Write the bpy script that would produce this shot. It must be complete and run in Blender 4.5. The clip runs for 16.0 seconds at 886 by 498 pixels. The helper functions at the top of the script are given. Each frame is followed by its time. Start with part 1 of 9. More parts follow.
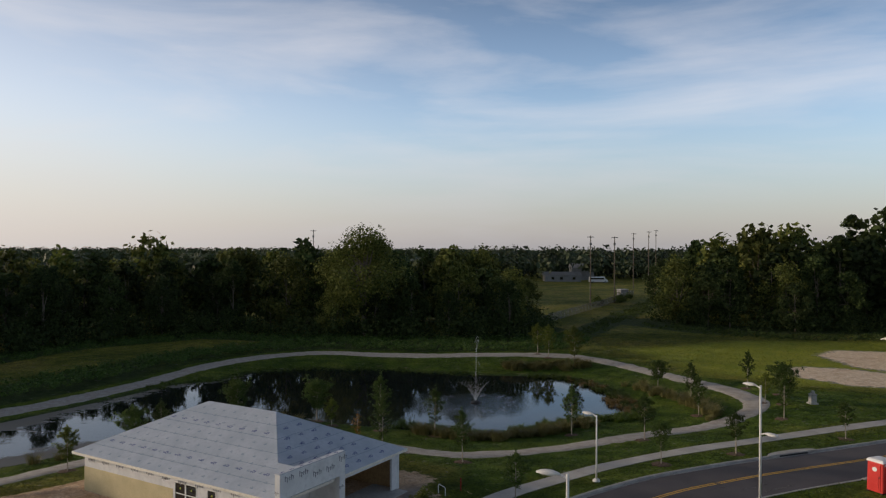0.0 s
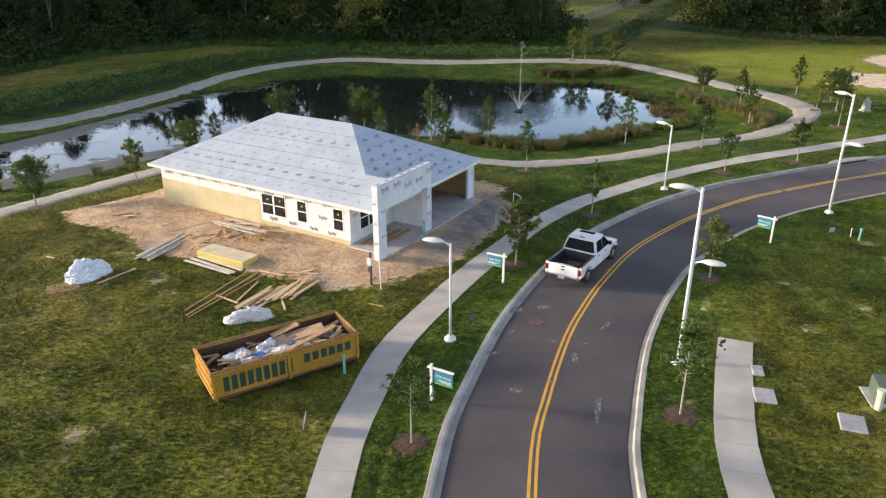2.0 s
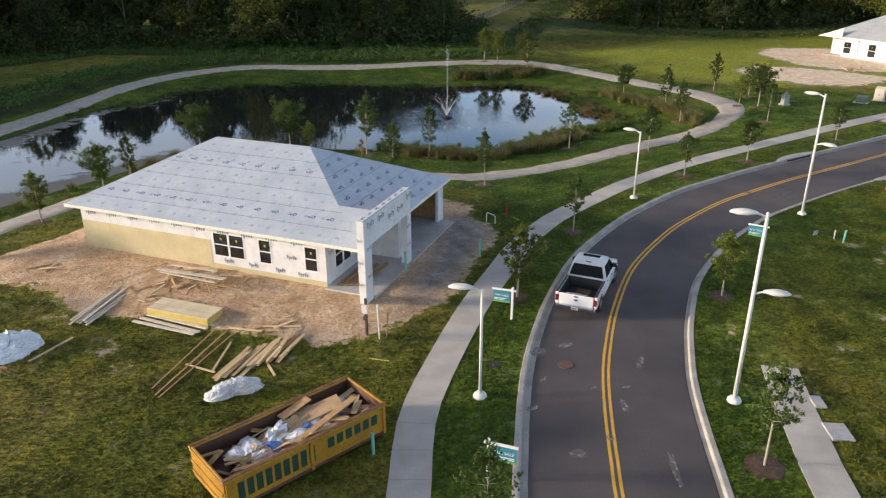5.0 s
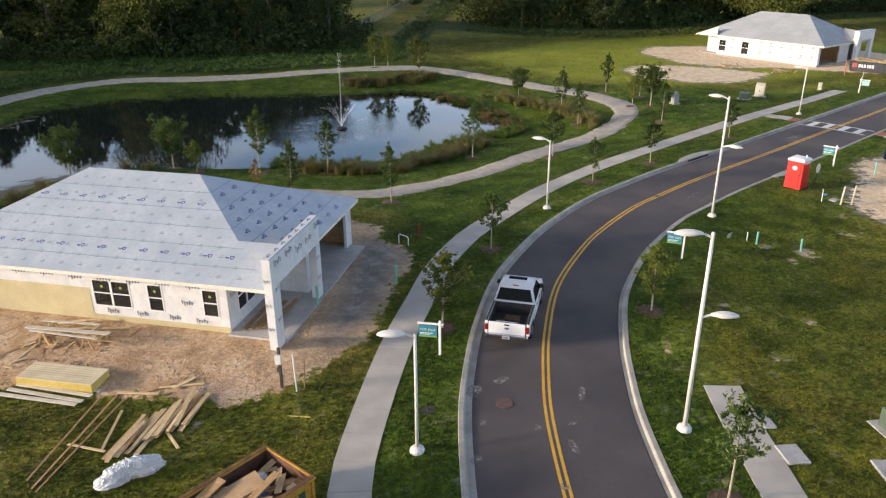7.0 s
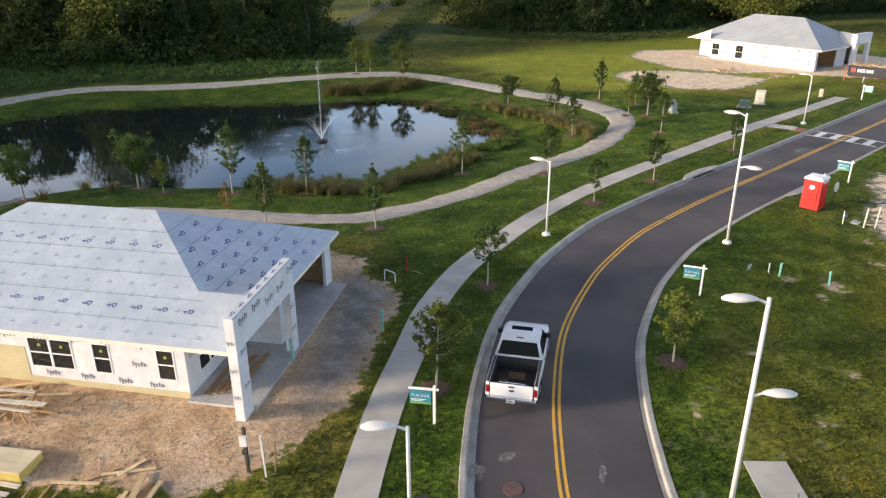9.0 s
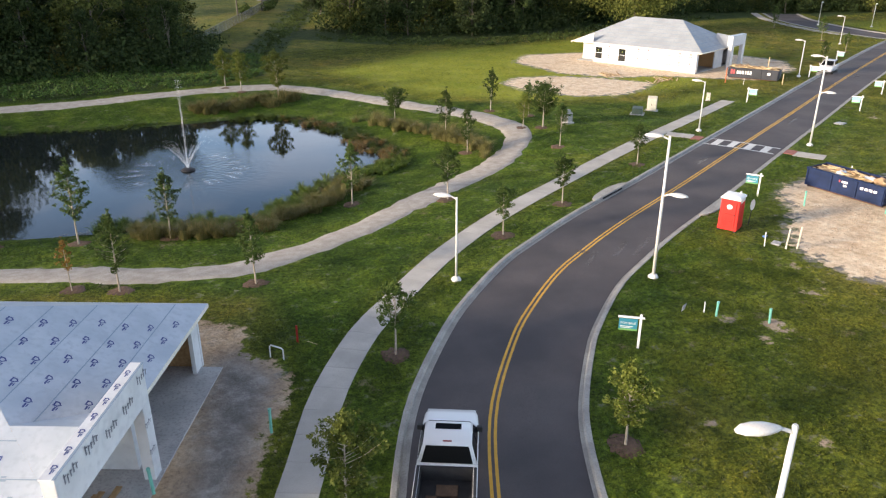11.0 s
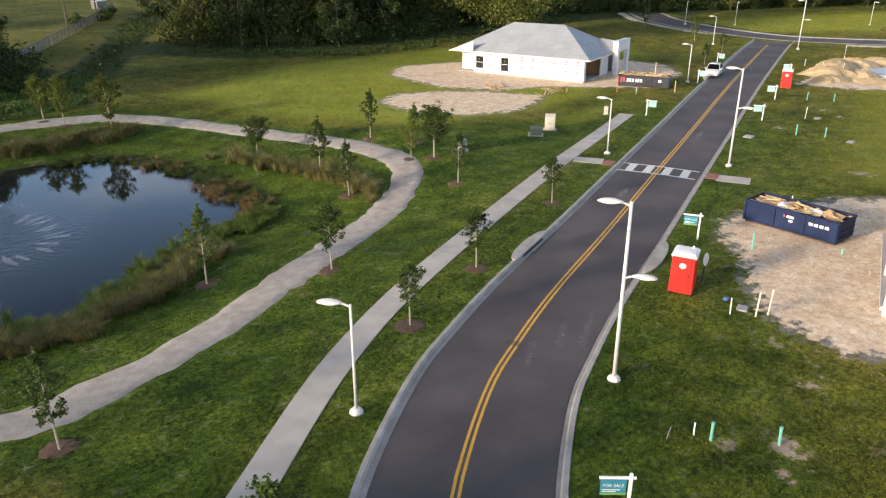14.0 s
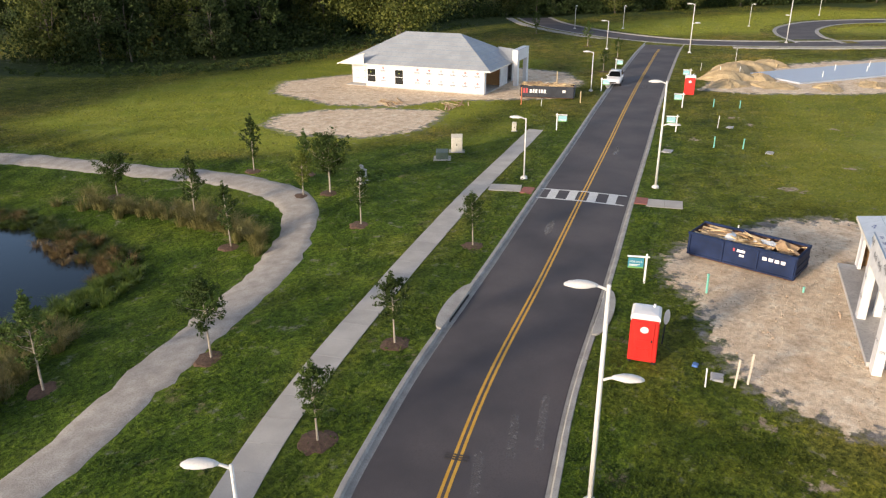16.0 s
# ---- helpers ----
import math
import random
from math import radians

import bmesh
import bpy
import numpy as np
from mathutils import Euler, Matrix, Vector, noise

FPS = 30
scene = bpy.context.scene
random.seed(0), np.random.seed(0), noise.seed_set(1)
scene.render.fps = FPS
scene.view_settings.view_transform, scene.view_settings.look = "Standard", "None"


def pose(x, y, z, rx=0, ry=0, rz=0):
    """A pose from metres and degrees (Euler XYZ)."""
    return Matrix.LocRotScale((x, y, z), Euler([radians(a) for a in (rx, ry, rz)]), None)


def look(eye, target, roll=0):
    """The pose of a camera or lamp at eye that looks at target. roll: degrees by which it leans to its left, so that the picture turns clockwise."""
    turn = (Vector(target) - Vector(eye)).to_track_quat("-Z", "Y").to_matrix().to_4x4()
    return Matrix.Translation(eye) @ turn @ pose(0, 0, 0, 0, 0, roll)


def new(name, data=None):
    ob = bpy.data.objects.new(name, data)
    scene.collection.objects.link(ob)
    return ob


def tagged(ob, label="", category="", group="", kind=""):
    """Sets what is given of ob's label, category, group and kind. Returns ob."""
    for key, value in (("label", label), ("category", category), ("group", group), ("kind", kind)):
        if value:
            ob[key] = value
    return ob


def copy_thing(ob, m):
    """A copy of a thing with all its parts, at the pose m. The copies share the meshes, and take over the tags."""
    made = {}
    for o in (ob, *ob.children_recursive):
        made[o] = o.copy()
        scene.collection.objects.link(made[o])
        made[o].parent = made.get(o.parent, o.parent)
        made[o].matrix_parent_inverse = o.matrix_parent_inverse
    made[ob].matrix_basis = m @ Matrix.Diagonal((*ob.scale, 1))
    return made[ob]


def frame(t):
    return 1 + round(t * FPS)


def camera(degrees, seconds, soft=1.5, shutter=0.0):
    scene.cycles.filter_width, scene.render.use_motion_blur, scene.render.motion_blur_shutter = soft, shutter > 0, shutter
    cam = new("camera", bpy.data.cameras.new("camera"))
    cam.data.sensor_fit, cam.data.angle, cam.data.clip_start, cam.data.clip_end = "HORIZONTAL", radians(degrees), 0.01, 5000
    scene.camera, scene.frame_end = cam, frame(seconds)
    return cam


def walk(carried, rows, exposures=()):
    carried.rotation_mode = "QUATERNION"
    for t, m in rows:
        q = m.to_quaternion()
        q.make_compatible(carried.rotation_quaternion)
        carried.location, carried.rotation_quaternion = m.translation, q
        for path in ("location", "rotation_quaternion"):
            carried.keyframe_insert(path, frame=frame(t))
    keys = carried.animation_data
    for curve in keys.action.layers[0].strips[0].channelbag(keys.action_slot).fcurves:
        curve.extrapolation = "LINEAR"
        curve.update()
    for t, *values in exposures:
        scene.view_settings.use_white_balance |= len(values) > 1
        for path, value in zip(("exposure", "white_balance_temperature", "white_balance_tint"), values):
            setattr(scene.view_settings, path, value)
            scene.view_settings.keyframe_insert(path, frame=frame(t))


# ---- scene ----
cam = camera(62.3, 16.0, soft=1.25)
EXPOSURES = [(0, -0.92), (0.5, -0.92), (1, -0.55), (1.5, 0.2), (2, 0.75), (2.5, 0.95), (3, 0.65), (3.5, 0.42), (5, 0.46), (8, 0.5), (10.5, 0.85), (13, 0.72), (16, 0.4)]
PATH = [
    (0, (8.72, -4.775, 16.134), (8.743, -2.775, 16.129), 0.2),
    (0.5, (7.482, -4.43, 16.039), (7.505, -2.436, 15.882), 0.1),
    (1, (6.231, -4.045, 16.017), (6.256, -2.084, 15.628), -0.0),
    (1.5, (4.943, -3.619, 16.011), (4.97, -1.717, 15.393), -0.1),
    (2, (3.664, -3.144, 16.109), (3.693, -1.301, 15.333), -0.0),
    (2.5, (2.377, -2.66, 16.103), (2.409, -0.82, 15.319), -0.0),
    (3, (1.279, -2.042, 16.097), (1.314, -0.203, 15.313), 0.1),
    (3.5, (0.462, -1.285, 16.088), (0.498, 0.555, 15.305), 0.1),
    (4, (-0.224, -0.271, 16.097), (-0.181, 1.569, 15.315), 0.0),
    (4.5, (-0.809, 0.857, 16.133), (-0.62, 2.689, 15.353), -0.0),
    (5, (-1.281, 1.901, 16.128), (-0.943, 3.711, 15.349), -0.1),
    (5.2, (-1.391, 2.265, 16.132), (-0.997, 4.065, 15.354), -0.2),
    (7.3, (-1.576, 5.726, 16.18), (-0.957, 7.463, 15.405), -0.2),
    (7.5, (-1.491, 6.12, 16.168), (-0.872, 7.857, 15.393), -0.2),
    (8, (-1.209, 7.221, 16.247), (-0.591, 8.956, 15.47), -0.1),
    (8.2, (-1.057, 7.683, 16.231), (-0.439, 9.42, 15.455), -0.2),
    (10.3, (0.956, 13.616, 16.273), (1.838, 15.237, 15.501), -0.2),
    (10.5, (1.146, 14.257, 16.301), (2.068, 15.856, 15.529), -0.2),
    (11, (1.78, 15.942, 16.342), (2.714, 17.533, 15.568), -0.0),
    (11.5, (2.548, 17.592, 16.364), (3.568, 19.128, 15.589), -0.1),
    (12, (3.303, 19.251, 16.401), (4.449, 20.696, 15.626), -0.2),
    (12.5, (4.157, 20.958, 16.382), (5.362, 22.354, 15.608), -0.3),
    (13, (5.158, 22.595, 16.387), (6.363, 23.992, 15.613), -0.3),
    (13.5, (6.278, 24.233, 16.35), (7.481, 25.631, 15.577), -0.3),
    (14, (7.376, 25.874, 16.341), (8.579, 27.273, 15.568), -0.2),
    (14.5, (8.539, 27.468, 16.301), (9.741, 28.868, 15.53), -0.1),
    (15, (9.716, 29.099, 16.267), (10.92, 30.498, 15.497), -0.0),
    (15.5, (11.05, 30.618, 16.223), (12.349, 31.932, 15.456), -0.0),
    (16, (12.316, 32.176, 16.161), (13.72, 33.378, 15.398), -0.3),
]
walk(cam, [(t, look(eye, target, roll)) for t, eye, target, roll in PATH], EXPOSURES)

# ---- world, sun ----
SUN_WAY = Vector((-0.985, 0.14, 0.0)).normalized()
SUN_ELEV = radians(11.5)
world = bpy.data.worlds.new("evening_sky")
scene.world = world
world.use_nodes = True
wn, wl = world.node_tree.nodes, world.node_tree.links
wn.clear()
sky = wn.new("ShaderNodeTexSky")
sky.sky_type = "NISHITA"
sky.sun_disc = False
sky.sun_elevation = SUN_ELEV
sky.sun_rotation = math.atan2(SUN_WAY.x, SUN_WAY.y)
sky.air_density, sky.dust_density, sky.ozone_density = 1.0, 0.9, 2.2
coord = wn.new("ShaderNodeTexCoord")
stretch = wn.new("ShaderNodeMapping")
stretch.inputs["Scale"].default_value = (1.0, 1.4, 5.5)
stretch.inputs["Rotation"].default_value = (0.0, radians(8), radians(25))
wisps = wn.new("ShaderNodeTexNoise")
wisps.inputs["Scale"].default_value = 1.7
wisps.inputs["Detail"].default_value = 9.0
wisps.inputs["Roughness"].default_value = 0.56
wisps.inputs["Distortion"].default_value = 0.35
ramp = wn.new("ShaderNodeValToRGB")
ramp.color_ramp.elements[0].position, ramp.color_ramp.elements[1].position = 0.46, 0.76
ramp.color_ramp.elements[1].color = (0.55, 0.55, 0.55, 1)
mixc = wn.new("ShaderNodeMixRGB")
mixc.inputs["Color2"].default_value = (11.5, 10.8, 10.8, 1)
wback = wn.new("ShaderNodeBackground")
wback.inputs["Strength"].default_value = 0.15
wout = wn.new("ShaderNodeOutputWorld")
wl.new(coord.outputs["Generated"], stretch.inputs["Vector"])
wl.new(stretch.outputs["Vector"], wisps.inputs["Vector"])
wl.new(wisps.outputs["Fac"], ramp.inputs["Fac"])
wl.new(ramp.outputs["Color"], mixc.inputs["Fac"])
# the evening sky is brightest low down and deepens overhead
low_sep, low_map, low_mul = wn.new("ShaderNodeSeparateXYZ"), wn.new("ShaderNodeMapRange"), wn.new("ShaderNodeVectorMath")
wl.new(coord.outputs["Generated"], low_sep.inputs["Vector"])
low_map.interpolation_type = "SMOOTHSTEP"
low_map.inputs["From Min"].default_value, low_map.inputs["From Max"].default_value = 0.10, 0.56
low_map.inputs["To Min"].default_value, low_map.inputs["To Max"].default_value = 2.95, 0.60
wl.new(low_sep.outputs["Z"], low_map.inputs["Value"])
low_mul.operation = "MULTIPLY"
wl.new(sky.outputs["Color"], low_mul.inputs[0])
wl.new(low_map.outputs["Result"], low_mul.inputs[1])
tint = wn.new("ShaderNodeVectorMath")
tint.operation = "MULTIPLY"
tint.inputs[1].default_value = (1.05, 0.955, 1.0)
wl.new(low_mul.outputs["Vector"], tint.inputs[0])
wl.new(tint.outputs["Vector"], mixc.inputs["Color1"])
haze_sep, haze_map, haze_mix = wn.new("ShaderNodeSeparateXYZ"), wn.new("ShaderNodeMapRange"), wn.new("ShaderNodeMixRGB")
wl.new(coord.outputs["Generated"], haze_sep.inputs["Vector"])
haze_map.interpolation_type = "SMOOTHSTEP"
haze_map.inputs["From Min"].default_value, haze_map.inputs["From Max"].default_value = -0.02, 0.20
haze_map.inputs["To Min"].default_value, haze_map.inputs["To Max"].default_value = 0.75, 0.0
wl.new(haze_sep.outputs["Z"], haze_map.inputs["Value"])
wl.new(haze_map.outputs["Result"], haze_mix.inputs["Fac"])
wl.new(mixc.outputs["Color"], haze_mix.inputs["Color1"])
haze_mix.inputs["Color2"].default_value = (4.9, 4.9, 5.5, 1)
# hazy glow spreading from the side of the sun
glow_dot, glow_map, glow_fade, glow_fac, glow_mix = wn.new("ShaderNodeVectorMath"), wn.new("ShaderNodeMapRange"), wn.new("ShaderNodeMapRange"), wn.new("ShaderNodeMath"), wn.new("ShaderNodeMixRGB")
glow_dot.operation = "DOT_PRODUCT"
glow_dot.inputs[1].default_value = SUN_WAY
wl.new(coord.outputs["Generated"], glow_dot.inputs[0])
glow_map.interpolation_type = "SMOOTHSTEP"
glow_map.inputs["From Min"].default_value, glow_map.inputs["From Max"].default_value = 0.0, 0.85
glow_map.inputs["To Min"].default_value, glow_map.inputs["To Max"].default_value = 0.0, 0.75
wl.new(glow_dot.outputs["Value"], glow_map.inputs["Value"])
glow_fade.inputs["From Min"].default_value, glow_fade.inputs["From Max"].default_value = 0.05, 0.55
glow_fade.inputs["To Min"].default_value, glow_fade.inputs["To Max"].default_value = 1.0, 0.0
wl.new(haze_sep.outputs["Z"], glow_fade.inputs["Value"])
glow_fac.operation = "MULTIPLY"
wl.new(glow_map.outputs["Result"], glow_fac.inputs[0])
wl.new(glow_fade.outputs["Result"], glow_fac.inputs[1])
wl.new(glow_fac.outputs[0], glow_mix.inputs["Fac"])
wl.new(haze_mix.outputs["Color"], glow_mix.inputs["Color1"])
glow_mix.inputs["Color2"].default_value = (9.2, 8.6, 8.2, 1)
wl.new(glow_mix.outputs["Color"], wback.inputs["Color"])
wl.new(wback.outputs["Background"], wout.inputs["Surface"])

sun_data = bpy.data.lights.new("sun", "SUN")
sun_data.energy, sun_data.angle, sun_data.color = 4.7, radians(8.0), (1.0, 0.805, 0.60)
sun = new("sun", sun_data)
sun.matrix_world = look(SUN_WAY * 100 * math.cos(SUN_ELEV) + Vector((0, 0, 100 * math.sin(SUN_ELEV))), (0, 0, 0))

# ---- materials ----
def rgb(c):
    return (c[0], c[1], c[2], 1.0)


def surf(name, a, b, scale=4.0, rough=0.8, bump=0.15, fine=40.0, c=None, metal=0.0, coords="Object", spread=(0.35, 0.65), rand=0.0, dist=0.02, spec=0.5):
    """A two-scale mottled surface: colours a and b by a coarse noise, darkened or tinted to c by a fine one, with relief."""
    m = bpy.data.materials.new(name)
    m.use_nodes = True
    n, l = m.node_tree.nodes, m.node_tree.links
    bsdf = n["Principled BSDF"]
    tc = n.new("ShaderNodeTexCoord")
    out = tc.outputs[coords]
    big, small = n.new("ShaderNodeTexNoise"), n.new("ShaderNodeTexNoise")
    big.inputs["Scale"].default_value, big.inputs["Detail"].default_value = scale, 5
    small.inputs["Scale"].default_value, small.inputs["Detail"].default_value = fine, 6
    for t in (big, small):
        l.new(out, t.inputs["Vector"])
    r1 = n.new("ShaderNodeValToRGB")
    r1.color_ramp.elements[0].position, r1.color_ramp.elements[1].position = spread
    r1.color_ramp.elements[0].color, r1.color_ramp.elements[1].color = rgb(a), rgb(b)
    l.new(big.outputs["Fac"], r1.inputs["Fac"])
    cc = c or tuple(0.6 * (p + q) / 2 for p, q in zip(a, b))
    mx = n.new("ShaderNodeMixRGB")
    mx.inputs["Color2"].default_value = rgb(cc)
    r2 = n.new("ShaderNodeValToRGB")
    r2.color_ramp.elements[0].position, r2.color_ramp.elements[1].position = 0.48, 0.72
    r2.color_ramp.elements[1].color = (0.8, 0.8, 0.8, 1)
    l.new(small.outputs["Fac"], r2.inputs["Fac"])
    l.new(r2.outputs["Color"], mx.inputs["Fac"])
    l.new(r1.outputs["Color"], mx.inputs["Color1"])
    last = mx.outputs["Color"]
    if rand:
        info = n.new("ShaderNodeObjectInfo")
        hsv = n.new("ShaderNodeHueSaturation")
        mr = n.new("ShaderNodeMapRange")
        mr.inputs["To Min"].default_value, mr.inputs["To Max"].default_value = 1 - rand, 1 + rand
        l.new(info.outputs["Random"], mr.inputs["Value"])
        l.new(mr.outputs["Result"], hsv.inputs["Value"])
        l.new(last, hsv.inputs["Color"])
        last = hsv.outputs["Color"]
    l.new(last, bsdf.inputs["Base Color"])
    bsdf.inputs["Roughness"].default_value, bsdf.inputs["Metallic"].default_value = rough, metal
    bsdf.inputs["Specular IOR Level"].default_value = spec
    if bump:
        bp = n.new("ShaderNodeBump")
        bp.inputs["Strength"].default_value, bp.inputs["Distance"].default_value = bump, dist
        l.new(small.outputs["Fac"], bp.inputs["Height"])
        l.new(bp.outputs["Normal"], bsdf.inputs["Normal"])
    return m


def leafy(name, a, b, glow=0.25, rough=0.6):
    """Leaves: colour by piece, a little light coming through."""
    m = bpy.data.materials.new(name)
    m.use_nodes = True
    n, l = m.node_tree.nodes, m.node_tree.links
    bsdf = n["Principled BSDF"]
    geo = n.new("ShaderNodeNewGeometry")
    info = n.new("ShaderNodeObjectInfo")
    r = n.new("ShaderNodeValToRGB")
    r.color_ramp.elements[0].color, r.color_ramp.elements[1].color = rgb(a), rgb(b)
    l.new(geo.outputs["Random Per Island"], r.inputs["Fac"])
    hsv = n.new("ShaderNodeHueSaturation")
    mr = n.new("ShaderNodeMapRange")
    mr.inputs["To Min"].default_value, mr.inputs["To Max"].default_value = 0.65, 1.35
    l.new(info.outputs["Random"], mr.inputs["Value"])
    l.new(mr.outputs["Result"], hsv.inputs["Value"])
    l.new(r.outputs["Color"], hsv.inputs["Color"])
    l.new(hsv.outputs["Color"], bsdf.inputs["Base Color"])
    bsdf.inputs["Roughness"].default_value = rough
    bsdf.inputs["Specular IOR Level"].default_value = 0.25
    tr = n.new("ShaderNodeBsdfTranslucent")
    l.new(hsv.outputs["Color"], tr.inputs["Color"])
    mix = n.new("ShaderNodeMixShader")
    mix.inputs["Fac"].default_value = glow
    l.new(bsdf.outputs["BSDF"], mix.inputs[1])
    l.new(tr.outputs["BSDF"], mix.inputs[2])
    l.new(mix.outputs["Shader"], n["Material Output"].inputs["Surface"])
    return m


def plain(name, c, rough=0.5, metal=0.0, spec=0.5):
    m = bpy.data.materials.new(name)
    m.use_nodes = True
    b = m.node_tree.nodes["Principled BSDF"]
    b.inputs["Base Color"].default_value = rgb(c)
    b.inputs["Roughness"].default_value, b.inputs["Metallic"].default_value = rough, metal
    b.inputs["Specular IOR Level"].default_value = spec
    return m


ASPHALT = surf("asphalt", (0.052, 0.047, 0.052), (0.098, 0.085, 0.086), 0.22, 0.85, 0.35, 24, (0.052, 0.047, 0.048), spread=(0.36, 0.64))
KERB = surf("kerb_concrete", (0.30, 0.29, 0.27), (0.42, 0.41, 0.38), 1.2, 0.9, 0.15, 25, (0.20, 0.19, 0.17))
WALK = surf("walk_concrete", (0.38, 0.36, 0.33), (0.48, 0.46, 0.42), 0.8, 0.9, 0.12, 30, (0.34, 0.32, 0.29), rand=0.06)
GRAVEL = surf("path_gravel", (0.29, 0.265, 0.235), (0.43, 0.405, 0.37), 1.6, 0.95, 0.7, 14, (0.25, 0.22, 0.185), spread=(0.30, 0.68))
YELLOW = surf("yellow_line", (0.62, 0.34, 0.03), (0.72, 0.42, 0.05), 2, 0.7, 0.1, 40, (0.45, 0.26, 0.05))
WHITE_LINE = surf("white_line", (0.62, 0.62, 0.60), (0.72, 0.72, 0.70), 2, 0.7, 0.1, 40, (0.42, 0.42, 0.40))
BRICK_RED = surf("tactile_red", (0.27, 0.10, 0.08), (0.34, 0.13, 0.10), 5, 0.85, 0.2, 40)
IRON = surf("cast_iron", (0.07, 0.065, 0.06), (0.12, 0.10, 0.09), 5, 0.6, 0.2, 40, metal=0.6)
WRAP = surf("house_wrap", (0.60, 0.61, 0.62), (0.69, 0.70, 0.71), 1.2, 0.5, 0.3, 3.5, (0.53, 0.54, 0.56))
UNDERLAY = surf("roof_underlay", (0.37, 0.425, 0.495), (0.45, 0.50, 0.565), 0.8, 0.45, 0.12, 5, (0.35, 0.40, 0.465), spec=0.5)
ROOF_GREY = surf("roof_underlay_grey", (0.30, 0.325, 0.35), (0.37, 0.395, 0.42), 0.5, 0.6, 0.1, 5, (0.27, 0.29, 0.31))
INK = plain("print_grey", (0.16, 0.17, 0.20), 0.6)
INK_BLUE = plain("print_blue", (0.05, 0.07, 0.22), 0.6)
INK_FAINT = plain("print_faint", (0.24, 0.31, 0.39), 0.6)
SHEATH = surf("sheathing_yellow", (0.47, 0.41, 0.24), (0.55, 0.48, 0.29), 1.0, 0.8, 0.1, 14, (0.42, 0.36, 0.21))
TRIM = surf("fascia_cream", (0.70, 0.67, 0.58), (0.78, 0.75, 0.66), 2, 0.6, 0.05, 20)
TAPE = surf("flashing_tan", (0.50, 0.42, 0.26), (0.58, 0.49, 0.30), 3, 0.6, 0.05, 20)
WOOD = surf("lumber_pine", (0.58, 0.43, 0.23), (0.70, 0.55, 0.33), 3, 0.75, 0.15, 30, (0.36, 0.24, 0.12), rand=0.22)
OSB = surf("osb_board", (0.33, 0.20, 0.09), (0.45, 0.29, 0.14), 8, 0.8, 0.2, 30, rand=0.2)
SLAB = surf("slab_concrete", (0.36, 0.36, 0.36), (0.48, 0.47, 0.46), 1.0, 0.85, 0.1, 12)
VINYL = plain("white_vinyl", (0.78, 0.78, 0.76), 0.35)
PAINT_WHITE = plain("white_paint", (0.78, 0.78, 0.77), 0.3)
GLASS_DARK = plain("window_glass", (0.015, 0.018, 0.02), 0.06, 0.0, 0.8)
POLE = surf("pole_paint", (0.60, 0.60, 0.58), (0.68, 0.67, 0.65), 2, 0.4, 0.02, 20, (0.55, 0.54, 0.52))
WATER = bpy.data.materials.new("pond_water")

# ---- ground plan ----
def smooth(a, b, v):
    t = np.clip((v - a) / (b - a), 0, 1)
    return t * t * (3 - 2 * t)


def curve_through(pts, step=0.6, closed=False):
    """Catmull-Rom through plan points, resampled evenly."""
    p = np.array(pts, float)
    if closed:
        q = np.vstack([p[-1], p, p[0], p[1]])
    else:
        q = np.vstack([2 * p[0] - p[1], p, 2 * p[-1] - p[-2]])
    out = []
    for i in range(1, len(q) - 2):
        a, b, c, d = q[i - 1 : i + 3]
        for s in np.linspace(0, 1, 12, endpoint=False):
            out.append(0.5 * (2 * b + (c - a) * s + (2 * a - 5 * b + 4 * c - d) * s**2 + (3 * b - a - 3 * c + d) * s**3))
    out.append(q[-2])
    out = np.array(out)
    arc = np.r_[0, np.cumsum(np.linalg.norm(np.diff(out, axis=0), axis=1))]
    count = max(2, int(arc[-1] / step))
    at = np.linspace(0, arc[-1], count + 1)
    return np.stack([np.interp(at, arc, out[:, k]) for k in (0, 1)], 1)


def sides(line):
    """Unit normals to the left of a plan line."""
    d = np.gradient(line, axis=0)
    d /= np.linalg.norm(d, axis=1)[:, None]
    return np.stack([-d[:, 1], d[:, 0]], 1)


def distance_to(x, y, line, closed=False):
    """Plan distance to a polyline; negative inside when closed."""
    a = np.asarray(line, float)
    b = np.roll(a, -1, axis=0) if closed else a[1:]
    a = a if closed else a[:-1]
    best = np.full(x.shape, 1e9)
    inside = np.zeros(x.shape, bool)
    for (ax, ay), (bx, by) in zip(a, b):
        dx, dy = bx - ax, by - ay
        t = np.clip(((x - ax) * dx + (y - ay) * dy) / (dx * dx + dy * dy + 1e-12), 0, 1)
        best = np.minimum(best, np.hypot(x - ax - t * dx, y - ay - t * dy))
        if closed:
            cross = (ay > y) != (by > y)
            with np.errstate(divide="ignore", invalid="ignore"):
                xi = ax + (y - ay) / (by - ay + 1e-12) * dx
            inside ^= cross & (x < xi)
    return np.where(inside, -best, best) if closed else best


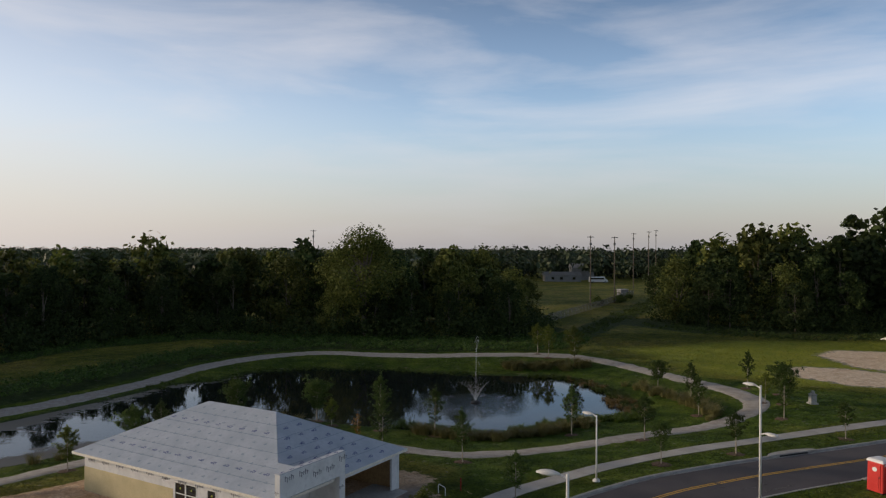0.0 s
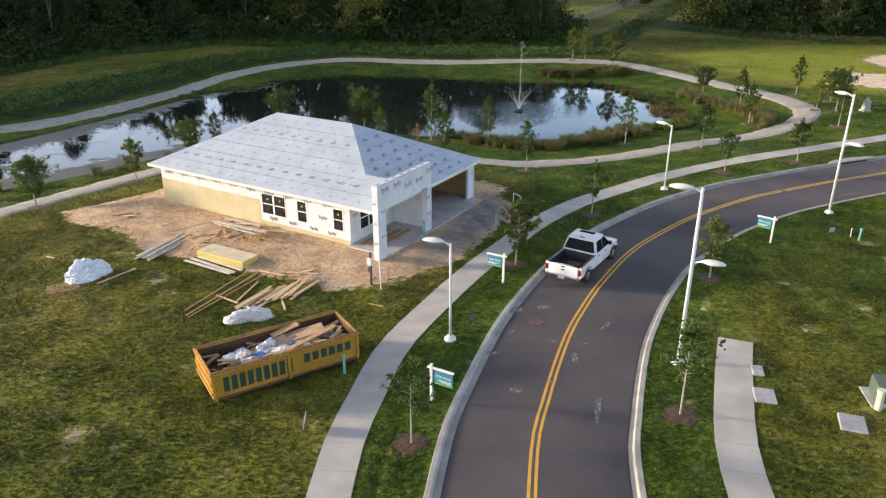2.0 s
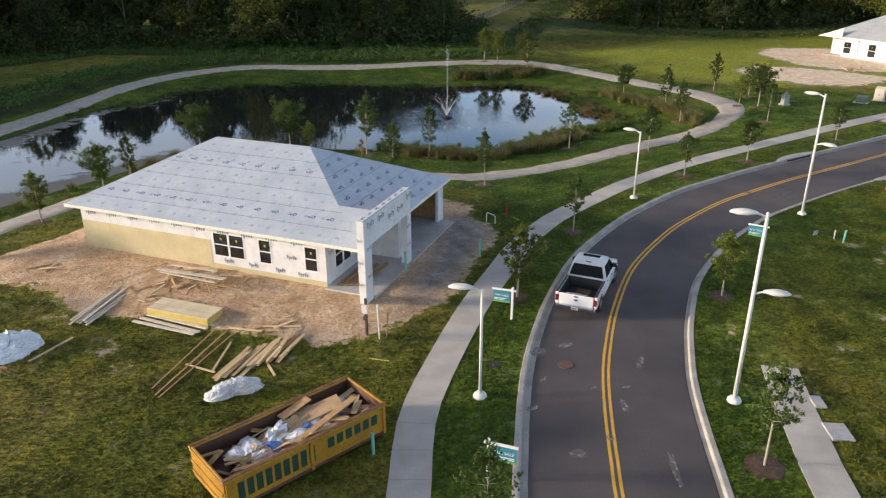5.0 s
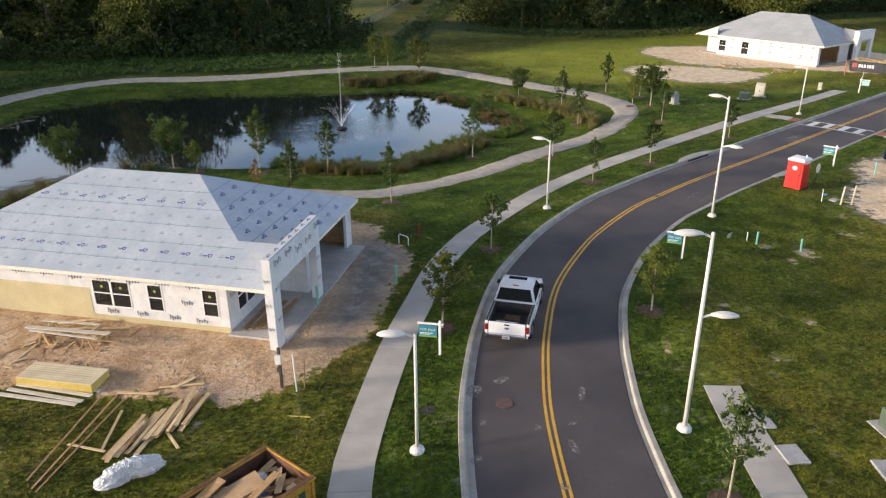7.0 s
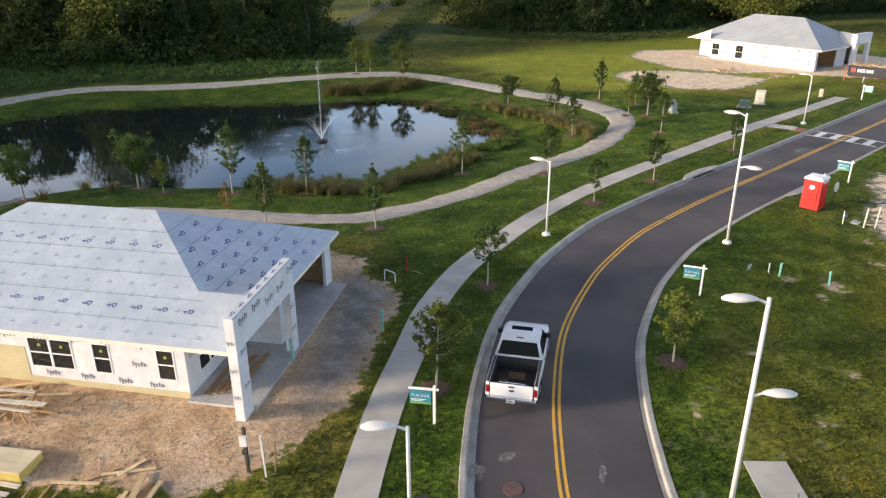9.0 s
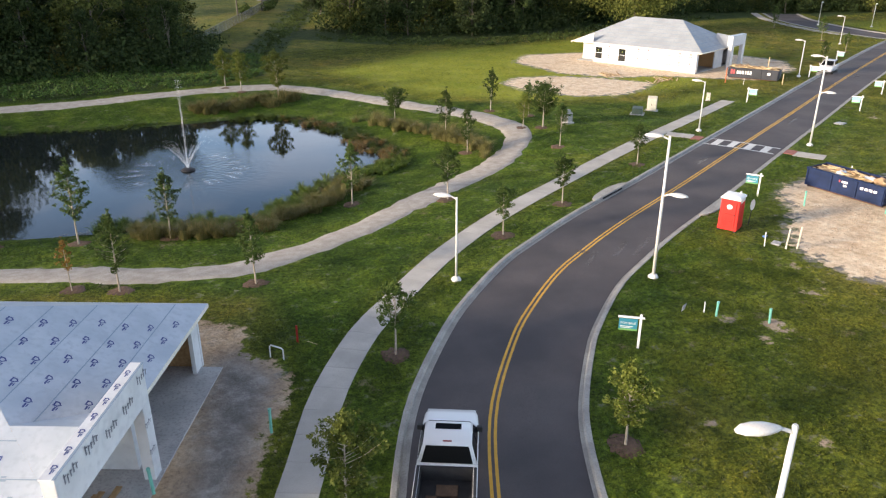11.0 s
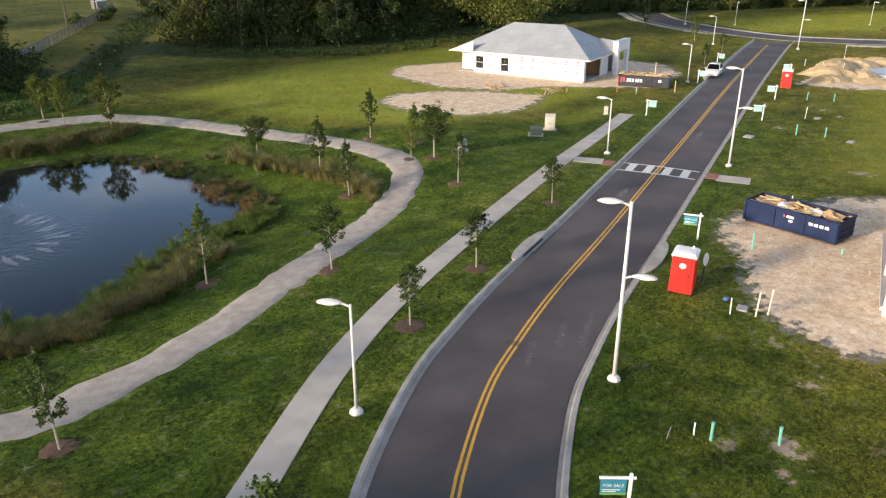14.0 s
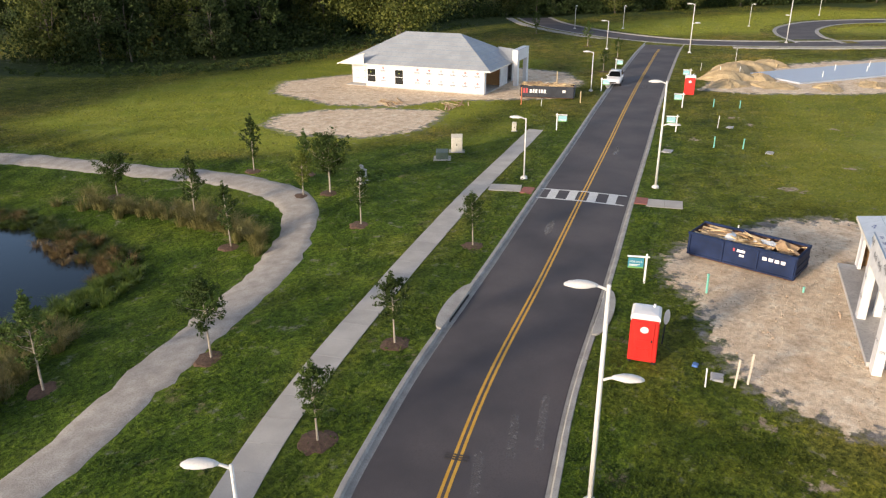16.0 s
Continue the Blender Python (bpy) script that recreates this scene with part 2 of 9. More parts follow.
ROAD = curve_through([(4.6, -60), (4.9, -30), (5.3, -5), (5.9, 8), (7.0, 16.6), (8.0, 20.4), (9.5, 24.8), (10.8, 27.7), (12.5, 30.9), (15.2, 35.0),
                      (18.9, 38.9), (21.4, 41.0), (25.0, 43.5), (28.1, 45.1), (33.4, 47.5), (42.3, 51.0), (54.6, 56.0), (70, 62.2), (85.4, 68.5), (105, 76.3), (128, 85.2), (140, 89.5)], 1.0)
CROSS_ROAD = curve_through([(212, 10), (190, 34), (168, 55), (155, 69), (147, 81), (144, 92), (148, 108), (157, 124), (168, 136)], 1.5)
LOOP_ROAD = curve_through([(157, 68), (168, 75), (182, 79), (198, 77), (212, 66), (226, 50)], 1.5)
WALK_LINE = curve_through([(-0.3, -50), (-0.2, -10), (0.1, 8), (0.5, 17), (1.0, 20), (1.9, 24), (3.5, 27.6), (5.9, 32.2), (8.0, 35.6), (10.2, 39.1), (13.4, 42.8), (16.2, 45.1),
                           (18.5, 46.9), (21.3, 48.9), (25.1, 51.2), (29.1, 53.2), (35.5, 56.1), (43.5, 59.5), (54.5, 64.0), (71.0, 70.3)], 0.5)
PATH_LINE = curve_through([(-48, 14), (-36, 27), (-29.5, 36.5), (-26.1, 41.5), (-23.7, 45.3), (-21.3, 49.5), (-18.3, 54.0), (-14, 58.6), (-8.5, 61.5), (-3.5, 61.3), (0, 59.6), (3.0, 57.6), (6.6, 55.3), (10.0, 54.0),
                           (13.0, 54.2), (17.3, 55.6), (20.5, 57.0), (24.7, 59.0), (29.5, 61.4), (34.7, 64.1), (39.4, 67.4), (42.2, 71.0), (43.2, 75.2), (42.6, 80.2), (40.4, 86.4), (37.4, 94), (34.0, 101.0), (30.0, 105.3), (24.4, 106.8),
                           (17.5, 107.2), (8.6, 107.6), (0, 109), (-8.6, 110.2), (-15.8, 107.6), (-21.4, 102.6), (-25.5, 93.8), (-30.8, 80.5), (-35.6, 72), (-40.1, 67.5), (-50, 59), (-64, 50)], 0.7)
POND = curve_through([(-36, 43), (-31, 49.3), (-26, 53.4), (-21.4, 58.6), (-17, 63), (-13.5, 67.4), (-9.5, 70.3), (-5, 70.6), (0.3, 68.2), (5.9, 66.3), (9.4, 64.6), (12.7, 63.0), (15.9, 63.5), (18.5, 64.8), (21.5, 67.6),
                      (25.2, 69.4), (29.4, 70.2), (31.3, 74.2), (31.2, 79), (30.3, 84.6), (29.2, 90), (27.0, 93.8), (22, 95.3), (15.4, 96.2), (7.5, 98.2), (0.1, 100.3), (-8.6, 100.7), (-16, 98.6), (-19.6, 91.5), (-24.2, 88.8),
                      (-27.2, 82.7), (-31.7, 73.1), (-35.4, 66.4), (-39, 61), (-47, 52), (-50, 42), (-43, 38)], 1.2, closed=True)[:-1]
WATER_Z = -1.5
WOOD_EDGE = np.array([(-75, 30), (-64, 62), (-56, 92), (-49, 113), (-33, 127), (-18, 124), (5, 121), (24, 124), (30, 140)])
WOOD_EDGE_EAST = np.array([(56, 152), (64, 140), (78, 132), (94, 134), (125, 143), (157, 143), (190, 125), (228, 108), (290, 70)])
DITCH = np.array([(28, 114), (33.5, 126), (45.5, 151), (60, 182), (79, 224)])
# house frame: origin at the corner nearest the porch, u along the long wall to the road, v to the back
H1, H1U, H1V = Vector((-0.9, 35.0, 0)), Vector((0.851, -0.526, 0)), Vector((0.526, 0.851, 0))
PAD1 = np.array([[*(H1 + H1U * a + H1V * b).xy] for a, b in ((-16.2, -2.5), (3.2, -2.5), (3.2, 12), (-16.2, 12))])


def height(x, y):
    """Ground level over the plan."""
    x, y = np.asarray(x, float), np.asarray(y, float)
    d = distance_to(x, y, POND, True)
    z = np.where(d > 0, WATER_Z * (1 - np.clip(d / 15, 0, 1)) - 0.08 * (1 - smooth(0, 0.6, d)), WATER_Z - 0.08 + 0.3 * np.maximum(d, -4))
    near = distance_to(x, y, PAD1, True)
    z = z + (0.24 - np.minimum(z, 0)) * (1 - smooth(0.0, 3.5, near)) * (d > 2)
    z = z + 0.05 * np.sin(x * 0.21 + 1.3) * np.sin(y * 0.17) * smooth(3, 9, distance_to(x, y, ROAD))
    return z


def zat(x, y):
    return float(height(np.array([x]), np.array([y]))[0])


# dirt areas: closed plan outlines
DIRT = [
    [(-20.5, 42.5), (-18.5, 39.5), (-14.7, 38.0), (-13.2, 35.6), (-10.5, 34.0), (-8.0, 34.4), (-6.0, 32.0), (-3.0, 30.8), (-1.5, 29.8), (0.8, 29.9), (2.6, 31.2), (4.4, 32.7), (6.4, 35.8), (7.6, 38.2), (9.0, 40.2), (9.2, 42.0), (8.0, 43.4), (8.9, 45.8), (7.4, 47.6), (5.5, 47.5), (-8, 55.5), (-16.5, 45.5)],
    [(38.4, 35.0), (38.6, 37.5), (39.4, 39.3), (41.6, 41.2), (45, 43.4), (46.5, 45.6), (49.5, 47.0), (53, 46.6), (58, 44.4), (61, 42), (62, 36), (58, 26), (46, 24), (40, 30)],
    [(66, 94), (66.5, 105), (72, 110), (80, 108), (100, 95), (101, 86), (95, 80), (88, 78.6), (84, 77.5), (81.2, 80.4), (76, 86), (70, 88)],
    [(54.5, 86), (55, 91.5), (59, 94), (63.5, 92.4), (68.0, 88.0), (71, 82.5), (67, 80.0), (62.5, 78.6), (57.6, 80.5)],
    [(100, 66), (107, 67.5), (116, 66), (128, 64), (140, 56), (150, 47), (146, 38), (130, 40), (116, 45), (108, 52), (101, 61)],
]


def axis_steps(lo, hi, step, far):
    mid = list(np.arange(lo, hi + step / 2, step))
    out, s, v = [], step, hi
    while v < far:
        s *= 1.22
        v += s
        out.append(v)
    back, s, v = [], step, lo
    while v > -far:
        s *= 1.22
        v -= s
        back.append(v)
    return np.array(back[::-1] + mid + out)


GX, GY = axis_steps(-52, 104, 0.64, 2600), axis_steps(2, 150, 0.64, 2600)
gx, gy = np.meshgrid(GX, GY)
gz = height(gx, gy)
road_d = np.minimum(distance_to(gx, gy, ROAD), np.minimum(distance_to(gx, gy, CROSS_ROAD), distance_to(gx, gy, LOOP_ROAD)))
gz = gz + 0.06
gz -= 0.5 * (1 - smooth(4.15, 4.9, road_d))


def grid_mesh(name, gx, gy, gz, mat):
    h, w = gx.shape
    me = bpy.data.meshes.new(name)
    co = np.stack([gx, gy, gz], -1).reshape(-1, 3)
    i = np.arange(h * w).reshape(h, w)
    quads = np.stack([i[:-1, :-1], i[:-1, 1:], i[1:, 1:], i[1:, :-1]], -1).reshape(-1, 4)
    me.vertices.add(len(co))
    me.vertices.foreach_set("co", co.ravel())
    me.loops.add(quads.size)
    me.loops.foreach_set("vertex_index", quads.ravel())
    me.polygons.add(len(quads))
    me.polygons.foreach_set("loop_start", np.arange(0, quads.size, 4))
    me.polygons.foreach_set("loop_total", np.full(len(quads), 4))
    me.update(calc_edges=True)
    me.polygons.foreach_set("use_smooth", np.ones(len(quads), bool))
    me.materials.append(mat)
    return me


def raw_mesh(name, verts, faces, mat, smooth_on=False):
    """A mesh from arrays: faces all triangles or all quads."""
    me = bpy.data.meshes.new(name)
    verts, faces = np.asarray(verts, np.float32), np.asarray(faces, np.int32)
    k = faces.shape[1]
    me.vertices.add(len(verts))
    me.vertices.foreach_set("co", verts.ravel())
    me.loops.add(faces.size)
    me.loops.foreach_set("vertex_index", faces.ravel())
    me.polygons.add(len(faces))
    me.polygons.foreach_set("loop_start", np.arange(0, faces.size, k))
    me.polygons.foreach_set("loop_total", np.full(len(faces), k))
    me.update(calc_edges=True)
    me.polygons.foreach_set("use_smooth", np.full(len(faces), bool(smooth_on)))
    if mat:
        me.materials.append(mat)
    return me


def ground_material():
    m = bpy.data.materials.new("lawn_and_dirt")
    m.use_nodes = True
    n, l = m.node_tree.nodes, m.node_tree.links
    bsdf = n["Principled BSDF"]
    tc = n.new("ShaderNodeTexCoord")

    def noise_of(scale, detail=6, rough=0.55):
        t = n.new("ShaderNodeTexNoise")
        t.inputs["Scale"].default_value, t.inputs["Detail"].default_value, t.inputs["Roughness"].default_value = scale, detail, rough
        l.new(tc.outputs["Object"], t.inputs["Vector"])
        return t.outputs["Fac"]

    def ramp_of(fac, stops):
        r = n.new("ShaderNodeValToRGB")
        while len(r.color_ramp.elements) < len(stops):
            r.color_ramp.elements.new(0.5)
        for e, (p, c) in zip(r.color_ramp.elements, stops):
            e.position, e.color = p, rgb(c)
        l.new(fac, r.inputs["Fac"])
        return r.outputs["Color"]

    def mix_of(fac, a, b, kind="MIX"):
        x = n.new("ShaderNodeMixRGB")
        x.blend_type = kind
        for s, v in (("Fac", fac), ("Color1", a), ("Color2", b)):
            if isinstance(v, (int, float)):
                x.inputs[s].default_value = v
            elif isinstance(v, tuple):
                x.inputs[s].default_value = rgb(v)
            else:
                l.new(v, x.inputs[s])
        return x.outputs["Color"]

    grass = ramp_of(noise_of(0.09, 4), [(0.36, (0.088, 0.108, 0.013)), (0.50, (0.135, 0.146, 0.020)), (0.66, (0.200, 0.174, 0.040))])
    rich = n.new("ShaderNodeAttribute")
    rich.attribute_name = "lush_shade"
    grass = mix_of(rich.outputs["Fac"], grass, ramp_of(noise_of(0.16, 5), [(0.34, (0.050, 0.094, 0.009)), (0.52, (0.078, 0.126, 0.013)), (0.68, (0.120, 0.156, 0.021))]))
    # fine noise paints shaded gaps and bright tips of tufts into the colour
    tuft_shade = ramp_of(noise_of(4.2, 9, 0.82), [(0.36, (0.16, 0.20, 0.14)), (0.5, (0.90, 0.92, 0.88)), (0.62, (1.75, 1.65, 1.35))])
    grass = mix_of(1.0, grass, tuft_shade, "MULTIPLY")
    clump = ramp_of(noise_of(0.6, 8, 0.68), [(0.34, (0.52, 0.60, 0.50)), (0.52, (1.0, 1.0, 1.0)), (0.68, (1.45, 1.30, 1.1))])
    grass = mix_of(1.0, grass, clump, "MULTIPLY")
    # painted sunlight on the fields: a brighter, yellower grass colour
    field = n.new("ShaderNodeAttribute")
    field.attribute_name = "sunlit_tint"
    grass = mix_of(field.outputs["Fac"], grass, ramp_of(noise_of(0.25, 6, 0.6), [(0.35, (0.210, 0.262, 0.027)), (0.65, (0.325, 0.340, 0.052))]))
    bare = ramp_of(noise_of(0.48, 8, 0.7), [(0.605, (0, 0, 0)), (0.70, (0.85, 0.85, 0.85))])
    grass = mix_of(bare, grass, (0.24, 0.19, 0.125))
    dirt = ramp_of(noise_of(0.7, 9, 0.7), [(0.30, (0.33, 0.215, 0.13)), (0.5, (0.55, 0.385, 0.24)), (0.68, (0.68, 0.53, 0.38))])
    grit = ramp_of(noise_of(6.0, 9, 0.78), [(0.34, (0.50, 0.48, 0.46)), (0.5, (0.98, 0.98, 0.98)), (0.64, (1.22, 1.22, 1.22))])
    dirt = mix_of(1.0, dirt, grit, "MULTIPLY")
    pale = mix_of(1.0, ramp_of(noise_of(1.1, 9, 0.72), [(0.34, (0.58, 0.435, 0.29)), (0.52, (0.75, 0.61, 0.44)), (0.66, (0.84, 0.75, 0.60))]), ramp_of(noise_of(3.2, 9, 0.8), [(0.34, (0.62, 0.60, 0.58)), (0.5, (1.0, 1.0, 1.0)), (0.66, (1.12, 1.12, 1.12))]), "MULTIPLY")
    sand = mix_of(ramp_of(noise_of(0.30, 9, 0.68), [(0.32, (0.25, 0.25, 0.25)), (0.46, (0.95, 0.95, 0.95))]), dirt, pale)
    worn = n.new("ShaderNodeAttribute")
    worn.attribute_name = "soil"
    soil = ramp_of(noise_of(1.3, 9, 0.75), [(0.32, (0.12, 0.113, 0.108)), (0.50, (0.205, 0.193, 0.184)), (0.62, (0.315, 0.297, 0.28)), (0.74, (0.49, 0.465, 0.43))])
    dirt = mix_of(worn.outputs["Fac"], dirt, soil)
    wild = ramp_of(noise_of(0.5, 7, 0.7), [(0.35, (0.020, 0.036, 0.010)), (0.6, (0.050, 0.075, 0.020)), (0.75, (0.085, 0.09, 0.03))])

    def mask_of(name, wobble=0.35, sharp=0.06, scale=1.3, reach=0.0):
        at = n.new("ShaderNodeAttribute")
        at.attribute_name = name
        add = n.new("ShaderNodeMath")
        add.operation = "MULTIPLY_ADD"
        l.new(noise_of(scale, 8, 0.68), add.inputs[0])
        add.inputs[1].default_value = wobble * 2
        sub = n.new("ShaderNodeMath")
        sub.operation = "SUBTRACT"
        l.new(at.outputs["Fac"], sub.inputs[0])
        sub.inputs[1].default_value = wobble - reach
        l.new(sub.outputs[0], add.inputs[2])
        mr = n.new("ShaderNodeMapRange")
        mr.inputs["From Min"].default_value, mr.inputs["From Max"].default_value = 0.5 - sharp, 0.5 + sharp
        l.new(add.outputs[0], mr.inputs["Value"])
        return mr.outputs["Result"]

    col = mix_of(mask_of("wild", 0.5, 0.25), grass, wild)
    col = mix_of(mask_of("dirt", 0.75, 0.06, 1.6), col, dirt)
    col = mix_of(mask_of("sand", 1.1, 0.2, 1.2, 0.12), col, soil)
    sandy = mask_of("sand", 1.0, 0.07, 1.0)
    col = mix_of(sandy, col, sand)
    l.new(col, bsdf.inputs["Base Color"])
    bsdf.inputs["Roughness"].default_value = 0.95
    bsdf.inputs["Specular IOR Level"].default_value = 0.15
    bp = n.new("ShaderNodeBump")
    bp.inputs["Strength"].default_value, bp.inputs["Distance"].default_value = 0.8, 0.14
    calm = n.new("ShaderNodeMapRange")
    calm.inputs["To Min"].default_value, calm.inputs["To Max"].default_value = 0.8, 0.5
    l.new(sandy, calm.inputs["Value"])
    l.new(calm.outputs["Result"], bp.inputs["Strength"])
    l.new(noise_of(3.5, 9, 0.75), bp.inputs["Height"])
    l.new(bp.outputs["Normal"], bsdf.inputs["Normal"])
    return m


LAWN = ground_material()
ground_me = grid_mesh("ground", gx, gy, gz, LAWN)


def add_mask(me, name, values):
    at = me.attributes.new(name, "FLOAT", "POINT")
    at.data.foreach_set("value", np.asarray(values, np.float32).ravel())


# worn spots round pipe stubs and along old wheel tracks
WORN = [(28.7, 35.5, 0.3), (30.1, 33.8, 0.5), (29.6, 33.3, 0.1), (33.6, 35.6, 0.0), (34.4, 35.4, 0.1), (35.4, 35.2, 0.1), (16.2, 27.8, 0.4), (20.6, 25.5, 0.2), (24.0, 27.5, 0.2), (36.6, 37.8, 0.2), (21.5, 30.2, 0.1), (-4.8, 22.9, 0.2), (-9.0, 18.4, 0.3), (87.0, 57.5, 0.5), (84.8, 55.0, 0.3), (74.9, 43.7, 0.5), (66.1, 45.7, 0.6), (75.9, 56.9, 0.4), (87.6, 48.2, 0.3), (34.5, 35.4, 0.2), (34.6, 34.4, 0.1), (28.6, 33.2, 0.2), (-2.4, 28.9, 0.1), (-10.6, 31.2, 0.4), (-9.4, 29.6, 0.2), (-13.5, 34.6, 0.3)]


def dirt_at(x, y):
    v = np.zeros(np.shape(x))
    v = np.maximum(v, 0.5 - 0.45 * distance_to(x, y, DIRT[0], True))
    for cx, cy, r in WORN:
        v = np.maximum(v, 0.5 - 0.4 * (np.hypot(x - cx, y - cy) - r))
    return np.clip(v, 0, 1.2)


def sand_at(x, y):
    v = np.zeros(np.shape(x))
    for k in (1, 2, 3, 4):
        v = np.maximum(v, 0.5 - 0.35 * distance_to(x, y, DIRT[k], True))
    return np.clip(v, 0, 1.2)


def wild_at(x, y):
    """Rough growth: beyond the pond path, round the far woods and along the shore."""
    pd = distance_to(x, y, POND, True)
    to_path = distance_to(x, y, PATH_LINE[::2])
    loop = distance_to(x, y, PATH_LINE[60::2], True) > 0
    far = loop * smooth(1.9, 3.0, to_path) * (1 - smooth(9.0, 11.5, to_path)) * (1 - smooth(20, 31, x)) * smooth(56, 66, y)
    edge = np.maximum(1 - smooth(3, 6, distance_to(x, y, WOOD_EDGE)), 1 - smooth(7, 12, distance_to(x, y, WOOD_EDGE_EAST)))
    ditch = 1 - smooth(2.0, 5.0, distance_to(x, y, DITCH))
    far = np.maximum.reduce([far, 0.9 * edge, ditch])
    shore = 0.75 * (1 - smooth(0.2, 1.3, pd)) * (pd > -3)
    return np.clip(np.maximum(far, shore), 0, 1)


def sunlit_tint_at(x, y):
    """The open field beyond the path's bend, mown short, low sunlight painted into its colour."""
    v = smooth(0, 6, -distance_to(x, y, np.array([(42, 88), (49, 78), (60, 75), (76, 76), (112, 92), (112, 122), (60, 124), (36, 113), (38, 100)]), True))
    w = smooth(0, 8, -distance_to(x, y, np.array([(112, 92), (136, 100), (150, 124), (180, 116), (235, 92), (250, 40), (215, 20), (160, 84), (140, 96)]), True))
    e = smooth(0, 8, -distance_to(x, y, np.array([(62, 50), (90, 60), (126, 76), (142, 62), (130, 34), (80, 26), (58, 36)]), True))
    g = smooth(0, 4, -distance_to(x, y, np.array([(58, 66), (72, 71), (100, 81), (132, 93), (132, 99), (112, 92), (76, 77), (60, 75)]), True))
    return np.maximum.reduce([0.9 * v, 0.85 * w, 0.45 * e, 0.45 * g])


LUSH = [(8, 35), (10.2, 39.1), (16.2, 45.1), (25.1, 51.2), (35.5, 56.1), (54.5, 64.0), (71, 70.3), (62, 75), (50, 79), (42, 90), (36, 104), (30, 110), (-10, 116), (-26, 106), (-36, 80), (-44, 70), (-30, 36), (-21, 47), (-14, 56), (-8, 59), (4, 54), (10, 48.5), (9.6, 43)]


def lush_shade_at(x, y):
    """Watered, deep green grass: the bank between footpath and pond, and the verges. Tree shade on the eastern plots is
    painted in too.
    """
    v = smooth(-1.5, 2.0, -distance_to(x, y, np.array(LUSH), True))
    d = distance_to(x, y, ROAD[::2])
    # the 0.55 term darkens the eastern plots in place of tree shade
    w = np.maximum(0.9 * (1 - smooth(5.2, 8.0, d)), 0.55 * (1 - smooth(9, 15, d)) * smooth(18, 26, x)) * (1 - smooth(70, 90, x))
    return np.maximum(v, w)


def soil_at(x, y):
    """Dark trodden soil where the drive will be."""
    v = 0 * x
    for cx, cy, r in WORN:
        v = np.maximum(v, 0.55 * (1 - smooth(1.5, 3.0, np.hypot(x - cx, y - cy))))
    return v + 0.97 * smooth(-0.9, 1.2, -distance_to(x, y, np.array([(2.6, 34.0), (3.2, 32.6), (5.4, 34.4), (7.6, 38.2), (9.2, 41.0), (8.4, 44.0), (6.5, 43.5), (4.2, 37.0)]), True))


add_mask(ground_me, "soil", soil_at(gx, gy))
add_mask(ground_me, "sunlit_tint", sunlit_tint_at(gx, gy))
add_mask(ground_me, "lush_shade", lush_shade_at(gx, gy))
add_mask(ground_me, "dirt", dirt_at(gx, gy))
add_mask(ground_me, "sand", sand_at(gx, gy))
add_mask(ground_me, "wild", wild_at(gx, gy))
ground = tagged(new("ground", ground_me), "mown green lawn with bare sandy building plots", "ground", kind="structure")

# pond
WATER.use_nodes = True
wnodes, wlinks = WATER.node_tree.nodes, WATER.node_tree.links
wb = wnodes["Principled BSDF"]
wb.inputs["Base Color"].default_value = (0.012, 0.016, 0.016, 1)
wb.inputs["Roughness"].default_value = 0.03
wb.inputs["IOR"].default_value = 1.33
wtc, wnoise, wbump = wnodes.new("ShaderNodeTexCoord"), wnodes.new("ShaderNodeTexNoise"), wnodes.new("ShaderNodeBump")
wnoise.inputs["Scale"].default_value, wnoise.inputs["Detail"].default_value = 1.6, 3
wbump.inputs["Strength"].default_value, wbump.inputs["Distance"].default_value = 0.05, 0.05
wlinks.new(wtc.outputs["Object"], wnoise.inputs["Vector"])
wlinks.new(wnoise.outputs["Fac"], wbump.inputs["Height"])
ring_at, ring_nz, ring_bp = wnodes.new("ShaderNodeAttribute"), wnodes.new("ShaderNodeTexNoise"), wnodes.new("ShaderNodeBump")
ring_at.attribute_name = "ripple"
ring_nz.inputs["Scale"].default_value, ring_nz.inputs["Detail"].default_value = 3.2, 3
ring_bp.inputs["Distance"].default_value = 0.06
wlinks.new(wtc.outputs["Object"], ring_nz.inputs["Vector"])
wlinks.new(ring_at.outputs["Fac"], ring_bp.inputs["Strength"])
wlinks.new(ring_nz.outputs["Fac"], ring_bp.inputs["Height"])
wlinks.new(wbump.outputs["Normal"], ring_bp.inputs["Normal"])
wlinks.new(ring_bp.outputs["Normal"], wb.inputs["Normal"])
wx, wy = np.meshgrid(np.arange(-54, 36, 0.9), np.arange(34, 104, 0.9))
wd = distance_to(wx, wy, POND, True)
wme = grid_mesh("water", wx, wy, np.full(wx.shape, WATER_Z), WATER)
bmw = bmesh.new()
bmw.from_mesh(wme)
bmw.verts.ensure_lookup_table()
flat_d = wd.ravel()
bmesh.ops.delete(bmw, geom=[v for v in bmw.verts if flat_d[v.index] > 1.2], context="VERTS")
bmw.to_mesh(wme)
bmw.free()
wco = np.array([v.co[:2] for v in wme.vertices])
wdist = distance_to(wco[:, 0], wco[:, 1], POND, True)
near_shore = 1 - smooth(0.3, 4.5, -wdist)
add_mask(wme, "scum", np.clip(0.20 * near_shore * (1 - smooth(-16, 2, wco[:, 0])) + 0.24 * near_shore * (1 - smooth(66, 74, wco[:, 1])) + 0.17 * (1 - smooth(-30, -12, wco[:, 0])), 0, 0.9))
add_mask(wme, "ripple", 0.5 * (1 - smooth(2.5, 9.0, np.hypot(wco[:, 0] - 13.43, wco[:, 1] - 78.3))))
tagged(new("water", wme), "dark still pond water mirroring the woods and sky", "pond", kind="structure")
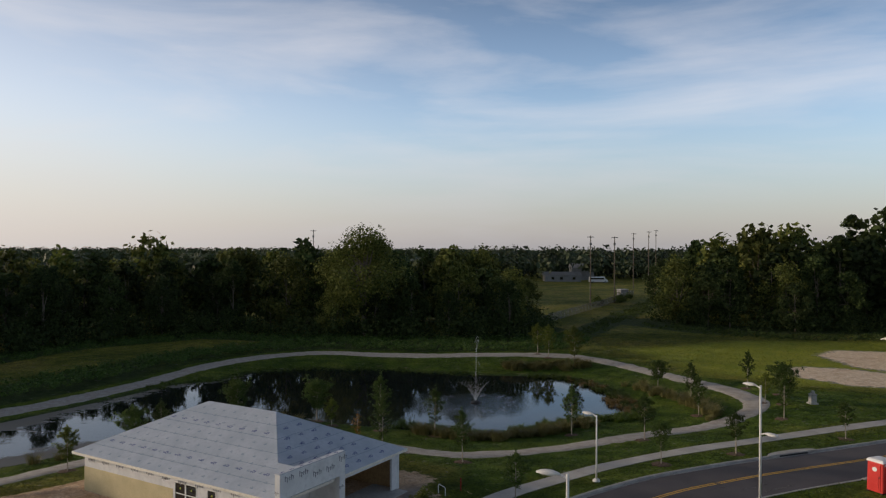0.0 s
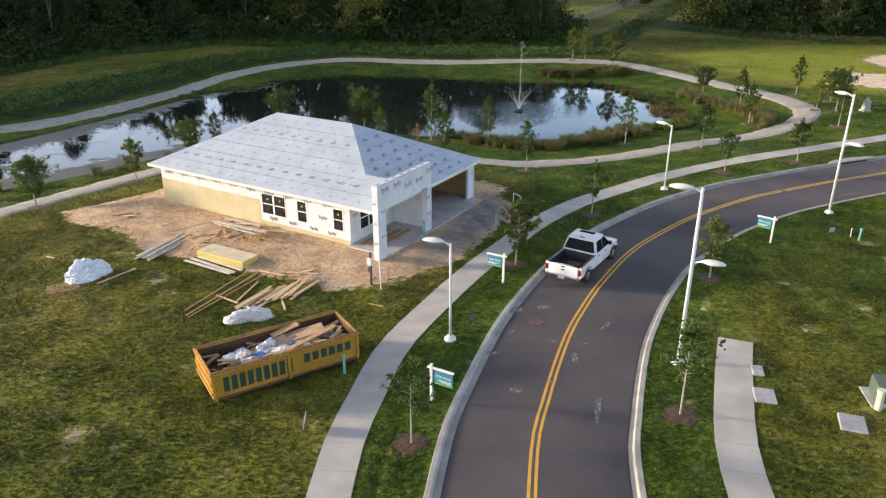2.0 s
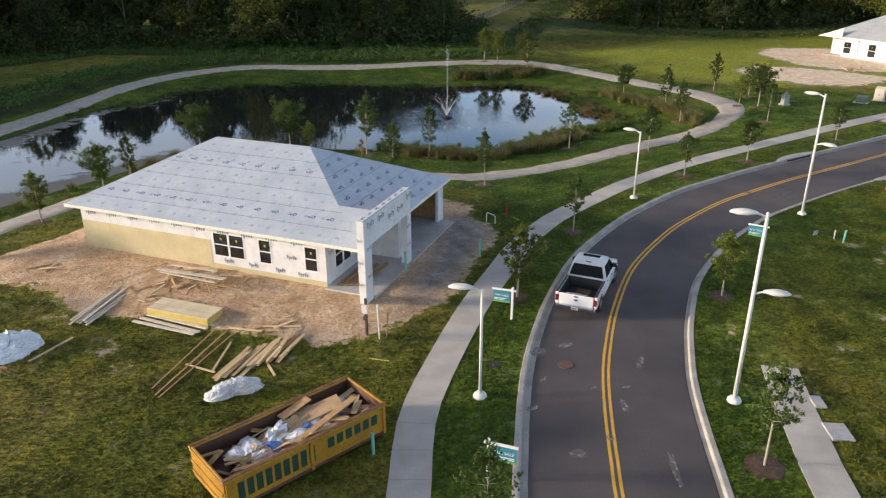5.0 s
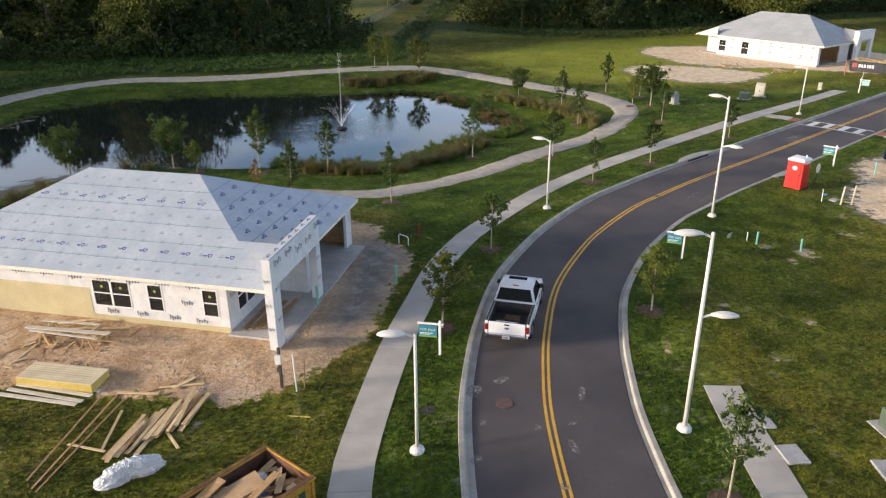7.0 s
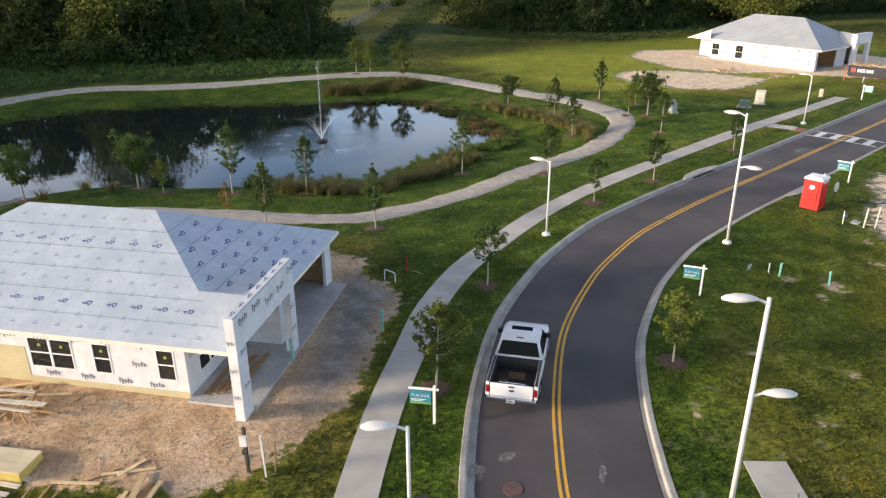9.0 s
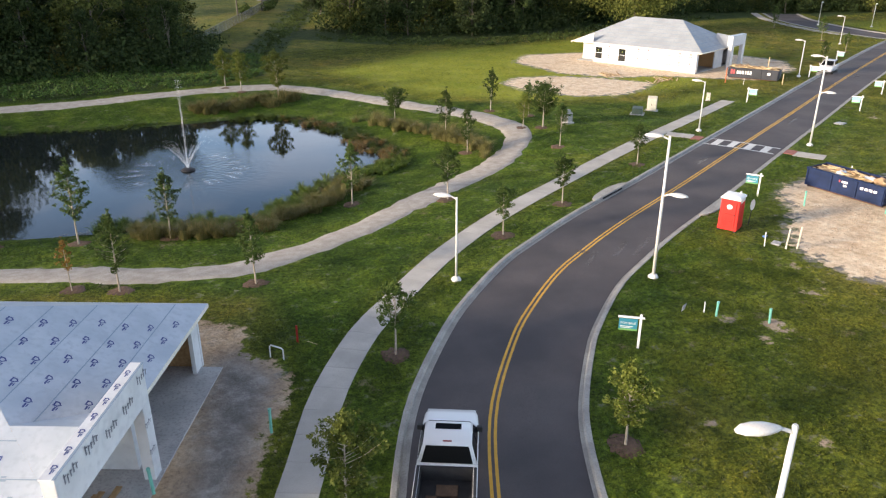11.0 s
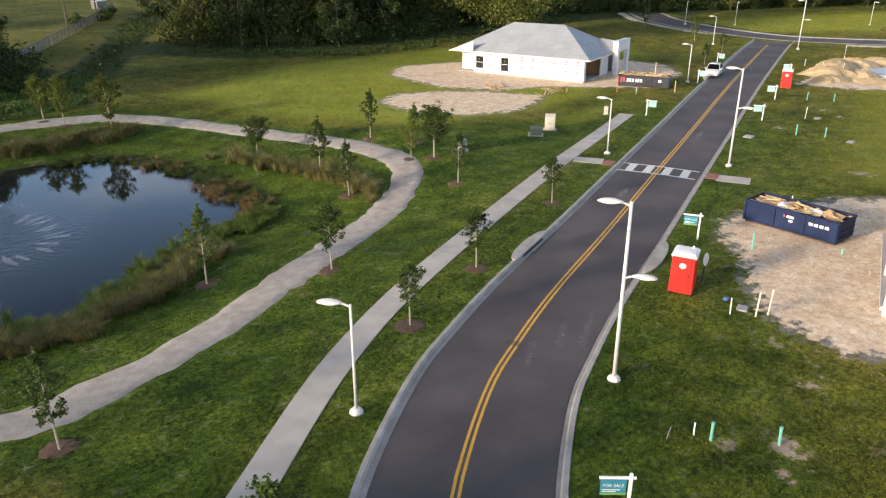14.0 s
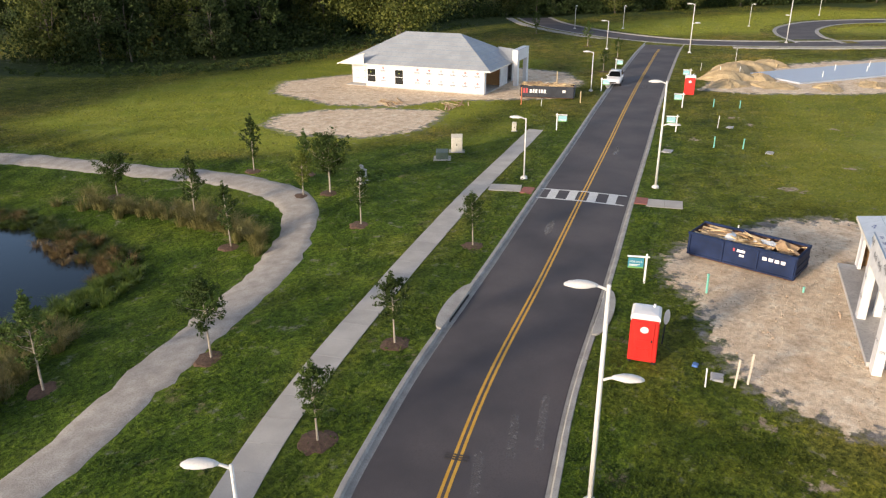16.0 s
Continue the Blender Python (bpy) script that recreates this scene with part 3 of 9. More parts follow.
# floating scum and shallows break the mirror in ragged patches
sat, snz, sadd, smr = wnodes.new("ShaderNodeAttribute"), wnodes.new("ShaderNodeTexNoise"), wnodes.new("ShaderNodeMath"), wnodes.new("ShaderNodeMapRange")
sat.attribute_name = "scum"
smap = wnodes.new("ShaderNodeMapping")
smap.inputs["Scale"].default_value = (0.42, 0.8, 1)
wlinks.new(wtc.outputs["Object"], smap.inputs["Vector"])
wlinks.new(smap.outputs["Vector"], snz.inputs["Vector"])
snz.inputs["Scale"].default_value, snz.inputs["Detail"].default_value, snz.inputs["Roughness"].default_value = 1.0, 11, 0.74
sadd.operation = "ADD"
wlinks.new(sat.outputs["Fac"], sadd.inputs[0])
wlinks.new(snz.outputs["Fac"], sadd.inputs[1])
smr.inputs["From Min"].default_value, smr.inputs["From Max"].default_value = 0.73, 0.83
wlinks.new(sadd.outputs[0], smr.inputs["Value"])
scol = wnodes.new("ShaderNodeMixRGB")
scol.inputs["Color1"].default_value, scol.inputs["Color2"].default_value = (0.012, 0.016, 0.016, 1), (0.085, 0.075, 0.052, 1)
wlinks.new(smr.outputs["Result"], scol.inputs["Fac"])
wlinks.new(scol.outputs["Color"], wb.inputs["Base Color"])
srough = wnodes.new("ShaderNodeMapRange")
srough.inputs["To Min"].default_value, srough.inputs["To Max"].default_value = 0.03, 0.42
wlinks.new(smr.outputs["Result"], srough.inputs["Value"])
wlinks.new(srough.outputs["Result"], wb.inputs["Roughness"])


def strip(name, line, profile, mat, label="", category="", follow=False, kind="structure"):
    """A strip swept along a plan line: profile rows of (offset to the left, height)."""
    nrm = sides(line)
    verts = []
    for off, z in profile:
        p = line + nrm * off
        base = height(p[:, 0], p[:, 1]) if follow else 0.0
        verts.append(np.column_stack([p, np.full(len(p), 0.0) + base + z]))
    verts = np.concatenate(verts)
    n, faces = len(line), []
    for k in range(len(profile) - 1):
        i = np.arange(n - 1)
        faces.append(np.stack([k * n + i, (k + 1) * n + i, (k + 1) * n + i + 1, k * n + i + 1], 1)[:, ::-1])
    ob = new(name, raw_mesh(name, verts, np.concatenate(faces), mat))
    return tagged(ob, label, category, kind=kind)


HALF = 3.10
strip("road", ROAD, [(-HALF - 0.05, -0.02), (-HALF, -0.012), (0, 0.045), (2.80, -0.010), (2.85, -0.02)], ASPHALT, "grey asphalt residential road curving past the lots", "road")
KERB_PROFILE = [(0.0, -0.3), (0.0, -0.02), (0.30, -0.035), (0.34, 0.085), (0.37, 0.105), (0.54, 0.105), (0.56, 0.08), (0.56, -0.3)]
for sgn, nm in ((1, "kerb_left"), (-1, "kerb_right")):
    HALF = 2.80 if sgn > 0 else 3.10
    prof = [(sgn * (HALF + (a if sgn > 0 else max(0.0, a - 0.10))), z) for a, z in KERB_PROFILE]
    strip(nm, ROAD, prof if sgn > 0 else prof[::-1], KERB, "pale concrete kerb with gutter", "kerb")
    HALF = 2.90 if sgn > 0 else 3.10
    verge = [(sgn * (HALF + 0.46), 0.075), (sgn * (HALF + 1.0), 0.085), (sgn * (HALF + 1.9), 0.05), (sgn * (HALF + 2.4), -0.06)]
    vo = strip("verge", ROAD, verge if sgn > 0 else verge[::-1], LAWN, "mown grass verge along the kerb", "verge")
    vc = np.array([v.co[:2] for v in vo.data.vertices])
    add_mask(vo.data, "dirt", 0 * vc[:, 0])
    add_mask(vo.data, "sand", 0 * vc[:, 0])
    add_mask(vo.data, "wild", 0 * vc[:, 0])
    add_mask(vo.data, "lush_shade", lush_shade_at(vc[:, 0], vc[:, 1]))
for nm, ln, z in (("cross_road", CROSS_ROAD, 0.03), ("loop_road", LOOP_ROAD, 0.036)):
    strip(nm, ln, [(-3.6, z - 0.03), (-3.3, z - 0.02), (0, z), (3.3, z - 0.02), (3.6, z - 0.03)], ASPHALT, "grey asphalt side road", "road")
    for sgn in (1, -1):
        strip("kerb_far", ln, [(sgn * 3.55, -0.2), (sgn * 3.55, 0.1), (sgn * 4.25, 0.12), (sgn * 4.3, -0.2)][::sgn], KERB, "pale concrete kerb", "kerb")
        vo = strip("verge_far", ln, [(sgn * 4.25, 0.085), (sgn * 4.6, 0.095), (sgn * 6.4, 0.075), (sgn * 7.4, -0.08)][::sgn], LAWN, "mown grass verge", "verge")
        for key in ("dirt", "sand", "wild"):
            add_mask(vo.data, key, np.zeros(len(vo.data.vertices)))
far_gap = distance_to(CROSS_ROAD[:, 0], CROSS_ROAD[:, 1], ROAD)
for run in (CROSS_ROAD[: int(np.argmax(far_gap < 10))], CROSS_ROAD[len(far_gap) - int(np.argmax(far_gap[::-1] < 10)) :]):
    strip("pavement_far", run, [(5.3, -0.1), (5.3, 0.125), (6.9, 0.125), (6.9, -0.1)], WALK, "pale concrete footpath beside the side road", "pavement")
CENTRE = ROAD[:-8]
for off in (0.11, -0.11):
    strip("centre_line", CENTRE, [(off - 0.055, 0.048), (off + 0.055, 0.048)], YELLOW, "yellow painted centre line", "road marking")

# ---- building blocks ----
def mesh_of(name, bm, mat):
    me = bpy.data.meshes.new(name)
    bm.to_mesh(me)
    bm.free()
    if mat:
        me.materials.append(mat)
    return me


def part(name, bm, mat, parent, label="", shade=False):
    """One mesh under a thing, from a bmesh or a mesh."""
    me = bm if isinstance(bm, bpy.types.Mesh) else mesh_of(name, bm, mat)
    if shade:
        for p in me.polygons:
            p.use_smooth = True
    ob = new(name, me)
    ob.parent = parent
    return tagged(ob, label)


def thing(name, label, category, m=None, group=""):
    ob = new(name)
    ob.empty_display_size = 0.2
    if m is not None:
        ob.matrix_basis = m
    return tagged(ob, label, category, group)


def box(bm, lo, hi, m=None, bevel=0.0):
    r = bmesh.ops.create_cube(bm, size=1.0)
    lo, hi = Vector(lo), Vector(hi)
    t = Matrix.Translation((lo + hi) / 2) @ Matrix.Diagonal((*(hi - lo), 1))
    bmesh.ops.transform(bm, matrix=(m @ t) if m is not None else t, verts=r["verts"])
    if bevel:
        es = list({e for v in r["verts"] for e in v.link_edges})
        bmesh.ops.bevel(bm, geom=es, offset=bevel, segments=1, affect="EDGES")
    return bm


def boxes(*rows, bevel=0.0):
    bm = bmesh.new()
    for lo, hi in rows:
        box(bm, lo, hi, None, bevel)
    return bm


def tube(bm, pts, radii, seg=8, caps=True):
    """A tapered tube along points."""
    pts = [Vector(p) for p in pts]
    rings = []
    for i, p in enumerate(pts):
        d = (pts[min(i + 1, len(pts) - 1)] - pts[max(i - 1, 0)]).normalized()
        a = d.orthogonal().normalized() if abs(d.z) < 0.95 else Vector((1, 0, 0))
        a = (a - d * a.dot(d)).normalized()
        b = d.cross(a)
        r = radii[i] if hasattr(radii, "__len__") else radii
        rings.append([bm.verts.new(p + (a * math.cos(2 * math.pi * k / seg) + b * math.sin(2 * math.pi * k / seg)) * r) for k in range(seg)])
    for r0, r1 in zip(rings, rings[1:]):
        for k in range(seg):
            bm.faces.new((r0[k], r0[(k + 1) % seg], r1[(k + 1) % seg], r1[k]))
    if caps:
        bm.faces.new(rings[0][::-1])
        bm.faces.new(rings[-1])
    return bm


def tubes(*rows, seg=8):
    bm = bmesh.new()
    for pts, radii in rows:
        tube(bm, pts, radii, seg)
    return bm


def loft(bm, rings, caps=True):
    """Skins rings of equal point counts."""
    vs = [[bm.verts.new(p) for p in r] for r in rings]
    n = len(vs[0])
    for a, b in zip(vs, vs[1:]):
        for k in range(n):
            bm.faces.new((a[k], a[(k + 1) % n], b[(k + 1) % n], b[k]))
    if caps:
        bm.faces.new(vs[0][::-1])
        bm.faces.new(vs[-1])
    return bm


def flat(bm, org, ax, ay, poly):
    """A flat shape: plan polygon laid in the plane of ax and ay."""
    org, ax, ay = Vector(org), Vector(ax), Vector(ay)
    bm.faces.new([bm.verts.new(org + ax * x + ay * y) for x, y in poly])


def rect(x0, y0, x1, y1):
    return [(x0, y0), (x1, y0), (x1, y1), (x0, y1)]


def lettering(text, size, mat, parent, m, name="lettering", label=""):
    """Readable words with the built-in font, as a thin mesh."""
    cu = bpy.data.curves.new(name, "FONT")
    cu.body, cu.size, cu.align_x, cu.align_y, cu.extrude = text, size, "CENTER", "CENTER", 0.002
    tmp = bpy.data.objects.new(name, cu)
    me = bpy.data.meshes.new_from_object(tmp)
    bpy.data.objects.remove(tmp)
    bpy.data.curves.remove(cu)
    me.materials.clear()
    me.materials.append(mat)
    ob = part(name, me, None, parent, label)
    ob.matrix_basis = m
    return ob


# ---- trees ----
BARK = surf("bark_grey", (0.09, 0.075, 0.06), (0.16, 0.135, 0.105), 3, 0.95, 0.5, 25)
BARK_PALE = surf("bark_young", (0.30, 0.26, 0.20), (0.42, 0.37, 0.30), 6, 0.9, 0.3, 40)
LEAF_DARK = leafy("leaf_woods", (0.015, 0.029, 0.009), (0.055, 0.080, 0.021), 0.2, 0.85)
LEAF_OAK = leafy("leaf_oak", (0.032, 0.050, 0.010), (0.140, 0.152, 0.034), 0.25, 0.8)
LEAF_YOUNG = leafy("leaf_young", (0.030, 0.058, 0.012), (0.098, 0.142, 0.030), 0.3, 0.75)
LEAF_LIME = leafy("leaf_lime", (0.060, 0.088, 0.014), (0.180, 0.205, 0.038), 0.35, 0.75)
LEAF_AUTUMN = leafy("leaf_amber", (0.20, 0.11, 0.02), (0.34, 0.20, 0.05), 0.35)
# distance haze is put into this leaf colour: greyer and bluer than the near woods
LEAF_HAZED = leafy("leaf_hazed", (0.028, 0.045, 0.022), (0.060, 0.080, 0.036), 0.1)


def leaf_quads(rng, centres, radii, count, size, up=0.2, squash=0.8):
    """Many small leaf sprays round clump centres: verts and quads."""
    k = rng.integers(0, len(centres), count)
    d = rng.normal(size=(count, 3))
    d /= np.linalg.norm(d, axis=1)[:, None]
    r = rng.random(count) ** 0.45
    c = centres[k] + d * (radii[k] * r)[:, None] * np.array([1, 1, squash])
    nrm = d * 0.7 + rng.normal(size=(count, 3)) * 0.6 + np.array([0, 0, up])
    nrm /= np.linalg.norm(nrm, axis=1)[:, None]
    a = np.cross(nrm, rng.normal(size=(count, 3)))
    a /= np.linalg.norm(a, axis=1)[:, None]
    b = np.cross(nrm, a)
    s = size * (0.55 + 0.9 * rng.random(count))[:, None]
    w = 0.62
    droop = nrm * s * 0.22
    v = np.stack([c - a * s, c - b * s * w - droop * 0.2, c + a * s - droop, c + b * s * w - droop * 0.2], 1).reshape(-1, 3)
    return v, np.arange(4 * count).reshape(-1, 4)


def tree_meshes(seed, tall, spread, clear, trunk_r, leaves, size, clumps=22, shape=1.0, leaf=None, bark=None, lean=0.0, limb_n=9):
    """Trunk with limbs, and a broken crown of many sprays."""
    rng = np.random.default_rng(seed)
    base_h = tall * clear
    ch = tall - base_h
    cz = base_h + ch * 0.5
    th = rng.random(clumps) * 2 * math.pi
    zz = rng.random(clumps) * 2 - 1
    rr = np.sqrt(np.maximum(0.05, 1 - np.abs(zz) ** (1.6 * shape))) * (0.35 + 0.65 * rng.random(clumps) ** 0.5)
    wide = 1.0 - 0.25 * np.maximum(zz, 0) * shape
    centres = np.stack([np.cos(th) * rr * spread * wide, np.sin(th) * rr * spread * wide, cz + zz * ch * 0.44], 1)
    centres[:, 0] += lean * (centres[:, 2] / tall)
    rad = spread * (0.26 + 0.24 * rng.random(clumps))
    v, f = leaf_quads(rng, centres, rad, leaves, size)
    crown = raw_mesh("crown", v, f, leaf)
    bm = bmesh.new()
    bend = rng.normal(size=2) * 0.02 * tall
    top = Vector((bend[0] + lean * 0.9, bend[1], base_h + ch * 0.72))
    mid = Vector((bend[0] * 0.4 + lean * 0.4, bend[1] * 0.4, base_h * 0.8))
    tube(bm, [(0, 0, -0.25), (0, 0, 0.12 * tall * clear), mid, (mid + top) / 2, top], [trunk_r * 1.35, trunk_r, trunk_r * 0.85, trunk_r * 0.55, trunk_r * 0.18], 7)
    for i in range(min(limb_n, clumps)):
        s = 0.15 + 0.7 * rng.random()
        st = mid.lerp(top, s)
        en = Vector(centres[i])
        kn = st.lerp(en, 0.5) + Vector((0, 0, 0.06 * ch))
        r0 = trunk_r * (0.55 - 0.35 * s)
        tube(bm, [st, kn, en], [r0, r0 * 0.6, r0 * 0.2], 5, False)
    return mesh_of("trunk", bm, bark or BARK), crown


def tree(name, meshes, m, label, category="tree", group=""):
    t = thing(name, label, category, m, group)
    part("trunk", meshes[0], None, t)
    part("crown", meshes[1], None, t)
    return t


# woods round the pond
def wood_kinds(leaves, size):
    return [tree_meshes(100 + i, 15 + 1.2 * (i % 4), 4.2 + 0.7 * (i % 3), 0.06 + 0.03 * (i % 2), 0.24, leaves, size, 34 + 4 * i, 0.9 + 0.15 * (i % 3), (LEAF_DARK, LEAF_DARK, LEAF_OAK)[i % 3]) for i in range(7)]


WOODS = wood_kinds(4300, 0.28) + wood_kinds(1000, 0.60)
PINE = tree_meshes(140, 24, 3.4, 0.62, 0.22, 1300, 0.45, 16, 0.8, LEAF_DARK)


def in_poly(x, y, poly):
    return float(distance_to(np.array([x]), np.array([y]), poly, True)[0]) < 0


WEST = [(-72, 64), (-56, 94), (-49, 115), (-33, 129), (-18, 126), (5, 123), (24, 125), (30, 140), (26, 165), (-10, 172), (-60, 165), (-105, 120), (-112, 70)]
EAST = [(57, 154), (65, 142), (79, 134), (95, 136), (125, 145), (157, 145), (190, 127), (228, 110), (290, 72), (310, 100), (250, 150), (190, 178), (120, 190), (70, 200)]
rngw = np.random.default_rng(77)
firsts = {}
for poly, lo, hi, grow in ((WEST, (-115, 30), (32, 172), 0.93), (EAST, (55, 70), (310, 200), 1.12)):
    for wx in np.arange(lo[0], hi[0], 8.0):
        for wy in np.arange(lo[1], hi[1], 8.0):
            x, y = wx + rngw.normal() * 1.8, wy + rngw.normal() * 1.8
            k = int(rngw.integers(0, 7))
            s = grow * (0.88 + 0.26 * rngw.random())
            if not in_poly(x, y, poly) or (poly is EAST and x > 150 and y > 150):
                continue
            deep = -float(distance_to(np.array([x]), np.array([y]), poly, True)[0])
            k += 7 if deep > 10 else 0
            s *= (0.66 + 0.34 * min(1.0, deep / 20.0)) * (0.88 + 0.24 * rngw.random())
            m = pose(x, y, -0.1, 0, 0, rngw.random() * 360)
            if k not in firsts:
                firsts[k] = tree("woodland_tree", WOODS[k], m, "tall dark green broadleaf tree in the woods", "tree", "woodland trees")
                c = firsts[k]
            else:
                c = copy_thing(firsts[k], m)
            c.scale = (s, s, s * (0.92 + 0.16 * rngw.random()))
pine = tree("pine_tree", PINE, pose(108, 168, 0, 0, 0, 30), "tall bare-stemmed pine rising over the woods", "tree")
pine.scale = (1.1, 1.1, 1.02)


def oak_meshes(seed, tall, spread, leaves):
    return tree_meshes(seed, tall, spread, 0.24, 0.62, leaves, 0.21, 70, 0.55, LEAF_OAK, BARK, 0.0, 24)


oak = tree("oak_tree", oak_meshes(201, 17, 13.0, 26000), pose(106, 122, 0, 0, 0, 40), "spreading live oak with sunlit olive crown", "tree")
oak_b = tree("oak_tree", oak_meshes(202, 19, 7.5, 15000), pose(-4, 128, 0), "broad oak with olive crown at the wood's edge", "tree")

# undergrowth along the wood's edge, and far woods to the horizon
def bank(name, rng, xs, ys, tall, size, per, mat, label):
    k = len(xs)
    c = np.column_stack([xs, ys, tall * 0.45])
    v, f = leaf_quads(rng, c, tall * 0.6, per * k, size, 0.4, 0.9)
    v[:, 2] = np.maximum(v[:, 2], -1.3)
    return tagged(new(name, raw_mesh(name, v, f, mat)), label, "undergrowth", kind="stuff")


def along(poly, rng, n, spread_w):
    line = curve_through(poly, 1.0)
    i = rng.integers(0, len(line), n)
    return line[i] + rng.normal(size=(n, 2)) * spread_w


rngu = np.random.default_rng(9)
p = np.vstack([along(WOOD_EDGE, rngu, 300, 2.0) + (0, 3.0), along(WOOD_EDGE_EAST, rngu, 380, 2.2) + (2, 4)])
bank("undergrowth", rngu, p[:, 0], p[:, 1], 2.0 + 2.6 * rngu.random(len(p)), 0.22, 60, LEAF_DARK, "dense dark shrubs along the edge of the woods")
p = np.vstack([along(WOOD_EDGE, rngu, 150, 1.6) + (-1, 5.5), along(WOOD_EDGE_EAST, rngu, 200, 1.8) + (3, 7)])
bank("edge_thicket", rngu, p[:, 0], p[:, 1], 3.6 + 3.6 * rngu.random(len(p)), 0.24, 150, LEAF_DARK, "tall thicket closing the edge of the woods")
p = np.column_stack([30 + 150 * rngu.random(90), 375 + 40 * rngu.random(90)])
bank("field_woods", rngu, p[:, 0], p[:, 1], 15.0 + 4.0 * rngu.random(len(p)), 1.1, 110, LEAF_HAZED, "line of dark woods beyond the sports field")
p = np.array([(53.6, 197.2), (54.6, 199.0), (62.4, 207.0), (63.6, 210.0), (70, 226)])
bank("fence_shrubs", rngu, p[:, 0], p[:, 1], np.array([3.2, 2.4, 3.6, 2.6, 2.2]), 0.3, 160, LEAF_YOUNG, "leafy shrubs grown against a fence")
ang = np.radians(-48 + 145 * rngu.random(5200))
dist = 215 + 1500 * rngu.random(5200) ** 1.6
fx, fy = 10 + np.sin(ang) * dist, np.cos(ang) * dist
keep = ~((fx > 20) & (fx < 120) & (fy < 330) & (fx < 0.42 * fy))
keep &= ~((fx > 125) & (fx < 300) & (fy > 20) & (fy < 150))
fx, fy, dist = fx[keep], fy[keep], dist[keep]
ft = 11 + 6 * rngu.random(len(fx))
fc = np.column_stack([fx, fy, ft * 0.62])
fv, ff = leaf_quads(rngu, fc, ft * 0.50, 34 * len(fx), 1.3, 0.5, 0.62)
tagged(new("far_woods", raw_mesh("far_woods", fv, ff, LEAF_HAZED)), "distant dark woods reaching to the horizon", "woods", kind="stuff")

# ---- houses under construction ----
def word_bars(bm, org, ax, ay, w, h, rng):
    """An unreadable printed word: plain bars of its size."""
    x = 0.0
    for k in range(5):
        bw = w * (0.13 + 0.03 * rng.random())
        top = h * (1.0 if k in (0, 3) else 0.68)
        low = -h * 0.3 if k == 1 else 0.0
        flat(bm, org, ax, ay, [(x, low), (x + bw * 0.55, low), (x + bw * 0.55, top), (x, top)])
        flat(bm, org, ax, ay, [(x, top * 0.62), (x + bw * 1.1, top * 0.62), (x + bw * 1.1, top * 0.8), (x, top * 0.8)])
        x += w / 5


def emblem(bm, org, ax, ay, s):
    """A small printed shield with a tail."""
    ring = [(-0.5, 0.5), (0.5, 0.5), (0.5, -0.1), (0.0, -0.55), (-0.5, -0.1)]
    inner = [(x * 0.55, y * 0.55) for x, y in ring]
    o, ax, ay = Vector(org), Vector(ax) * s, Vector(ay) * s
    for i in range(5):
        j = (i + 1) % 5
        flat(bm, o, ax, ay, [ring[i], ring[j], inner[j], inner[i]])
    flat(bm, o, ax, ay, rect(-1.5, -0.12, -0.6, 0.12))
    flat(bm, o, ax, ay, rect(-1.2, -0.38, -0.6, -0.22))


def window_unit(house, org, ax, w, h, lights=2, double=False, frame_mat=None):
    """A white vinyl sash window set in the wall, with flashing round it. org: lower corner on the wall face; ax along the wall."""
    ax = Vector(ax).normalized()
    up = Vector((0, 0, 1))
    out = ax.cross(up)
    m = Matrix.Translation(org) @ Matrix((ax, -out, up)).transposed().to_4x4()
    win = thing("window", "", "", m)
    win.parent = house
    del_keys = [k for k in ("label", "category") if k in win]
    for k in del_keys:
        del win[k]
    bm = bmesh.new()
    t = 0.07
    for lo, hi in (((-t, -0.012, -t), (w + t, -0.002, 0)), ((-t, -0.012, h), (w + t, -0.002, h + t)), ((-t, -0.012, 0), (0, -0.002, h)), ((w, -0.012, 0), (w + t, -0.002, h))):
        box(bm, lo, hi)
    part("flashing", bm, TAPE, win, "tan flashing tape")
    bm = bmesh.new()
    f = 0.05
    cells = [(0, w / 2), (w / 2, w)] if double else [(0, w)]
    for a, b in cells:
        for lo, hi in (((a, -0.04, 0), (b, 0.03, f)), ((a, -0.04, h - f), (b, 0.03, h)), ((a, -0.04, f), (a + f, 0.03, h - f)), ((b - f, -0.04, f), (b, 0.03, h - f)), ((a + f, -0.03, h / 2 - 0.025), (b - f, 0.02, h / 2 + 0.025))):
            box(bm, lo, hi)
    part("frame", bm, VINYL, win, "white vinyl frame")
    for a, b in cells:
        for z0, z1 in ((f, h / 2 - 0.025), (h / 2 + 0.025, h - f)):
            part("pane", boxes(((a + f, 0.0, z0), (b - f, 0.008, z1))), GLASS_DARK, win)
        bm = bmesh.new()
        flat(bm, ((a + b) / 2, -0.004, h * 0.74), (1, 0, 0), (0, 0, 1), [(0.07 * math.cos(q), 0.07 * math.sin(q)) for q in np.linspace(0, 2 * math.pi, 10, endpoint=False)])
        part("sticker", bm, STICKER, win, "round yellow-green sticker")
    return win


STICKER = plain("sticker_green", (0.28, 0.33, 0.03), 0.6)


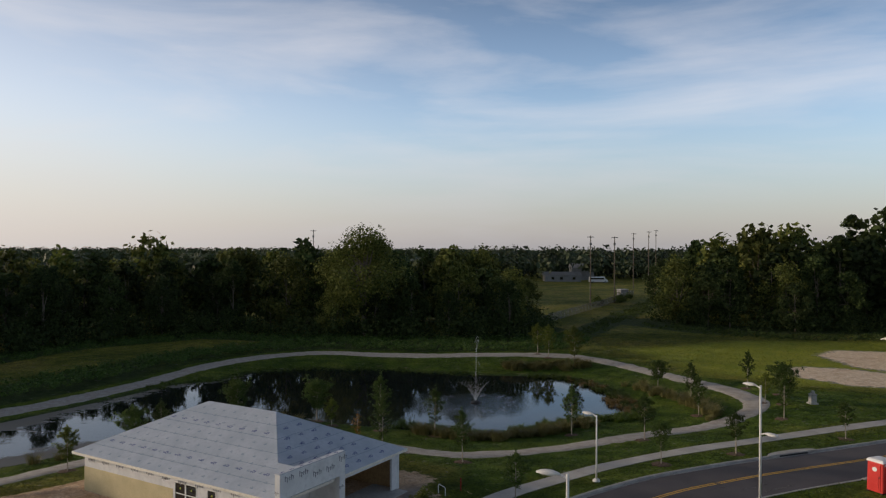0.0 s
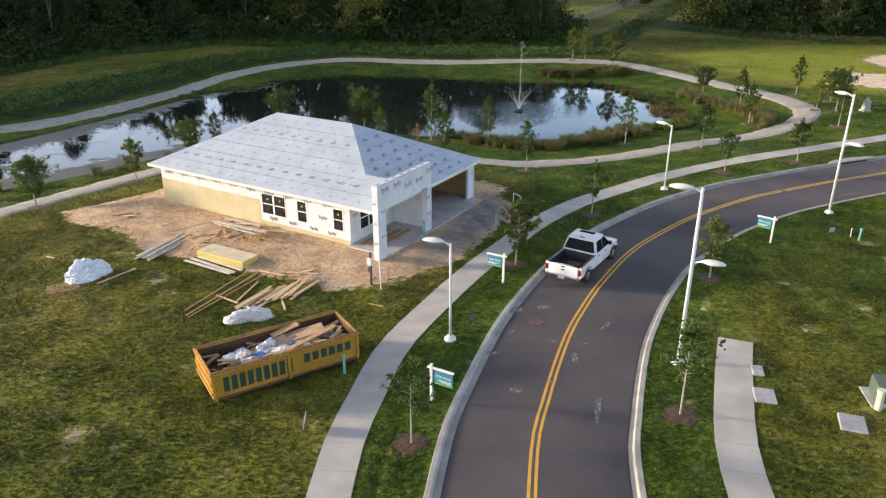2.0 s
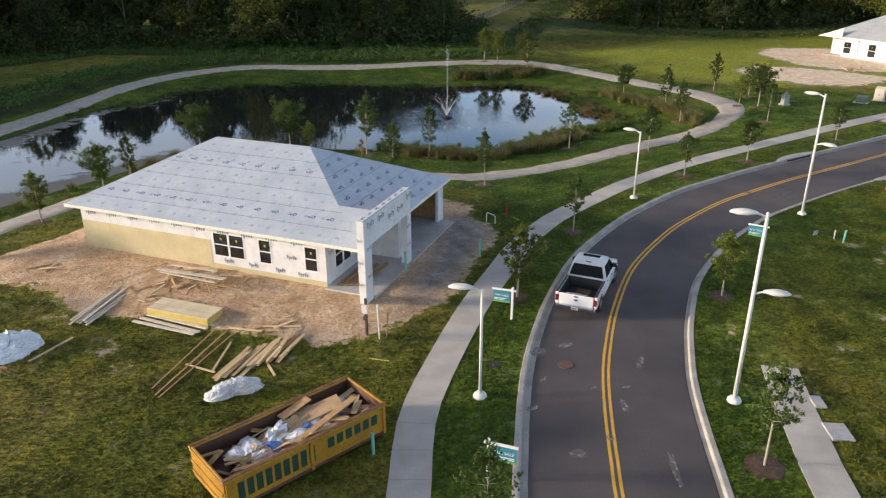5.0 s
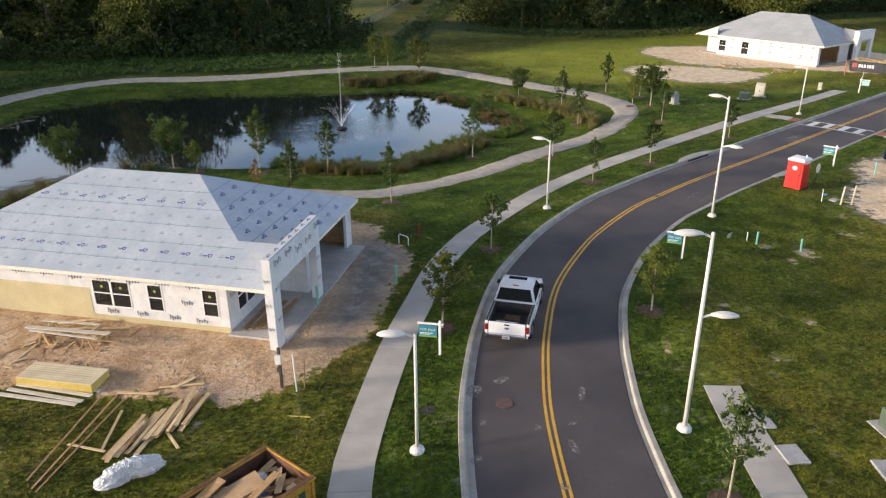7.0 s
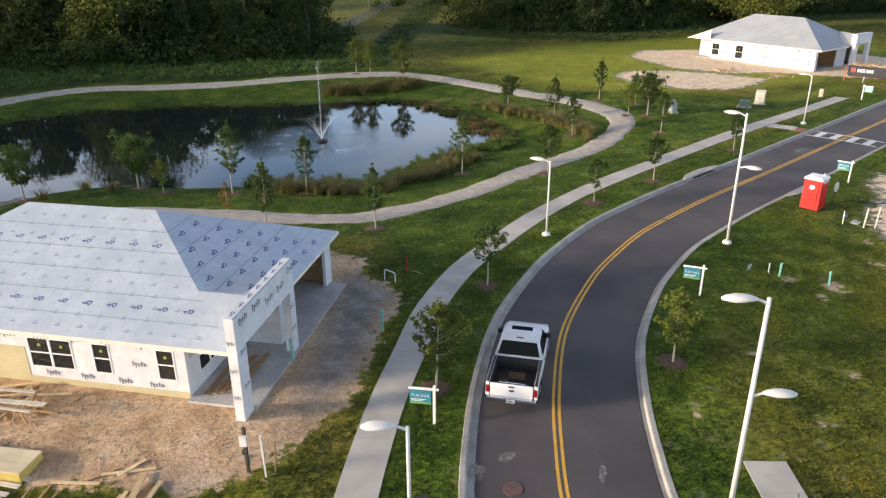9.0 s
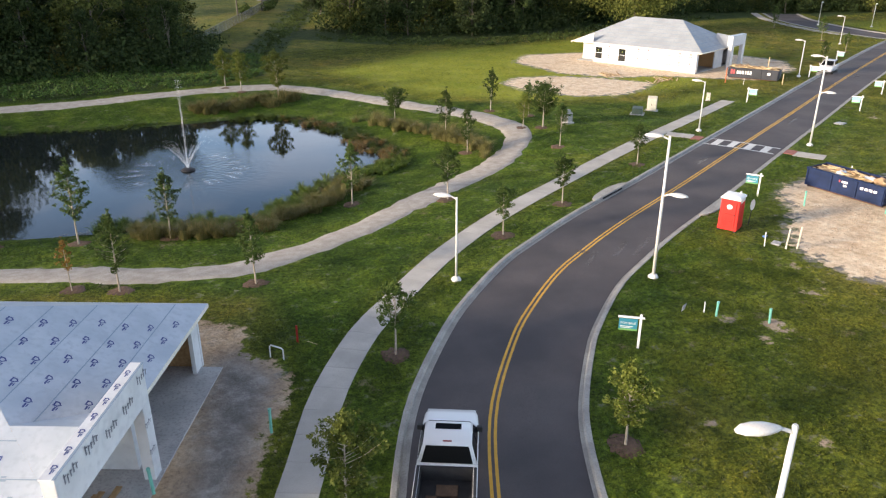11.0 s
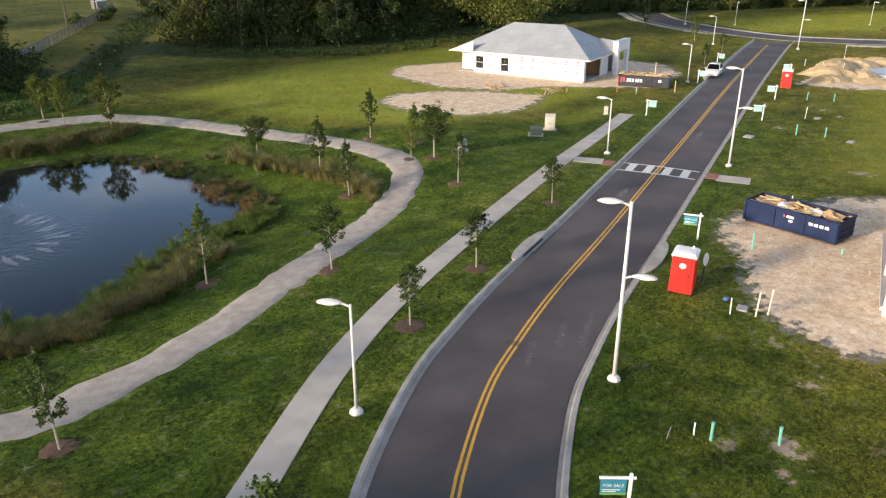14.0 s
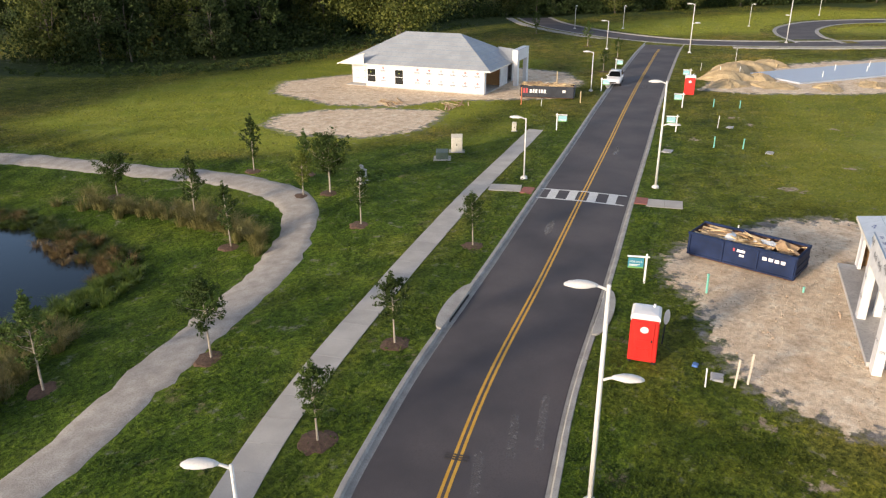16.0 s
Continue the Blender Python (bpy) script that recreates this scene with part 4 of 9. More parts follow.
def hip_roof(house, u0, u1, v0, v1, z, rise, laps=1.05, thick=0.16, cover=None):
    """A hip roof of lapped courses with fascia; the ridge runs along u. Returns the four slopes as (origin, along, up-slope, length, run)."""
    hw = (v1 - v0) / 2
    vm = (v0 + v1) / 2
    r0, r1 = Vector((u0 + hw, vm, z + rise)), Vector((u1 - hw, vm, z + rise))
    c = [Vector((u0, v0, z)), Vector((u1, v0, z)), Vector((u1, v1, z)), Vector((u0, v1, z))]
    slopes = {"front": (c[0], c[1], r1, r0), "end": (c[1], c[2], r1, r1), "rear": (c[2], c[3], r0, r1), "gable": (c[3], c[0], r0, r0)}
    for nm, (a, b, bt, at) in slopes.items():
        length = ((a + b) / 2 - (at + bt) / 2).length
        n = max(3, int(length / laps))
        nrm = (b - a).cross(at - a).normalized()
        for i in range(n):
            bm = bmesh.new()
            s0, s1 = i / n, min(1.0, (i + 1) / n + 0.02)
            lift = nrm * 0.006
            q = [a.lerp(at, s0) + lift, b.lerp(bt, s0) + lift, b.lerp(bt, s1), a.lerp(at, s1)]
            low = [q[0] - lift, q[1] - lift]
            vs = [bm.verts.new(p) for p in q]
            bm.faces.new(vs if (vs[2].co - vs[3].co).length > 1e-4 else vs[:3])
            lv = [bm.verts.new(p) for p in low]
            bm.faces.new((lv[0], lv[1], vs[1], vs[0]))
            part("roof_course", bm, cover or UNDERLAY, house)
    for a, b in zip(c, c[1:] + c[:1]):
        d = (b - a).normalized()
        out = d.cross(Vector((0, 0, 1)))
        bm = bmesh.new()
        lo = [a - out * 0.03, b - out * 0.03, b + out * 0.015 + d * 0.015, a + out * 0.015 - d * 0.015]
        loft(bm, [[p + Vector((0, 0, -thick)) for p in lo], [p + Vector((0, 0, 0.004)) for p in lo]])
        part("fascia", bm, TRIM, house, "cream painted fascia board")
    bm = bmesh.new()
    flat(bm, (0, 0, z - thick + 0.01), (1, 0, 0), (0, 1, 0), [(u0, v0), (u0, v1), (u1, v1), (u1, v0)])
    part("soffit", bm, WOOD, house, "bare wooden soffit")
    return slopes


def emblem_rows(house, slope, rows, step, s, mat, seed, inset=0.4, skip=0.0):
    a, b, bt, at = slope
    nrm = (b - a).cross(at - a).normalized()
    ax, ay = (b - a).normalized(), (((at + bt) - (a + b)) / 2).normalized()
    bm = bmesh.new()
    rng = np.random.default_rng(seed)
    for r in rows:
        l, e = a.lerp(at, r), b.lerp(bt, r)
        n = int(((e - l).length - 2 * inset) / step)
        off = (rng.random() - 0.5) * step
        for i in range(n + 1):
            p = l + ax * (inset + i * step + off * 0.4 + step * 0.2)
            if (p - l).length < (e - l).length - 0.2:
                emblem(bm, p + nrm * 0.012, ax, ay, s * (0.95 + 0.1 * rng.random()))
    tagged(part("printed_layer", bm, mat, house, "small blue printed emblems"), kind="stuff")


def wall(bm, u0, u1, v0, v1, z0, z1):
    return box(bm, (u0, v0, z0), (u1, v1, z1))


def wall_openings(bm, a0, a1, z0, z1, holes, make):
    """Splits a wall into blocks round its openings: make(a, b, z, z) adds one block."""
    edges = sorted({a0, a1, *[h[0] for h in holes], *[h[1] for h in holes]})
    for a, b in zip(edges, edges[1:]):
        hs = [h for h in holes if h[0] <= a + 1e-6 and h[1] >= b - 1e-6]
        if not hs:
            make(a, b, z0, z1)
        for h in hs:
            if h[2] > z0:
                make(a, b, z0, h[2])
            if h[3] < z1:
                make(a, b, h[3], z1)
    bmesh.ops.remove_doubles(bm, verts=bm.verts[:], dist=0.001)
    return bm


def house_one(m, label, yellow=False):
    """The common plan of two of the houses, seen from its porch corner."""
    h = thing("house", label, "house", m)
    L, D, Z0, ZE = 15.35, 10.75, 0.30, 2.86
    # slab and footing
    part("slab", boxes(((-L, 0.0, -0.2), (0.0, D, Z0)), ((0.0, -0.25, -0.2), (2.75, D - 0.1, Z0 + 0.07))), SLAB, h, "grey concrete floor slab")
    holes = [(-6.6, -4.7, 1.0, 2.32), (-3.85, -3.1, 1.0, 2.32), (-1.2, -0.45, 1.0, 2.32)]
    bm = bmesh.new()
    wall_openings(bm, -L, 0.0, Z0, ZE, holes, lambda a, b, z, y: box(bm, (a, 0.0, z), (b, 0.14, y)))
    part("side_wall", bm, WRAP, h, "white wrapped side wall")
    bm = bmesh.new()
    if yellow:
        wall_openings(bm, -L, 0.0, Z0 - 0.02, ZE - 0.02, holes, lambda a, b, z, y: box(bm, (a, -0.03, z), (b, -0.026, y)))
    else:
        box(bm, (-L - 0.004, -0.016, Z0 - 0.02), (-6.75, -0.002, 1.85))
        box(bm, (-6.75, -0.014, Z0 - 0.02), (0.0, -0.002, 0.56))
    part("sheathing", bm, SHEATH, h, "yellow wall sheathing left bare")
    part("end_wall", boxes(((-L, 0.14, Z0), (-L + 0.14, D, ZE)), ((-L, D, Z0), (1.9, D + 0.14, ZE))), WRAP, h)
    bm = bmesh.new()
    wall_openings(bm, 0.14, 4.35, Z0, ZE, [(0.9, 2.6, 0.9, 2.3)], lambda a, b, z, y: box(bm, (-0.14, a, z), (0.0, b, y)))
    part("porch_wall", bm, WRAP, h, "white wrapped wall behind the porch")
    bm = bmesh.new()
    wall_openings(bm, 4.35, D, Z0, ZE, [(4.75, 10.1, Z0, 2.45)], lambda a, b, z, y: box(bm, (1.72, a, z), (1.88, b, y)))
    part("garage_wall", bm, WRAP, h, "white wrapped wall round the garage opening")
    part("garage_lining", boxes(((-4.2, 4.37, Z0), (1.72, 4.5, ZE)), ((-4.35, 4.35, Z0), (-4.2, D, ZE)), ((-4.2, D - 0.06, Z0), (1.72, D, ZE))), OSB, h, "brown board lining inside the garage")
    part("porch_return", boxes(((0.0, 4.33, Z0), (1.9, 4.366, ZE))), WRAP, h, "white wrapped wall inside the porch")
    for w, x0, dbl in ((1.9, -6.6, True), (0.75, -3.85, False), (0.75, -1.2, False)):
        window_unit(h, (x0, 0.02, 1.0), (1, 0, 0), w, 1.32, 2, dbl)
    window_unit(h, (0.0 - 0.02, 0.9, 0.9), (0, 1, 0), 1.7, 1.4, 2, True)
    slopes = hip_roof(h, -L - 0.5, 2.2, -0.55, D + 0.65, ZE, 2.85)
    # small cross gable behind the portal, its near slope carrying the long slope on
    k = 2.85 / ((D + 1.2) / 2)
    vr = 1.75
    zr = ZE + (vr + 0.55) * k
    uj = 2.2 - (vr + 0.55)
    bm = bmesh.new()
    A, B, C, Dd = Vector((uj, vr, zr)), Vector((2.25, vr, zr)), Vector((2.25, -0.55, ZE)), Vector((2.2, -0.55, ZE))
    up = Vector((0, 0, 0.012))
    for tri in ((A, Vector((2.2, -0.55, ZE)), Vector((2.25, -0.55, ZE)), B), (A, B, Vector((2.25, 4.3, ZE + 0.05)))):
        bm.faces.new([bm.verts.new(p + up) for p in tri])
    part("roof_saddle", bm, UNDERLAY, h, "small roof saddle behind the portal")
    # entrance portal with parapet
    for lo, hi in (((2.27, -0.95, 0.12), (2.64, -0.22, 3.1)), ((2.27, 3.86, 0.12), (2.64, 4.36, 3.1)), ((2.27, -0.95, 3.1), (2.64, 4.36, 4.38))):
        part("portal_block", boxes((lo, hi), bevel=0.012), WRAP, h, "white wrapped entrance portal")
    part("portal_cap", boxes(((2.25, -0.97, 4.38), (2.66, 4.38, 4.43)), bevel=0.01), WRAP, h, "white wrapped cap on the portal")
    part("cap_edge", boxes(((2.60, -0.975, 4.428), (2.668, 4.385, 4.446))), INK_FAINT, h, "dark edge strip")
    bm = bmesh.new()
    for v in np.arange(-0.5, 4.2, 0.72):
        emblem(bm, (2.43, v, 4.437), (0, 1, 0), (-1, 0, 0), 0.17)
    tagged(part("cap_print", bm, INK_BLUE, h, "small blue printed emblems"), kind="stuff")
    # prints
    rng = np.random.default_rng(3)
    bm = bmesh.new()
    for x in np.arange(-L + 0.4, -0.6, 1.45):
        word_bars(bm, (x, -0.02, 2.25 + 0.1 * rng.random()), (1, 0, 0), (0, 0, 1), 0.74, 0.27, rng)
    for x, z in ((-6.0, 0.72), (-4.5, 0.72), (-2.9, 0.7), (-1.6, 0.66), (-2.2, 1.5)):
        word_bars(bm, (x, -0.02, z), (1, 0, 0), (0, 0, 1), 0.6, 0.22, rng)
    for v in np.arange(-0.6, 4.0, 1.1):
        word_bars(bm, (2.652, v, 3.68 + 0.3 * (int(v * 3) % 2)), (0, 1, 0), (0, 0, 1), 0.74, 0.29, rng)
    for v, z in ((-0.7, 2.9), (3.8, 2.4), (3.8, 1.4), (-0.7, 1.5)):
        word_bars(bm, (2.652, v, z), (0, 1, 0), (0, 0, 1), 0.42, 0.18, rng)
    for z in (1.2, 2.3, 3.4):
        word_bars(bm, (2.3, -0.962, z), (1, 0, 0), (0, 0, 1), 0.28, 0.15, rng)
    for v in (0.3, 2.9):
        word_bars(bm, (0.012, v, 1.9), (0, 1, 0), (0, 0, 1), 0.5, 0.2, rng)
    tagged(part("wrap_print", bm, INK, h, "grey printed marks on the wrap"), kind="stuff")
    emblem_rows(h, slopes["front"], (0.235, 0.70), 1.05, 0.2, INK_BLUE, 4)
    emblem_rows(h, slopes["end"], (0.08, 0.18, 0.29, 0.40, 0.51, 0.62, 0.75), 1.2, 0.22, INK_BLUE, 6, 0.7)
    emblem_rows(h, slopes["gable"], (0.3, 0.6), 1.05, 0.2, INK_BLUE, 8)
    bm = bmesh.new()
    a, b, bt, at = slopes["front"]
    nrm = (b - a).cross(at - a).normalized()
    ay = (((at + bt) - (a + b)) / 2).normalized()
    for r in np.arange(0.06, 0.97, 0.083):
        l, e = a.lerp(at, r), b.lerp(bt, r)
        for x in np.arange(0.5 + 0.5 * rng.random(), (e - l).length - 0.6, 0.95):
            flat(bm, l + Vector((x, 0, 0)) + nrm * 0.011, (1, 0, 0), ay, rect(0, 0, 0.22, 0.07))
            flat(bm, l + Vector((x, 0, 0)) + nrm * 0.011, (1, 0, 0), ay, rect(0.05, 0.1, 0.19, 0.15))
    tagged(part("faint_print", bm, INK_FAINT, h, "faint grey printed marks"), kind="stuff")
    for key in ("front", "end"):
        a, b, bt, at = slopes[key]
        nrm, ax = (b - a).cross(at - a).normalized(), (b - a).normalized()
        ay = (((at + bt) - (a + b)) / 2).normalized()
        for r in np.arange(0.15, 0.95, 0.166):
            l, e = a.lerp(at, r), b.lerp(bt, r)
            bm = bmesh.new()
            box(bm, (0.03, 0, 0), ((e - l).length - 0.03, 0.03, 0.012))
            ob = part("underlay_lap", bm, INK_FAINT, h)
            ob.matrix_basis = Matrix(((ax.x, ay.x, nrm.x, l.x), (ax.y, ay.y, nrm.y, l.y), (ax.z, ay.z, nrm.z, l.z), (0, 0, 0, 1)))
    return h


house_a = house_one(pose(H1.x, H1.y, 0.0, 0, 0, math.degrees(math.atan2(H1U.y, H1U.x))), "unfinished single-storey house in white printed wrap under a hip roof")
house_c = house_one(pose(44.6, 33.4, -0.1, 0, 0, 109.6) @ Matrix.Diagonal((1, -1, 1, 1)), "unfinished house with bare yellow sheathing beside a sandy drive", True)


def house_two():
    base, side = Vector((80.85, 84.4, 0)), Vector((75.5, 102.3, 0))
    u = (side - base).normalized()
    turn = math.degrees(math.atan2(-u.y, -u.x))
    h = thing("house", "unfinished white-wrapped house with a grey hip roof on sandy ground", "house", pose(base.x, base.y, 0.05, 0, 0, turn))
    L, D, Z0, ZE = 18.6, 11.5, 0.12, 2.85
    part("slab", boxes(((-L, 0.0, -0.2), (0.0, D, Z0))), SLAB, h)
    holes = [(-15.7, -14.3, 0.60, 2.25), (-11.7, -10.5, 0.50, 2.3)]
    bm = bmesh.new()
    wall_openings(bm, -L + 3.0, 0.0, Z0, ZE, holes, lambda a, b, z, y: box(bm, (a, 0.0, z), (b, 0.14, y)))
    part("side_wall", bm, WRAP, h, "white wrapped side wall")
    part("end_wall", boxes(((-L + 3.0, -0.0, Z0), (-L + 3.14, 1.6, ZE)), ((-L, 1.6, Z0), (-L + 3.0, 1.74, ZE)), ((-L, 1.6, Z0), (-L + 0.14, D, ZE)), ((-L, D, Z0), (0.0, D + 0.14, ZE))), WRAP, h)
    bm = bmesh.new()
    wall_openings(bm, 0.14, D, Z0, ZE, [(0.6, 5.6, Z0, 2.4), (8.2, 10.0, Z0, 2.4)], lambda a, b, z, y: box(bm, (-0.14, a, z), (0.0, b, y)))
    part("garage_wall", bm, WRAP, h)
    part("garage_lining", boxes(((-5.2, 0.14, Z0), (-0.14, 0.2, ZE)), ((-5.2, 0.2, Z0), (-5.1, D, ZE)), ((-5.2, 6.4, Z0), (-0.14, 6.5, ZE))), OSB, h, "brown boards inside the garage")
    window_unit(h, (-15.7, 0.02, 0.60), (1, 0, 0), 1.4, 1.65, 2, False)
    window_unit(h, (-11.7, 0.02, 0.50), (1, 0, 0), 1.2, 1.8, 2, False)
    slopes = hip_roof(h, -L - 0.5, 0.9, -0.5, D + 0.5, ZE, 3.35, cover=ROOF_GREY)
    for lo, hi in (((1.2, 6.9, 0.0), (1.7, 7.6, 3.1)), ((1.2, 10.6, 0.0), (1.7, 11.3, 3.1)), ((1.0, 6.9, 3.1), (1.7, 11.3, 4.35))):
        part("portal_block", boxes((lo, hi), bevel=0.012), WRAP, h, "white wrapped entrance portal")
    part("portal_cap", boxes(((0.97, 6.87, 4.35), (1.73, 11.33, 4.42))), UNDERLAY, h)
    rng = np.random.default_rng(13)
    bm = bmesh.new()
    for z in (0.75, 1.95):
        for x in np.arange(-L + 3.4, -0.6, 1.55):
            if not any(a - 0.6 < x < b + 0.1 for a, b, *_ in holes):
                word_bars(bm, (x, -0.006, z), (1, 0, 0), (0, 0, 1), 0.72, 0.26, rng)
    tagged(part("wrap_print", bm, INK, h, "grey printed marks on the wrap"), kind="stuff")
    bm, grey = bmesh.new(), bmesh.new()
    for z in (1.05, 2.25):
        for i, x in enumerate(np.arange(-L + 3.45, -0.6, 1.55)):
            if not any(a - 0.6 < x < b + 0.1 for a, b, *_ in holes):
                disc_at = bm if (i // 2) % 2 == 0 else grey
                flat(disc_at, (x, -0.006, z), (1, 0, 0), (0, 0, 1), [(0.36 + 0.17 * math.cos(q), 0.17 + 0.16 * math.sin(q)) for q in np.linspace(0, 6.28, 11)[:-1]])
                flat(grey, (x, -0.0055, z), (1, 0, 0), (0, 0, 1), rect(0.02, -0.24, 0.72, -0.12))
    tagged(part("disc_print", bm, INK_PINK, h, "faded red printed discs"), kind="stuff")
    tagged(part("disc_print", grey, INK_PALE, h, "grey printed discs"), kind="stuff")
    for key in ("front", "end"):
        a, b, bt, at = slopes[key]
        nrm, ax = (b - a).cross(at - a).normalized(), (b - a).normalized()
        ay = (((at + bt) - (a + b)) / 2).normalized()
        for r in np.arange(0.12, 0.97, 0.125):
            l, e = a.lerp(at, r), b.lerp(bt, r)
            ob = part("underlay_lap", boxes(((0.03, 0, 0), ((e - l).length - 0.03, 0.05, 0.014))), INK_FAINT, h)
            ob.matrix_basis = Matrix(((ax.x, ay.x, nrm.x, l.x), (ax.y, ay.y, nrm.y, l.y), (ax.z, ay.z, nrm.z, l.z), (0, 0, 0, 1)))
    # saddle roof running from the hip out to the portal
    zr = ZE + 1.25
    bm = bmesh.new()
    loft(bm, [[(-1.6, 9.1, zr + 0.35), (-0.6, 6.6, ZE + 0.55), (-0.6, 11.5, ZE + 0.55)], [(1.2, 9.1, zr + 0.05), (1.2, 6.7, ZE + 0.02), (1.2, 11.4, ZE + 0.02)]])
    part("roof_saddle", bm, ROOF_GREY, h, "small roof saddle behind the portal")
    # low gable over the set-back corner
    bm = bmesh.new()
    loft(bm, [[(-L - 0.35, v, ZE - 0.05), (-L + 3.0, v, ZE - 0.05), (-L + 3.0, v, ZE + 1.15)] for v in (-0.62, -0.53)])
    part("gable_end", bm, WRAP, h, "white wrapped gable end")
    bm = bmesh.new()
    loft(bm, [[(-L - 0.75, v, ZE - 0.22), (-L + 3.15, v, ZE + 1.17), (-L + 3.15, v, ZE + 1.31), (-L - 0.75, v, ZE - 0.08)] for v in (-0.70, -0.50)])
    part("rake_board", bm, TRIM, h, "cream painted rake board")
    part("corner_trim", boxes(((-L + 2.9, -0.02, Z0), (-L + 3.05, -0.005, ZE))), TRIM, h, "cream corner board")
    bm = bmesh.new()
    for z in (0.7, 1.6, 2.4):
        for x in (-L + 0.5, -L + 1.7):
            flat(bm, (x, 1.592, z), (1, 0, 0), (0, 0, 1), rect(0, 0, 0.55, 0.13))
    tagged(part("corner_print", bm, INK_PALE, h, "grey printed marks on the set-back wall"), kind="stuff")
    return h


INK_RED = plain("print_red", (0.40, 0.06, 0.07), 0.6)
INK_PINK = plain("print_pink", (0.52, 0.22, 0.24), 0.6)
INK_PALE = plain("print_pale", (0.36, 0.37, 0.40), 0.6)
house_b = house_two()

# ---- pavements ----
def slab_mesh(a, b, na, nb, half, thick=0.09):
    """One pavement slab between two cross lines."""
    g = 0.006
    d = (b - a)
    ln = np.linalg.norm(d)
    d = d / ln
    p = [a + d * g - na * half, b - d * g - nb * half, b - d * g + nb * half, a + d * g + na * half]
    zs = [zat(*q) + 0.06 for q in p]
    v = [(q[0], q[1], z - thick) for q, z in zip(p, zs)] + [(q[0], q[1], z + 0.035) for q, z in zip(p, zs)]
    f = [(4, 5, 6, 7), (0, 1, 5, 4), (1, 2, 6, 5), (2, 3, 7, 6), (3, 0, 4, 7)]
    return raw_mesh("slab", v, f, WALK)


def slab_walk(name, line, half, label, every=3):
    par = tagged(new(name), label, "pavement", kind="structure")
    nrm = sides(line)
    idx = list(range(0, len(line), every))
    for i, j in zip(idx, idx[1:]):
        ob = new("slab", slab_mesh(line[i], line[j], nrm[i], nrm[j], half))
        ob.parent = par
    return par


slab_walk("pavement", WALK_LINE[60:], 0.70, "pale concrete footpath of cast slabs following the road")
slab_walk("pavement_east", curve_through([(12.2, 4), (13.0, 10), (13.9, 16.5), (15.6, 21.5), (17.2, 25.4)], 0.5), 0.71, "pale concrete footpath that ends on the lawn", 3)
slab_walk("pavement_link", curve_through([(53.0, 62.6), (54.2, 60.6)], 0.5), 0.75, "short concrete link from footpath to crossing", 2)
slab_walk("pavement_stub", curve_through([(57.0, 52.3), (58.2, 49.6)], 0.5), 0.8, "short concrete stub at the crossing", 2)

# gravel path round the pond with ragged edges
def ragged_path(line, half, mat, seed):
    rng = np.random.default_rng(seed)
    nrm = sides(line)
    n = len(line)
    wl, wr = [half + 0.16 * np.convolve(rng.normal(size=n + 4), np.ones(5) / 2.2, "valid")[:n] * 0.5 + 0.08 * rng.normal(size=n) for _ in range(2)]
    rows = [(-wr - 0.25, -0.06), (-wr, 0.085), (-wr * 0.5, 0.11), (0 * wr, 0.12), (wl * 0.5, 0.11), (wl, 0.085), (wl + 0.25, -0.06)]
    vs = []
    for o, z in rows:
        p = line + nrm * o[:, None]
        vs.append(np.column_stack([p, height(p[:, 0], p[:, 1]) + z]))
    i = np.arange(n - 1)
    f = np.concatenate([np.stack([k * n + i, k * n + i + 1, (k + 1) * n + i + 1, (k + 1) * n + i], 1) for k in range(len(rows) - 1)])
    return tagged(new("path", raw_mesh("path", np.concatenate(vs), f[:, ::-1], mat, True)), "pale crushed-stone path looping round the pond", "path", kind="structure")


ragged_path(PATH_LINE, 1.2, GRAVEL, 21)

# crossing, tactile pads, drain inlets, markings
AR = Vector((0.925, 0.380, 0)).normalized()
NR = Vector((-AR.y, AR.x, 0))
CR = Vector((55.5, 56.42, 0))
crossing = tagged(new("crossing"), "white painted crossing on the road", "road marking", kind="structure")
def mark(parent, name, pts, mat, z=0.05):
    v = [(p.x, p.y, z) for p in pts]
    ob = new(name, raw_mesh(name, v, [(0, 1, 2, 3)], mat))
    ob.parent = parent
    return ob
def road_z(o):
    return 0.052 - abs(o) * 0.0185
for a in (-1.05, 1.05):
    bmk = bmesh.new()
    for o0, o1 in ((-3.0, 0), (0, 3.0)):
        bmk.faces.new([bmk.verts.new(CR + AR * (a + s) + NR * o + Vector((0, 0, road_z(o)))) for o, s in ((o0, -0.1), (o0, 0.1), (o1, 0.1), (o1, -0.1))])
    ob = new("stripe", mesh_of("stripe", bmk, WHITE_LINE))
    ob.parent = crossing
for o in (-2.1, -0.75, 0.65, 2.0):
    bmk = bmesh.new()
    bmk.faces.new([bmk.verts.new(CR + AR * s + NR * q + Vector((0, 0, road_z(q)))) for q, s in ((o - 0.3, -0.95), (o - 0.3, 0.95), (o + 0.3, 0.95), (o + 0.3, -0.95))])
    ob = new("stripe", mesh_of("stripe", bmk, WHITE_LINE))
    ob.parent = crossing
for o in (3.84, -4.05):
    bm = bmesh.new()
    c = CR + NR * o
    box(bm, (-0.7, -0.42, 0.0), (0.7, 0.42, 0.125), Matrix.Translation(c) @ Matrix.Rotation(math.atan2(AR.y, AR.x), 4, "Z"), 0.01)
    tagged(new("tactile_pad", mesh_of("tactile_pad", bm, BRICK_RED)), "brick-red tactile paving pad at the crossing", "paving", kind="structure")


